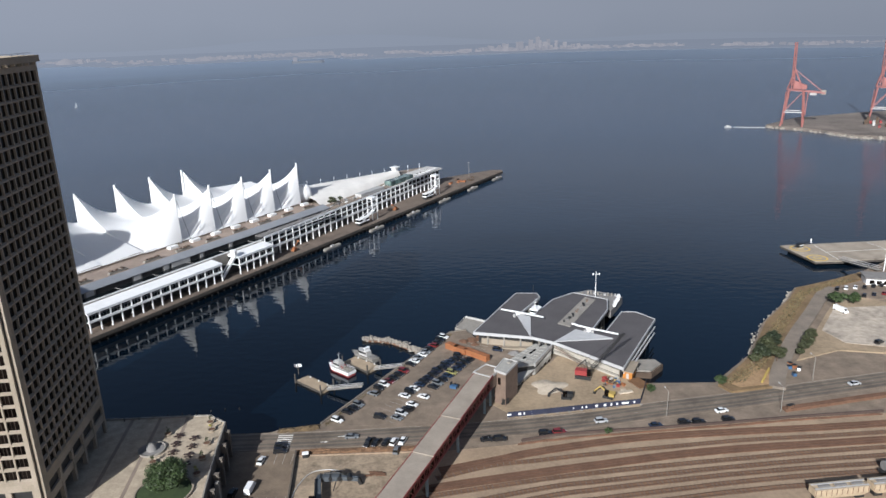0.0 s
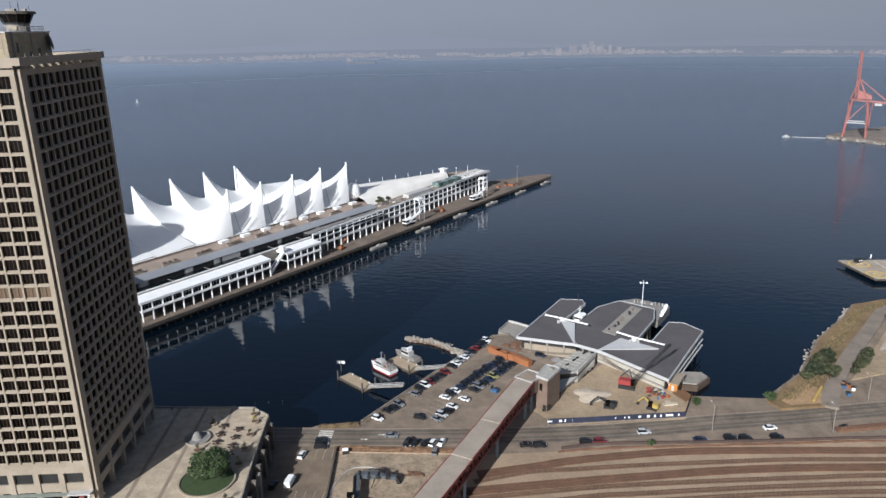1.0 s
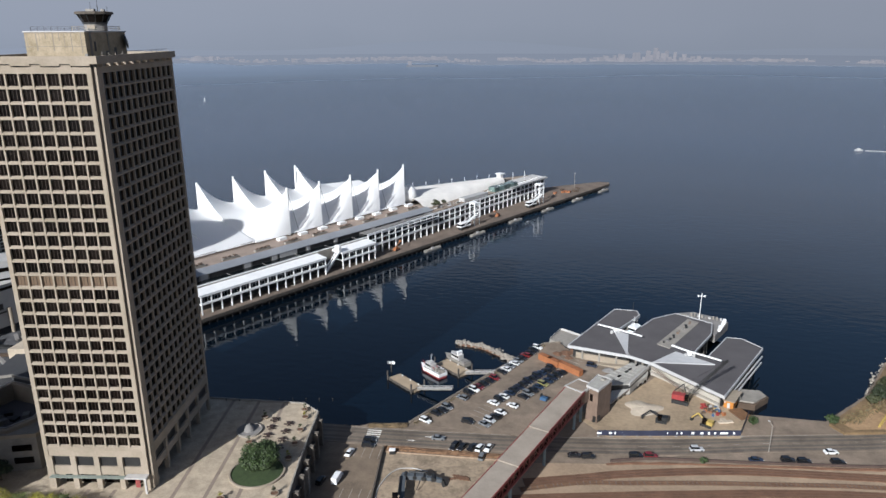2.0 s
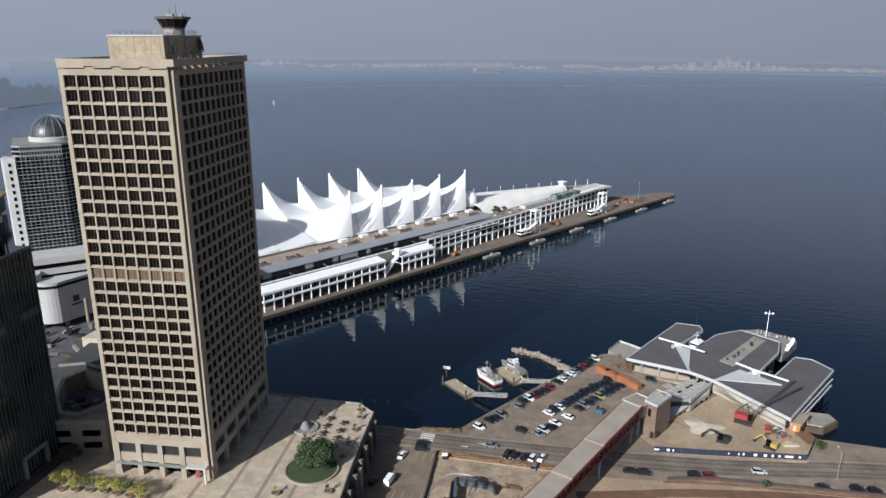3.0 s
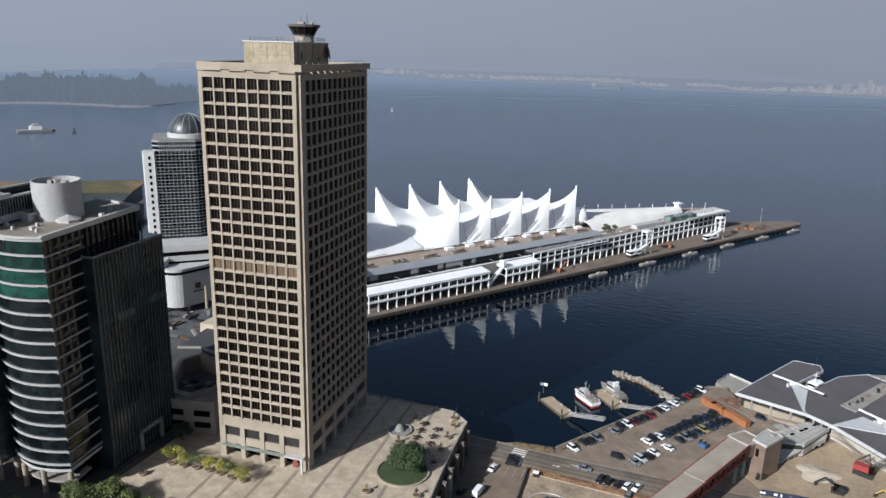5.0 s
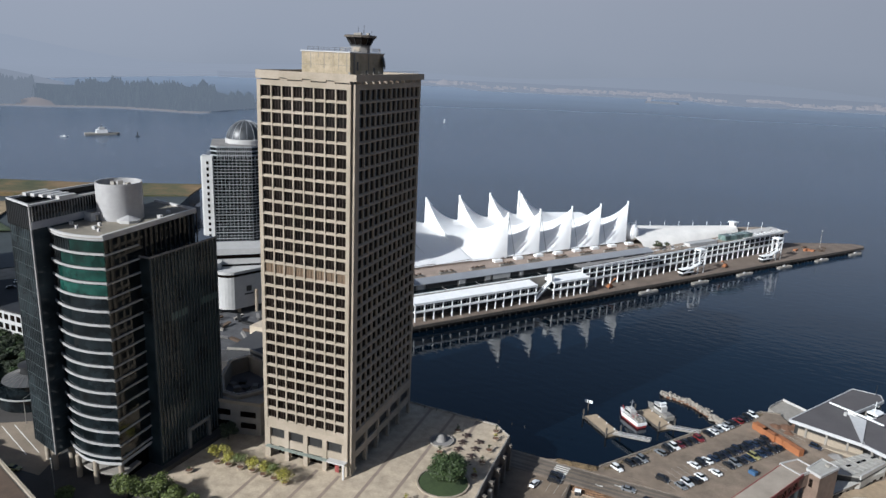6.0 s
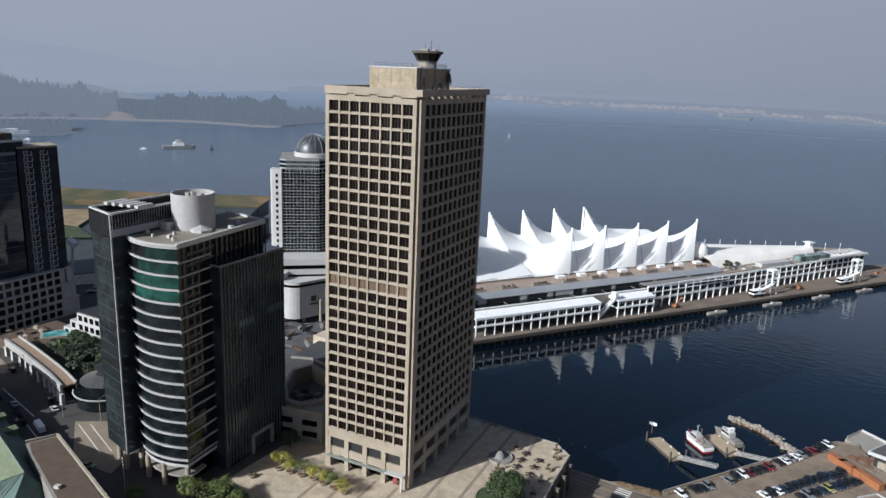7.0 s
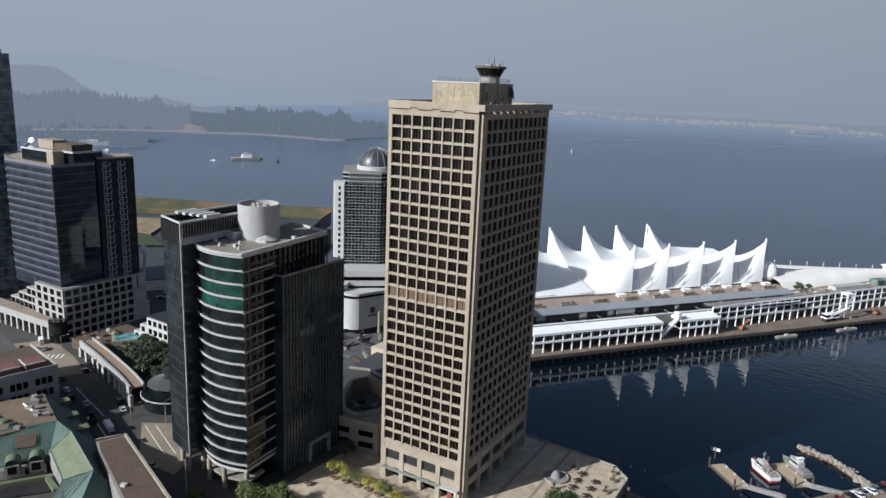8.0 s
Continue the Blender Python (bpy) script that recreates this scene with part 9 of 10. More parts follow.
sw = Mesh().box(-0.75, 0.75, -0.12, 0.12, 0, 2.4).data("window")
for r in range(3):
    pieces("window", sw, WINDOW_DARK, sb, [shift(-2.6 - 2.0 * k - 1.8 * (k // 3), -0.55, 12.6 - 4.4 * r) for k in range(15)])
    pieces("window", sw, WINDOW_DARK, sb, [pose(0.05, 3 + 4 * k, 12.6 - 4.4 * r, 0, 0, 90) for k in range(6)])
for k in range(5):
    part("terrace_box", Mesh().box(-9 - 8 * k, -3 - 8 * k, 2, 9, 17.9, 19.6), surface("red_terrace", (0.15, 0.065, 0.055), 0.9, scale=0.5, vary=0.3) if k == 0 else bpy.data.materials["red_terrace"], sb)
    part("terrace_rim", Mesh().box(-9.2 - 8 * k, -2.8 - 8 * k, 1.8, 2.2, 19.6, 20.0).box(-9.2 - 8 * k, -8.8 - 8 * k, 2, 9.2, 19.6, 20), HOTEL_WHITE, sb)
ns = thing("slate_building", pose(-268, 100, HIGH, 0, 0, 84), "low building with a blue-grey slate roof", "building")
part("body", Mesh().box(-40, 6, 2, 26, 0, 16), STONE, ns)
part("roof", Mesh().prism([(-40, 2), (6, 2), (6, 26), (-40, 26)], 16, [16.4, 16.4, 18, 18]), ROOF_SLATE, ns)


# ---- helicopter float, east pier and container port ----
hp2 = structure("helicopter_float", Mesh().prism([(202.5, 405.0), (208.0, 374.3), (223, 374.0), (300, 379), (340, 384), (345, 414), (268, 408.8)], 2.65, 3.0), surface("float_deck", (0.33, 0.28, 0.22), 0.85, scale=0.1, vary=0.3, fine=1), "pale concrete helicopter landing float", "helipad")
for x, y in ((210.8, 398.2), (212.0, 380.4)):
    part("pad_ring", Mesh().lathe([(5.6, 3.0), (5.6, 3.03), (4.6, 3.03), (4.6, 3.0)], 32, x, y), ROAD_YELLOW, hp2)
    part("pad_spot", Mesh().lathe([(2.2, 3.0), (2.2, 3.03), (1.5, 3.03), (1.5, 3.0)], 24, x, y), ROAD_YELLOW, hp2)
for a, b2 in (((222, 404), (222, 376)), ((222, 390), (330, 398)), ((255, 406), (262, 377))):
    part("pad_line", strip([a, b2], 0.4, 3.0, 3.03), ROAD_PAINT, hp2)
part("hull", Mesh().prism([(206.0, 402.6), (210.6, 378), (223, 377.8), (300, 382.5), (338, 387.5), (342, 411.5), (268, 406)], -0.5, 2.65), STEEL_DARK, hp2, "dark floating hull")
rim = strip([(202.5, 405.0), (208.0, 374.3), (223, 374.0), (300, 379)], 0.6, 1.6, 2.65)
part("fender", rim, PILE, hp2)
he = thing("helicopter", pose(211, 399.5, 3.03, 0, 0, 200), "dark and white helicopter on the landing float", "helicopter")
part("fuselage", extrude_profile([(-2.0, 0.8), (1.8, 0.7), (3.0, 1.3), (2.0, 2.4), (-1.6, 2.6), (-2.6, 2.0)], -0.95, 0.95, 0.8), STEEL_DARK, he)
part("canopy", extrude_profile([(0.9, 1.3), (2.9, 1.35), (1.9, 2.5), (0.6, 2.6)], -0.9, 0.9, 0.8), CAR_GLASS, he)
part("side_stripe", Mesh().box(-2.3, 0.6, -1.0, 1.0, 1.5, 1.9), WHITE_PAINT, he)
part("tail_boom", Mesh().tube((-2.2, 0, 2.1), (-8.5, 0, 2.7), 0.4, 0.16, 8), STEEL_DARK, he)
part("tail_fin", Mesh().box(-9.0, -8.2, -0.06, 0.06, 2.0, 4.4), WHITE_PAINT, he)
part("rotor_blade", Mesh().bar((-6.0, -1.0, 3.2), (6.0, 1.0, 3.2), 0.35, 0.06), STEEL_DARK, he)
part("rotor_blade", Mesh().bar((1.0, -6.0, 3.2), (-1.0, 6.0, 3.2), 0.35, 0.06), STEEL_DARK, he)
part("rotor_mast", Mesh().tube((0, 0, 2.5), (0, 0, 3.2), 0.15, n=6), STEEL_DARK, he)
for y in (-1.1, 1.1):
    part("skid", Mesh().tube((-2, y, 0.1), (2.2, y, 0.1), 0.08, n=6).tube((-1, y, 0.1), (-1, y * 0.6, 0.9), 0.05, n=5).tube((1, y, 0.1), (1, y * 0.6, 0.9), 0.05, n=5), WHITE_PAINT, he)
gw = thing("float_gangway", Matrix.Identity(4), "long grey truss gangway to the helicopter float", "gangway")
va, vb = Vector((222.5, 376, 3.3)), Vector((229.5, 351, 5.6))
nrm = (vb - va).cross(Vector((0, 0, 1))).normalized() * 1.3
part("walkway", Mesh().bar(va, vb, 2.6, 0.3), CONCRETE_GREY, gw)
for s in (-1, 1):
    part("top_chord", Mesh().bar(va + nrm * s + Vector((0, 0, 1.6)), vb + nrm * s + Vector((0, 0, 1.6)), 0.2), WHITE_BAND, gw)
    for k in range(10):
        p, q = va + (vb - va) * k / 10 + nrm * s, va + (vb - va) * (k + 1) / 10 + nrm * s
        part("web", Mesh().bar(p, q + Vector((0, 0, 1.6)), 0.13), WHITE_BAND, gw)
of = thing("shore_office", pose(214, 341, LOW + 0.5, 0, 0, -16), "low grey shore office with white walls", "office")
part("wall", Mesh().box(0, 30, -9, 0, 0, 3.6), WHITE_PAINT, of)
part("roof", Mesh().box(-0.8, 30.8, -9.8, 0.8, 3.6, 4.2), ROOF_GREY, of)
for k in range(9):
    part("window", Mesh().box(1.5 + 3.2 * k, 3.7 + 3.2 * k, -9.06, -8.9, 0.8, 2.8), WINDOW_DARK, of)
ms = thing("light_mast", pose(233, 353, LOW), "white mast by the shore office", "mast")
part("pole", Mesh().tube((0, 0, 0), (0, 0, 15), 0.3, 0.15, 8), WHITE_PAINT, ms)
part("crossarm", Mesh().bar((-1.5, 0, 12), (1.5, 0, 12), 0.2), WHITE_PAINT, ms)
structure("port_ground", Mesh().prism([(405, 884), (443, 838), (462, 792), (505, 760), (900, 720), (1500, 760), (1500, 1100), (700, 1010), (470, 940)], -3, 4.0), surface("port_dirt", (0.16, 0.135, 0.115), 0.95, scale=0.03, vary=0.45, fine=0.3), "brown-grey container port land", "port")
rocks("port_rocks", [(405, 884), (443, 838), (462, 792), (505, 760)], 3.0, 60, 3.0, 0.8, "rough rock edge of the port", 8)


def port_crane(m, h, label):
    t = thing("container_crane", m, label, "crane", "container cranes")
    for x in (0, 24):
        for y in (-10, 10):
            part("leg", Mesh().bar((x, y, 0), (x + (5 if x == 0 else -3), y * 0.7, 42), 1.5), CRANE_RED, t)
        part("portal_beam", Mesh().bar((x + 1, -9.5, 14), (x + 1, 9.5, 14), 1.2), CRANE_RED, t)
        part("sill_beam", Mesh().bar((x, -11, 1.5), (x, 11, 1.5), 1.5), CRANE_RED, t)
        part("cross_brace", Mesh().bar((x + 1, -9, 15), (x + 2, 7.2, 40), 0.8).bar((x + 1, 9, 15), (x + 2, -7.2, 40), 0.8), CRANE_RED, t)
    for y in (-9, 9):
        part("side_beam", Mesh().bar((1.5, y, 17), (23, y, 17), 1.0), WHITE_BAND, t)
        part("diagonal", Mesh().bar((2.5, y * 0.9, 18), (20, y * 0.8, 40), 0.7), CRANE_RED, t)
    for y in (-3.5, 3.5):
        part("girder", Mesh().bar((4, y, 43), (44, y, 40), 1.1, 1.6), CRANE_RED, t)
        part("boom_chord", Mesh().bar((7, y, 44), (6, y * 0.7, h), 0.8), CRANE_RED, t)
        part("boom_chord", Mesh().bar((9.4, y, 44), (8.0, y * 0.7, h), 0.8), CRANE_RED, t)
        part("apex_leg", Mesh().bar((3, y * 2, 43), (9, y * 0.4, 67), 1.0), CRANE_RED, t)
        part("apex_leg", Mesh().bar((20, y * 1.6, 43), (9, y * 0.4, 67), 0.9), CRANE_RED, t)
        part("stay", Mesh().bar((9, y * 0.4, 67), (40, y, 42), 0.5), CRANE_RED, t)
        for k in range(9):
            z0, z1 = 46 + k * (h - 50) / 9, 46 + (k + 1) * (h - 50) / 9
            part("boom_lacing", Mesh().bar((7.0 - 0.1 * k, y * (1 - 0.03 * k), z0), (9.3 - 0.13 * k, y * (1 - 0.03 * k), z1), 0.35), CRANE_RED, t)
    for k in range(7):
        part("boom_tie", Mesh().bar((8 - 0.15 * k, -3.2, 50 + k * (h - 54) / 6), (8 - 0.15 * k, 3.2, 50 + k * (h - 54) / 6), 0.6), CRANE_RED, t)
    part("machine_house", Mesh().prism([(10, -4), (24, -4), (24, 4), (10, 4)], 44, [54, 48, 48, 54]), CRANE_RED, t, "red machinery house")
    part("trolley", Mesh().box(28, 35, -3, 3, 37, 39.5), WHITE_BAND, t)
    part("counterweight", Mesh().box(40, 45, -3.5, 3.5, 38, 43), CONCRETE_GREY, t)


port_crane(pose(421, 878, 4, 0, 0, -30), 98, "red container crane paled for distance haze, boom raised")
port_crane(pose(532, 884, 4, 0, 0, -30), 122, "red container crane paled for distance haze, boom raised")
rnd = random.Random(55)
for k in range(22):
    mat, lab = rnd.choice(((BRICK_RED, "brown"), (RED, "red"), (WHITE_BAND, "white"), (BRICK_RED, "brown"), (RED_STEEL, "dark red")))
    t = thing("stacked_container", pose(505 + rnd.uniform(0, 80), 845 + rnd.uniform(-25, 40), 4, 0, 0, 60), lab + " container stack on the port ground", "container", "containers in the port")
    part("body", Mesh().box(-6, 6, -1.3, 1.3, 0, 2.6 * rnd.randint(1, 3)), mat, t)
fy = thing("work_boat", pose(362.6, 896, 0, 0, 0, 180), "small white work boat on the water", "boat")
part("hull", hull_mesh(9, 3, -0.4, 1.4), WHITE_BAND, fy)
part("cabin", Mesh().box(-2, 1.5, -1.0, 1.0, 1.4, 2.8), WHITE_BAND, fy)
pipe = thing("floating_pipe", Matrix.Identity(4), "pale floating pipeline from the port", "pipeline")
part("pipe", Mesh().tube((370, 896, 0.3), (408, 884, 0.5), 0.35, n=8), WHITE_BAND, pipe)

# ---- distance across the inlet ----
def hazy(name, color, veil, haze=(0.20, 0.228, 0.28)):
    """Far land: its own colour with distance haze painted in as emission."""
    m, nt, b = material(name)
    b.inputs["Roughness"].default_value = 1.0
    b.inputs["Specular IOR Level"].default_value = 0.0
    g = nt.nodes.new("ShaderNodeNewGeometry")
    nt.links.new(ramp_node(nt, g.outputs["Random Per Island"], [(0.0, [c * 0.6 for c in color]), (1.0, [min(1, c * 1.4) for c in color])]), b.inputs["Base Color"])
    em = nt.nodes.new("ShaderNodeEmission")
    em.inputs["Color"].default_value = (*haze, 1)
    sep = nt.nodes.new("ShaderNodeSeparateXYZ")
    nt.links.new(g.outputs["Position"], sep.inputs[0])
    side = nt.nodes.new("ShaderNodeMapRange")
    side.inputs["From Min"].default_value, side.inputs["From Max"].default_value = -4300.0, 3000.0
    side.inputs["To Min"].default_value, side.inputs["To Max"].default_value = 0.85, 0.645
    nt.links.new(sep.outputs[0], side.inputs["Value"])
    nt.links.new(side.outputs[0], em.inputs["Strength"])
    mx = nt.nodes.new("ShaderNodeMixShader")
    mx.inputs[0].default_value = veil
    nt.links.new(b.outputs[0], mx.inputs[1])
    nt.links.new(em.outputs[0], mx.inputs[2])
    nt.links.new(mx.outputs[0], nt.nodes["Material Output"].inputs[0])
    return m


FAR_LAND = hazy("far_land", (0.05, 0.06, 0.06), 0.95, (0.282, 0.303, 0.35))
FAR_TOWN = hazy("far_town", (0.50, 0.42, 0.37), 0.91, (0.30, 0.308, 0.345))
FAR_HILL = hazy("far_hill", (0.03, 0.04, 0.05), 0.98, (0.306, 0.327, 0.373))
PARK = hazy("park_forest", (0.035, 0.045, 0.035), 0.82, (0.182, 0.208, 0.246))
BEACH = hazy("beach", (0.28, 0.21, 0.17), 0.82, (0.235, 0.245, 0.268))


def polar(az, d):
    return (-d * math.sin(radians(az)), d * math.cos(radians(az)))


shore_poly = [polar(a, 3350 - 150 * math.sin(radians(a * 4)) - (250 if a < 8 else 0) + 300 * (a > 24)) for a in range(-40, 46, 2)] + [polar(a, 4600) for a in range(44, -42, -4)]
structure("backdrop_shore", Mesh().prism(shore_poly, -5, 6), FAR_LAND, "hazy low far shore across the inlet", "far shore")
town = Mesh()
rnd = random.Random(101)
clusters = [(rnd.uniform(-38, 32), rnd.uniform(0.4, 2.2), rnd.uniform(0, 260)) for k in range(26)] + [(-9, 3.5, 120), (-7, 2.5, 60), (18, 2.5, 40)]
for k in range(1100):
    ca, spread, back = rnd.choice(clusters)
    a = rnd.gauss(ca, spread)
    d = 3420 - 150 * math.sin(radians(a * 4)) - (250 if a < 8 else 0) + 300 * (a > 24) + back + rnd.uniform(0, 200)
    x, y = polar(a, d)
    dense = math.exp(-((a + 8) / 3.5) ** 2)
    h = rnd.uniform(3, 14) * rnd.uniform(0.5, 1) + (rnd.uniform(0, 45) * dense if rnd.random() < 0.3 else 0)
    w = rnd.uniform(3, 14) if h < 14 else rnd.uniform(6, 11)
    town.box(-w, w, -6, 6, 5, 6 + h, pose(x, y, 0, 0, 0, a + rnd.uniform(-15, 15)))
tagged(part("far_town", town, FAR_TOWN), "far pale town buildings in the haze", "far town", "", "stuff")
x, y = polar(26.75, 3640)
structure("backdrop_heap", Mesh().lathe([(45, 5), (28, 22), (8, 30), (0.1, 31)], 16, x, y), FAR_TOWN, "pale far heap on the wharf", "far heap")
x, y = polar(25.8, 3640)
structure("backdrop_silo", Mesh().box(x - 10, x + 10, y - 10, y + 10, 0, 26), FAR_TOWN, "pale far wharf shed", "far shed")
hill = []
for j in range(7):
    row = []
    for i in range(61):
        a = -45 + 2.0 * i
        crest = 120 + 60 * math.sin(radians(a * 5 + 40)) + 60 * math.sin(radians(a * 13)) + 140 * max(0, math.sin(radians((a - 30) * 3)))
        x, y = polar(a, 4480 - 6 * j)
        row.append((x, y, crest * j / 6 * (0.35 + 0.3 / (1 + math.exp(-(a - 52) / 3)))))
    hill.append(row)
# made-up slab in haze colour, covers the dark sea beyond the park
slab_far = [polar(a, max(2950, 3950 - 60 * (a - 40))) for a in range(40, 82, 2)] + [polar(a, 4600) for a in range(80, 42, -2)]
structure("backdrop_shore_west", Mesh().prism(slab_far, -5, 6), FAR_HILL, "haze-coloured slab hiding the far sea behind the park", "far shore")
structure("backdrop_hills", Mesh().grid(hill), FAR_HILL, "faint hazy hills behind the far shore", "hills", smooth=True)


def forest(name, line, depth, count, hmin, hmax, mat, base, seed, label, keep_out=None):
    rnd = random.Random(seed)
    m = Mesh()
    line = smooth_line(line, 4)
    for k in range(count):
        i = rnd.randrange(len(line) - 1)
        f = rnd.random()
        az = line[i][0] * (1 - f) + line[i + 1][0] * f
        d = line[i][1] * (1 - f) + line[i + 1][1] * f + rnd.uniform(0, depth)
        x, y = polar(az, d)
        clump = noise.noise(Vector((az * 0.9, d * 0.004, seed))) + 0.6 * noise.noise(Vector((az * 3.1, d * 0.012, seed)))
        h = rnd.uniform(hmin, hmax) * (1.0 + 0.75 * clump)
        if keep_out and keep_out[0] < az < keep_out[1] and d < keep_out[2]:
            continue
        r = h * rnd.uniform(0.17, 0.33)
        z = base(az, d)
        n = 6
        for s0, s1, rr in ((0.05, 0.55, 1.0), (0.35, 0.8, 0.7), (0.62, 1.0, 0.42)):
            ring = [(x + r * rr * math.cos(2 * math.pi * q / n + k), y + r * rr * math.sin(2 * math.pi * q / n + k), z + h * s0 + rnd.uniform(-0.06, 0.06) * h) for q in range(n)]
            m.add(ring + [(x, y, z + h * s1)], [(q, (q + 1) % n, n) for q in range(n)])
    return tagged(part(name, m, mat), label, "far forest", "", "stuff")


def land(name, az0, az1, near, far_edge, height, mat, label, rows=9, step=0.75):
    """Far land as a sheet from its shore back to its crest."""
    n = int((az1 - az0) / step)
    pts = []
    for j in range(rows):
        f = j / (rows - 1)
        row = []
        for i in range(n + 1):
            a = az0 + (az1 - az0) * i / n
            d = near(a) * (1 - f) + far_edge(a) * f
            row.append((*polar(a, d), height(a, f)))
        pts.append(row)
    return structure(name, Mesh().grid(pts), mat, label, "far shore", smooth=True)


def park_shore(a):
    return 1612 + 12.5 * min(12, max(0, a - 45.5)) + 8 * math.sin(radians(a * 23)) + 12 * math.sin(radians(a * 37)) + 30 * max(0, 45.5 - a)


def ridge_rise(a):
    return 1 / (1 + math.exp(-(a - 58.5) / 1.2))


def park_ground(a, f):
    return -1 + 8 * min(1, f * 12) + 14 * f + 34 * f * ridge_rise(a)


def hill_crest(a):
    return 42 + 92 / (1 + math.exp(-(a - 63.6) / 0.55)) + 3 * math.sin(radians(a * 40))


def wood_taper(a):
    return min(1.0, max(0.12, (a - 41.2) / 3.2))


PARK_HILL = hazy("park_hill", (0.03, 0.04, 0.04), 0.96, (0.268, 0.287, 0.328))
# second wood tone with more haze painted in
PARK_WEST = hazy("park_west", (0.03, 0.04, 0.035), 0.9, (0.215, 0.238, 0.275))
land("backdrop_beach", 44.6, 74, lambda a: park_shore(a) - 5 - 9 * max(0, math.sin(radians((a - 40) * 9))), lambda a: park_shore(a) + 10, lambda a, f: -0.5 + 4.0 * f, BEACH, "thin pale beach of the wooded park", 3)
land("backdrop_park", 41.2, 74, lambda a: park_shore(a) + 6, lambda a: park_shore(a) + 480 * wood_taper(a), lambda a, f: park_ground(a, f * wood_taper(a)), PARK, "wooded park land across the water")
land("backdrop_park_hill", 54, 80, lambda a: 2250, lambda a: 2750, lambda a, f: -2 + hill_crest(a) * math.sin(f * math.pi / 2) * min(1, max(0, (a - 54) / 4)), PARK_HILL, "wooded hill behind the park with haze painted in")
park_rise = lambda a, d: park_ground(a, max(0, (d - park_shore(a)) / 480)) - 1
for az0, az1, deep, n, mat, lab in ((74, 56.2, 440, 3000, PARK_WEST, "pale hazy wood on the park's rise"), (56.2, 53.6, 130, 260, PARK, "low hazy trees by the bluff"), (53.6, 44.2, 400, 2100, PARK, "hazy dark conifer wood of the park"), (44.4, 41.4, 110, 460, PARK, "hazy trees on the park's point")):
    steps = int((az0 - az1) / 0.5)
    line = [(az0 - (az0 - az1) * k / steps, park_shore(az0 - (az0 - az1) * k / steps) + 12) for k in range(steps + 1)]
    high = 1.0 if deep > 200 else 0.85
    forest("park_trees", line, deep, n, 15 * high, 28 * high, mat, park_rise, int(az0), lab, (54.9, 57.0, park_shore(56) + 75))
forest("park_hill_trees", [(76 - k, 2560) for k in range(19)], 180, 1500, 8, 13, PARK_HILL, lambda a, d: -8 + hill_crest(a) * math.sin(min(1, (d - 2250) / 500) * math.pi / 2) * min(1, max(0, (a - 54) / 4)), 6, "trees on the hill behind the park with haze painted in")
bluff = [[(*polar(57.4 - 0.3 * i, park_shore(57.4 - 0.3 * i) + 4 + 16 * j), 2 + 14 * (j / 3) ** 1.3 * math.sin(math.pi * (i + 0.6) / 9.2)) for i in range(9)] for j in range(4)]
structure("backdrop_bluff", Mesh().grid(bluff), hazy("bluff", (0.36, 0.26, 0.2), 0.82, (0.22, 0.225, 0.245)), "bare tan bluff on the park shore", "bluff", smooth=True)
isle_poly = [polar(70, 1500), polar(66, 1500), polar(62.5, 1395), polar(60, 1400), polar(58.9, 1450), polar(60.5, 1540), polar(70, 1640)]
structure("backdrop_isle", Mesh().prism(isle_poly, -3, 1.2), PARK, "low hazy island shore", "far shore")
forest("isle_trees", [(70, 1525), (66, 1520), (62.5, 1412), (60.6, 1415), (59.3, 1450)], 90, 560, 8, 20, PARK, lambda a, d: 1.2, 7, "hazy trees on the low island")
house_m = Mesh()
rnd = random.Random(202)
for k in range(16):
    x, y = polar(rnd.uniform(60.8, 63.4), rnd.uniform(1405, 1450))
    house_m.box(-rnd.uniform(5, 11), rnd.uniform(5, 11), -4, 4, 2, rnd.uniform(6, 11), pose(x, y, 0, 0, 0, 60))
tagged(part("isle_houses", house_m, hazy("far_house", (0.6, 0.6, 0.6), 0.45)), "far pale boathouses on the island", "far houses", "", "stuff")
# vessels on the inlet
sh = thing("fuel_barge", pose(-949, 737, 0, 0, 0, 58), "pale fuel barge with deckhouse on the inlet", "ship")
part("hull", Mesh().prism([(-24, -7), (20, -7), (25, 0), (20, 7), (-24, 7)], -1, 3.4), CONCRETE_GREY, sh)
part("deckhouse", Mesh().box(-8, 8, -5, 5, 3.4, 8.5), WHITE_PAINT, sh)
part("bridge", Mesh().box(-4, 4, -4, 4, 8.5, 12), WHITE_BAND, sh)
part("mast", Mesh().tube((0, 0, 12), (0, 0, 19), 0.5, 0.2, 6), STEEL_DARK, sh)
for az, d, l, lab in ((54.6, 1180, 7, "small white motor boat on the inlet"), (49.8, 1175, 4, "dark channel buoy on the inlet"), (26.6, 1556, 3, "small sail boat far out on the water"), (62, 1330, 8, "small white motor boat on the inlet")):
    x, y = polar(az, d)
    t = thing("small_boat", pose(x, y, 0, 0, 0, 40), lab, "boat")
    part("hull", hull_mesh(l * 1.6, l * 0.5, -0.3, 1.4), WHITE_PAINT if "white" in lab or "sail" in lab else STEEL_DARK, t)
    part("top", Mesh().box(-l / 6, l / 6, -l / 8, l / 8, 1.4, 3.0 if l > 4 else 8.0), WHITE_PAINT if "dark" not in lab else STEEL_DARK, t)
x, y = polar(10.0, 2900)
t = thing("cargo_ship", pose(x, y, 0, 0, 0, 8), "far cargo ship lying in the haze", "ship")
part("hull", Mesh().prism([(-60, -9), (55, -9), (64, 0), (55, 9), (-60, 9)], -1, 9), hazy("far_ship", (0.2, 0.2, 0.2), 0.7), t)
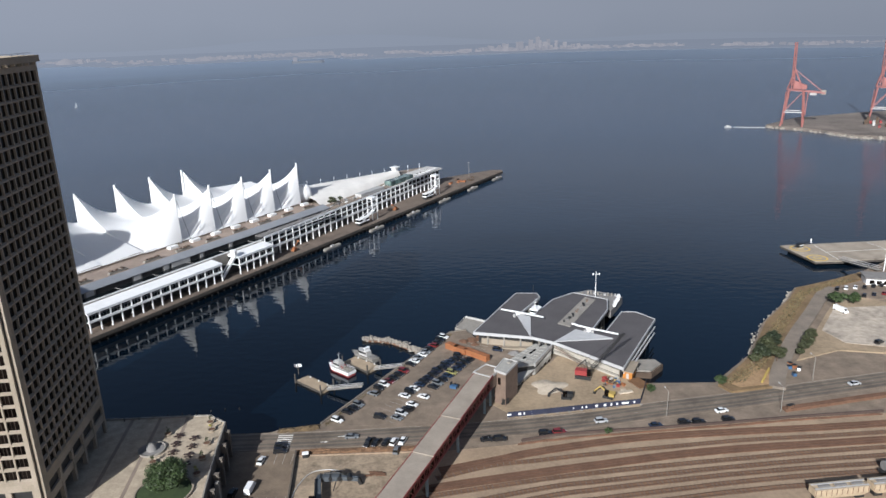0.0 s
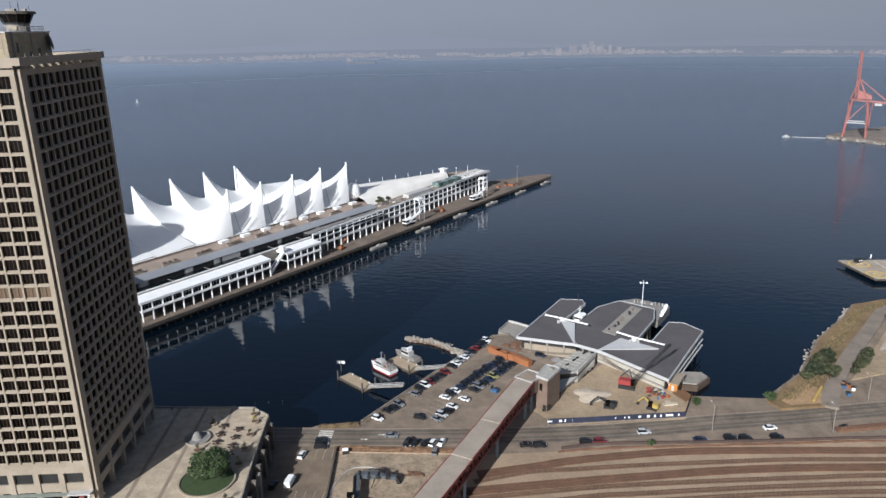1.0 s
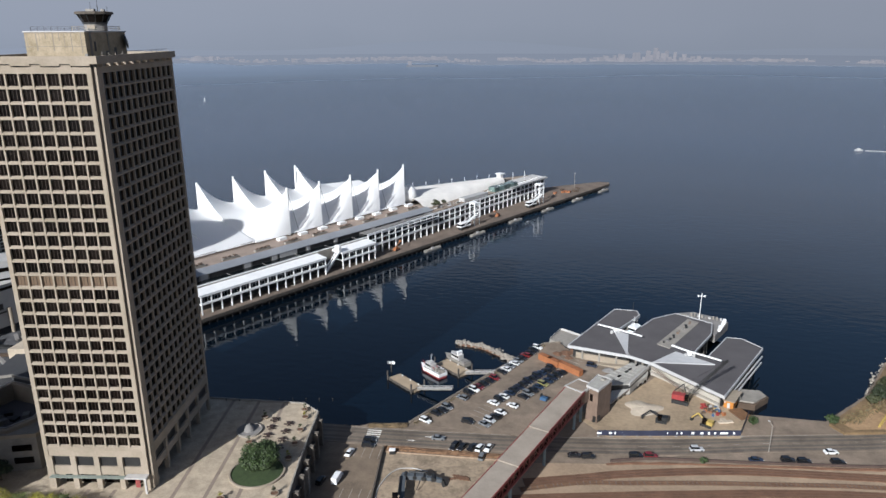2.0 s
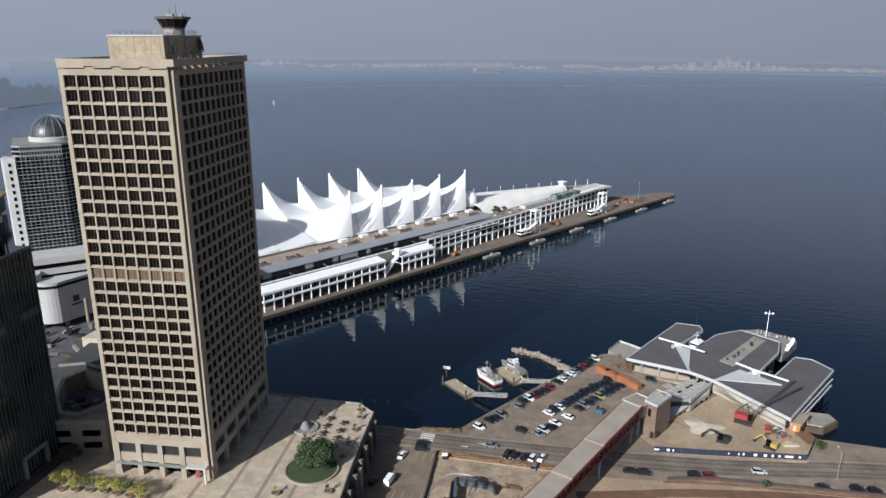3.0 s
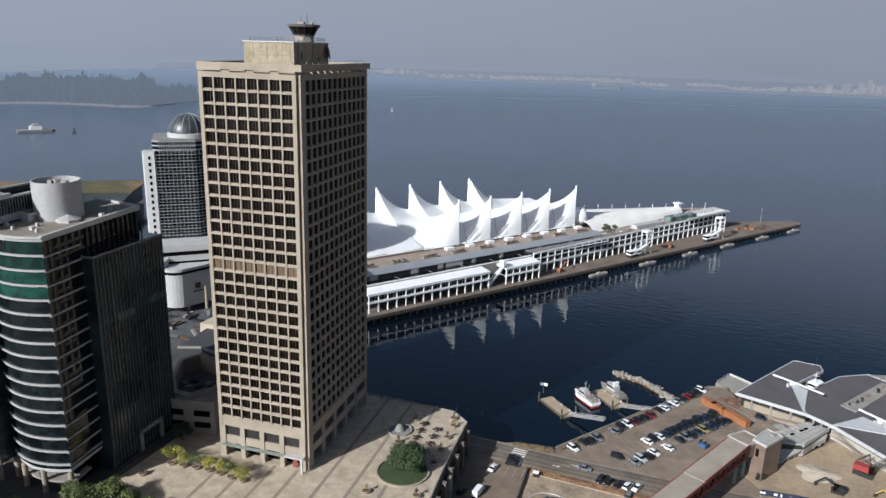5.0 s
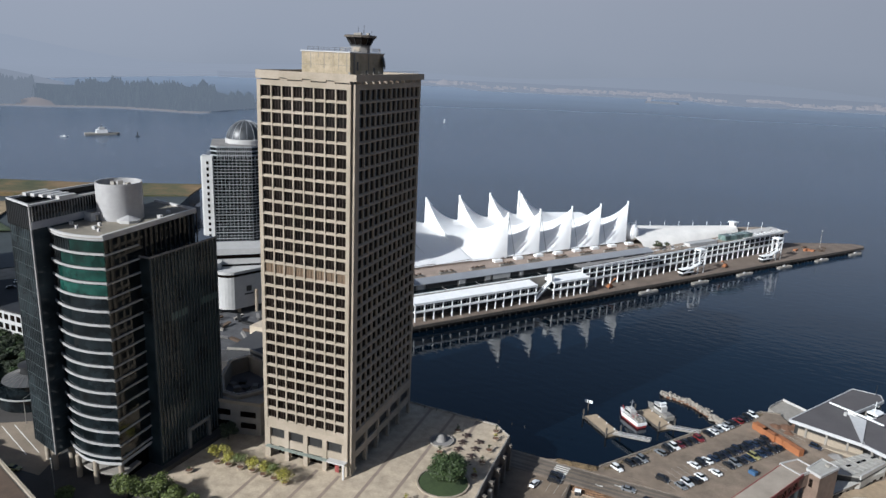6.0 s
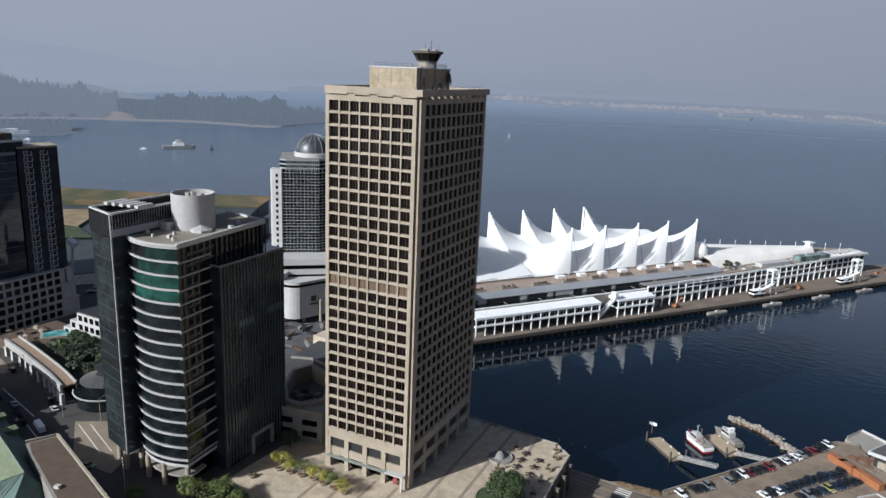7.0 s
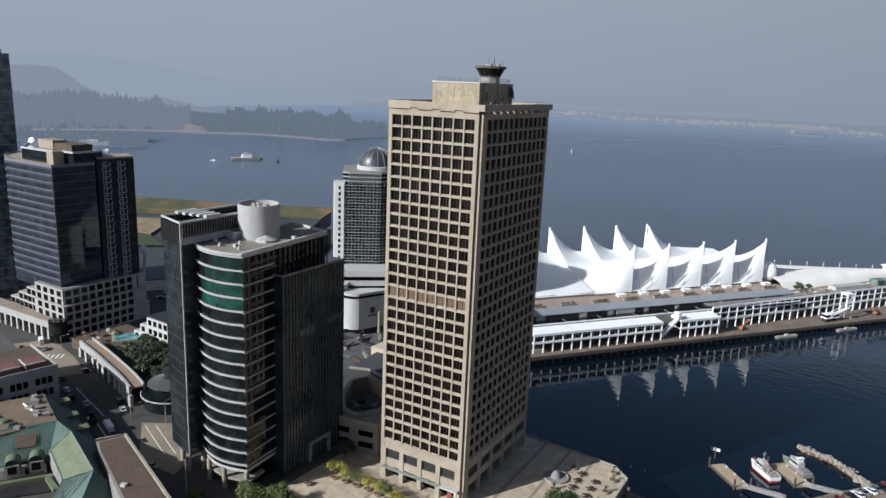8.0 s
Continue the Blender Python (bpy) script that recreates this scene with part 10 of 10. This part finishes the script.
part("bridge", Mesh().box(-55, -40, -8, 8, 9, 24), FAR_TOWN, t)
# meadow-roofed hall on the west waterfront
def meadow_material():
    m, nt, b = material("meadow")
    tc = nt.nodes.new("ShaderNodeTexCoord")
    n = nt.nodes.new("ShaderNodeTexNoise")
    n.inputs["Scale"].default_value, n.inputs["Detail"].default_value, n.inputs["Roughness"].default_value = 0.022, 7, 0.7
    nt.links.new(tc.outputs["Object"], n.inputs["Vector"])
    nt.links.new(ramp_node(nt, n.outputs[0], [(0.36, (0.042, 0.052, 0.02)), (0.47, (0.09, 0.078, 0.033)), (0.53, (0.15, 0.10, 0.045)), (0.66, (0.23, 0.15, 0.075))]), b.inputs["Base Color"])
    b.inputs["Roughness"].default_value = 0.95
    return m


mh2 = thing("meadow_roof_hall", Matrix.Identity(4), "waterfront hall with a dry meadow roof", "convention hall")
meadow = [(-680, 318), (-625, 350), (-545, 402), (-468, 465), (-440, 418), (-500, 368), (-565, 318), (-625, 285)]
part("hall", Mesh().prism([(-540 + (x + 540) * 0.96, 350 + (y - 350) * 0.96) for x, y in meadow], 2, 17), WINDOW_DARK, mh2)
part("roof", Mesh().prism(meadow, 17, [24, 21, 19, 18, 18, 19, 21, 24]), meadow_material(), mh2, "brown and green meadow roof")
deck = [(-432, 150), (-384, 206), (-366, 240), (-350, 285), (-440, 418), (-500, 368), (-565, 318), (-625, 285)]
part("glass_terrace", Mesh().prism(deck, -1, [HIGH + 0.3] * 4 + [17.4] * 4), surface("terrace_dark", (0.042, 0.05, 0.05), 0.6, scale=0.05, vary=0.4), mh2, "dark terrace in front of the hall")
part("roof_strip", Mesh().prism([(-548, 300), (-501, 276), (-478, 283), (-499, 307), (-525, 321)], 17.5, 18.3), surface("dry_strip", (0.22, 0.165, 0.095), 0.95, scale=0.1, vary=0.35), mh2, "dry tan strip of roof planting")
part("roof_strip", Mesh().prism([(-500, 275), (-459, 253), (-440, 271), (-478, 282)], 17.5, 18.1), surface("sedge_strip", (0.035, 0.05, 0.022), 0.95, scale=0.1, vary=0.4), mh2, "dark green strip of roof planting")
forecourt = [(-383, 203), (-366, 238), (-348, 232), (-352, 218), (-363.5, 201.5)]
structure("forecourt", Mesh().prism(forecourt, HIGH - 0.4, HIGH + 0.15), PAVING, "tan paved forecourt by the waterfront hall", "pavement")
for k, (x, y, kk) in enumerate(((-360.3, 203.2, "w"), (-357.5, 206.5, "s"), (-346.0, 213.0, "w"), (-340.5, 205.5, "k"))):
    car(x, y, 62, kk, k == 2, HIGH + 0.2 if k < 2 else HIGH + 0.05, "cars in the street", "in the city street")
for k, (x, y, h, r) in enumerate(((-353, 226, 6.5, 4.2), (-347, 231, 6.0, 4.4), (-342, 222, 5.0, 3.4))):
    tree(pose(x, y, HIGH), h, r, LEAF_DARK, "dark leafy street tree by the forecourt", 320 + k, 900, 0.42, "street trees")
bc = thing("beacon_sculpture", pose(-372.7, 214.6, HIGH + 0.1), "tall white tilted sign post", "sign")
part("stem", Mesh().bar((0, 0, 0), (-2, 3, 17), 1.2), WHITE_BAND, bc)
part("head", Mesh().box(-2.5, 2.5, -1.4, 1.4, -2, 2, pose(-2, 3, 19, 20, 30, 20)), WHITE_PAINT, bc)
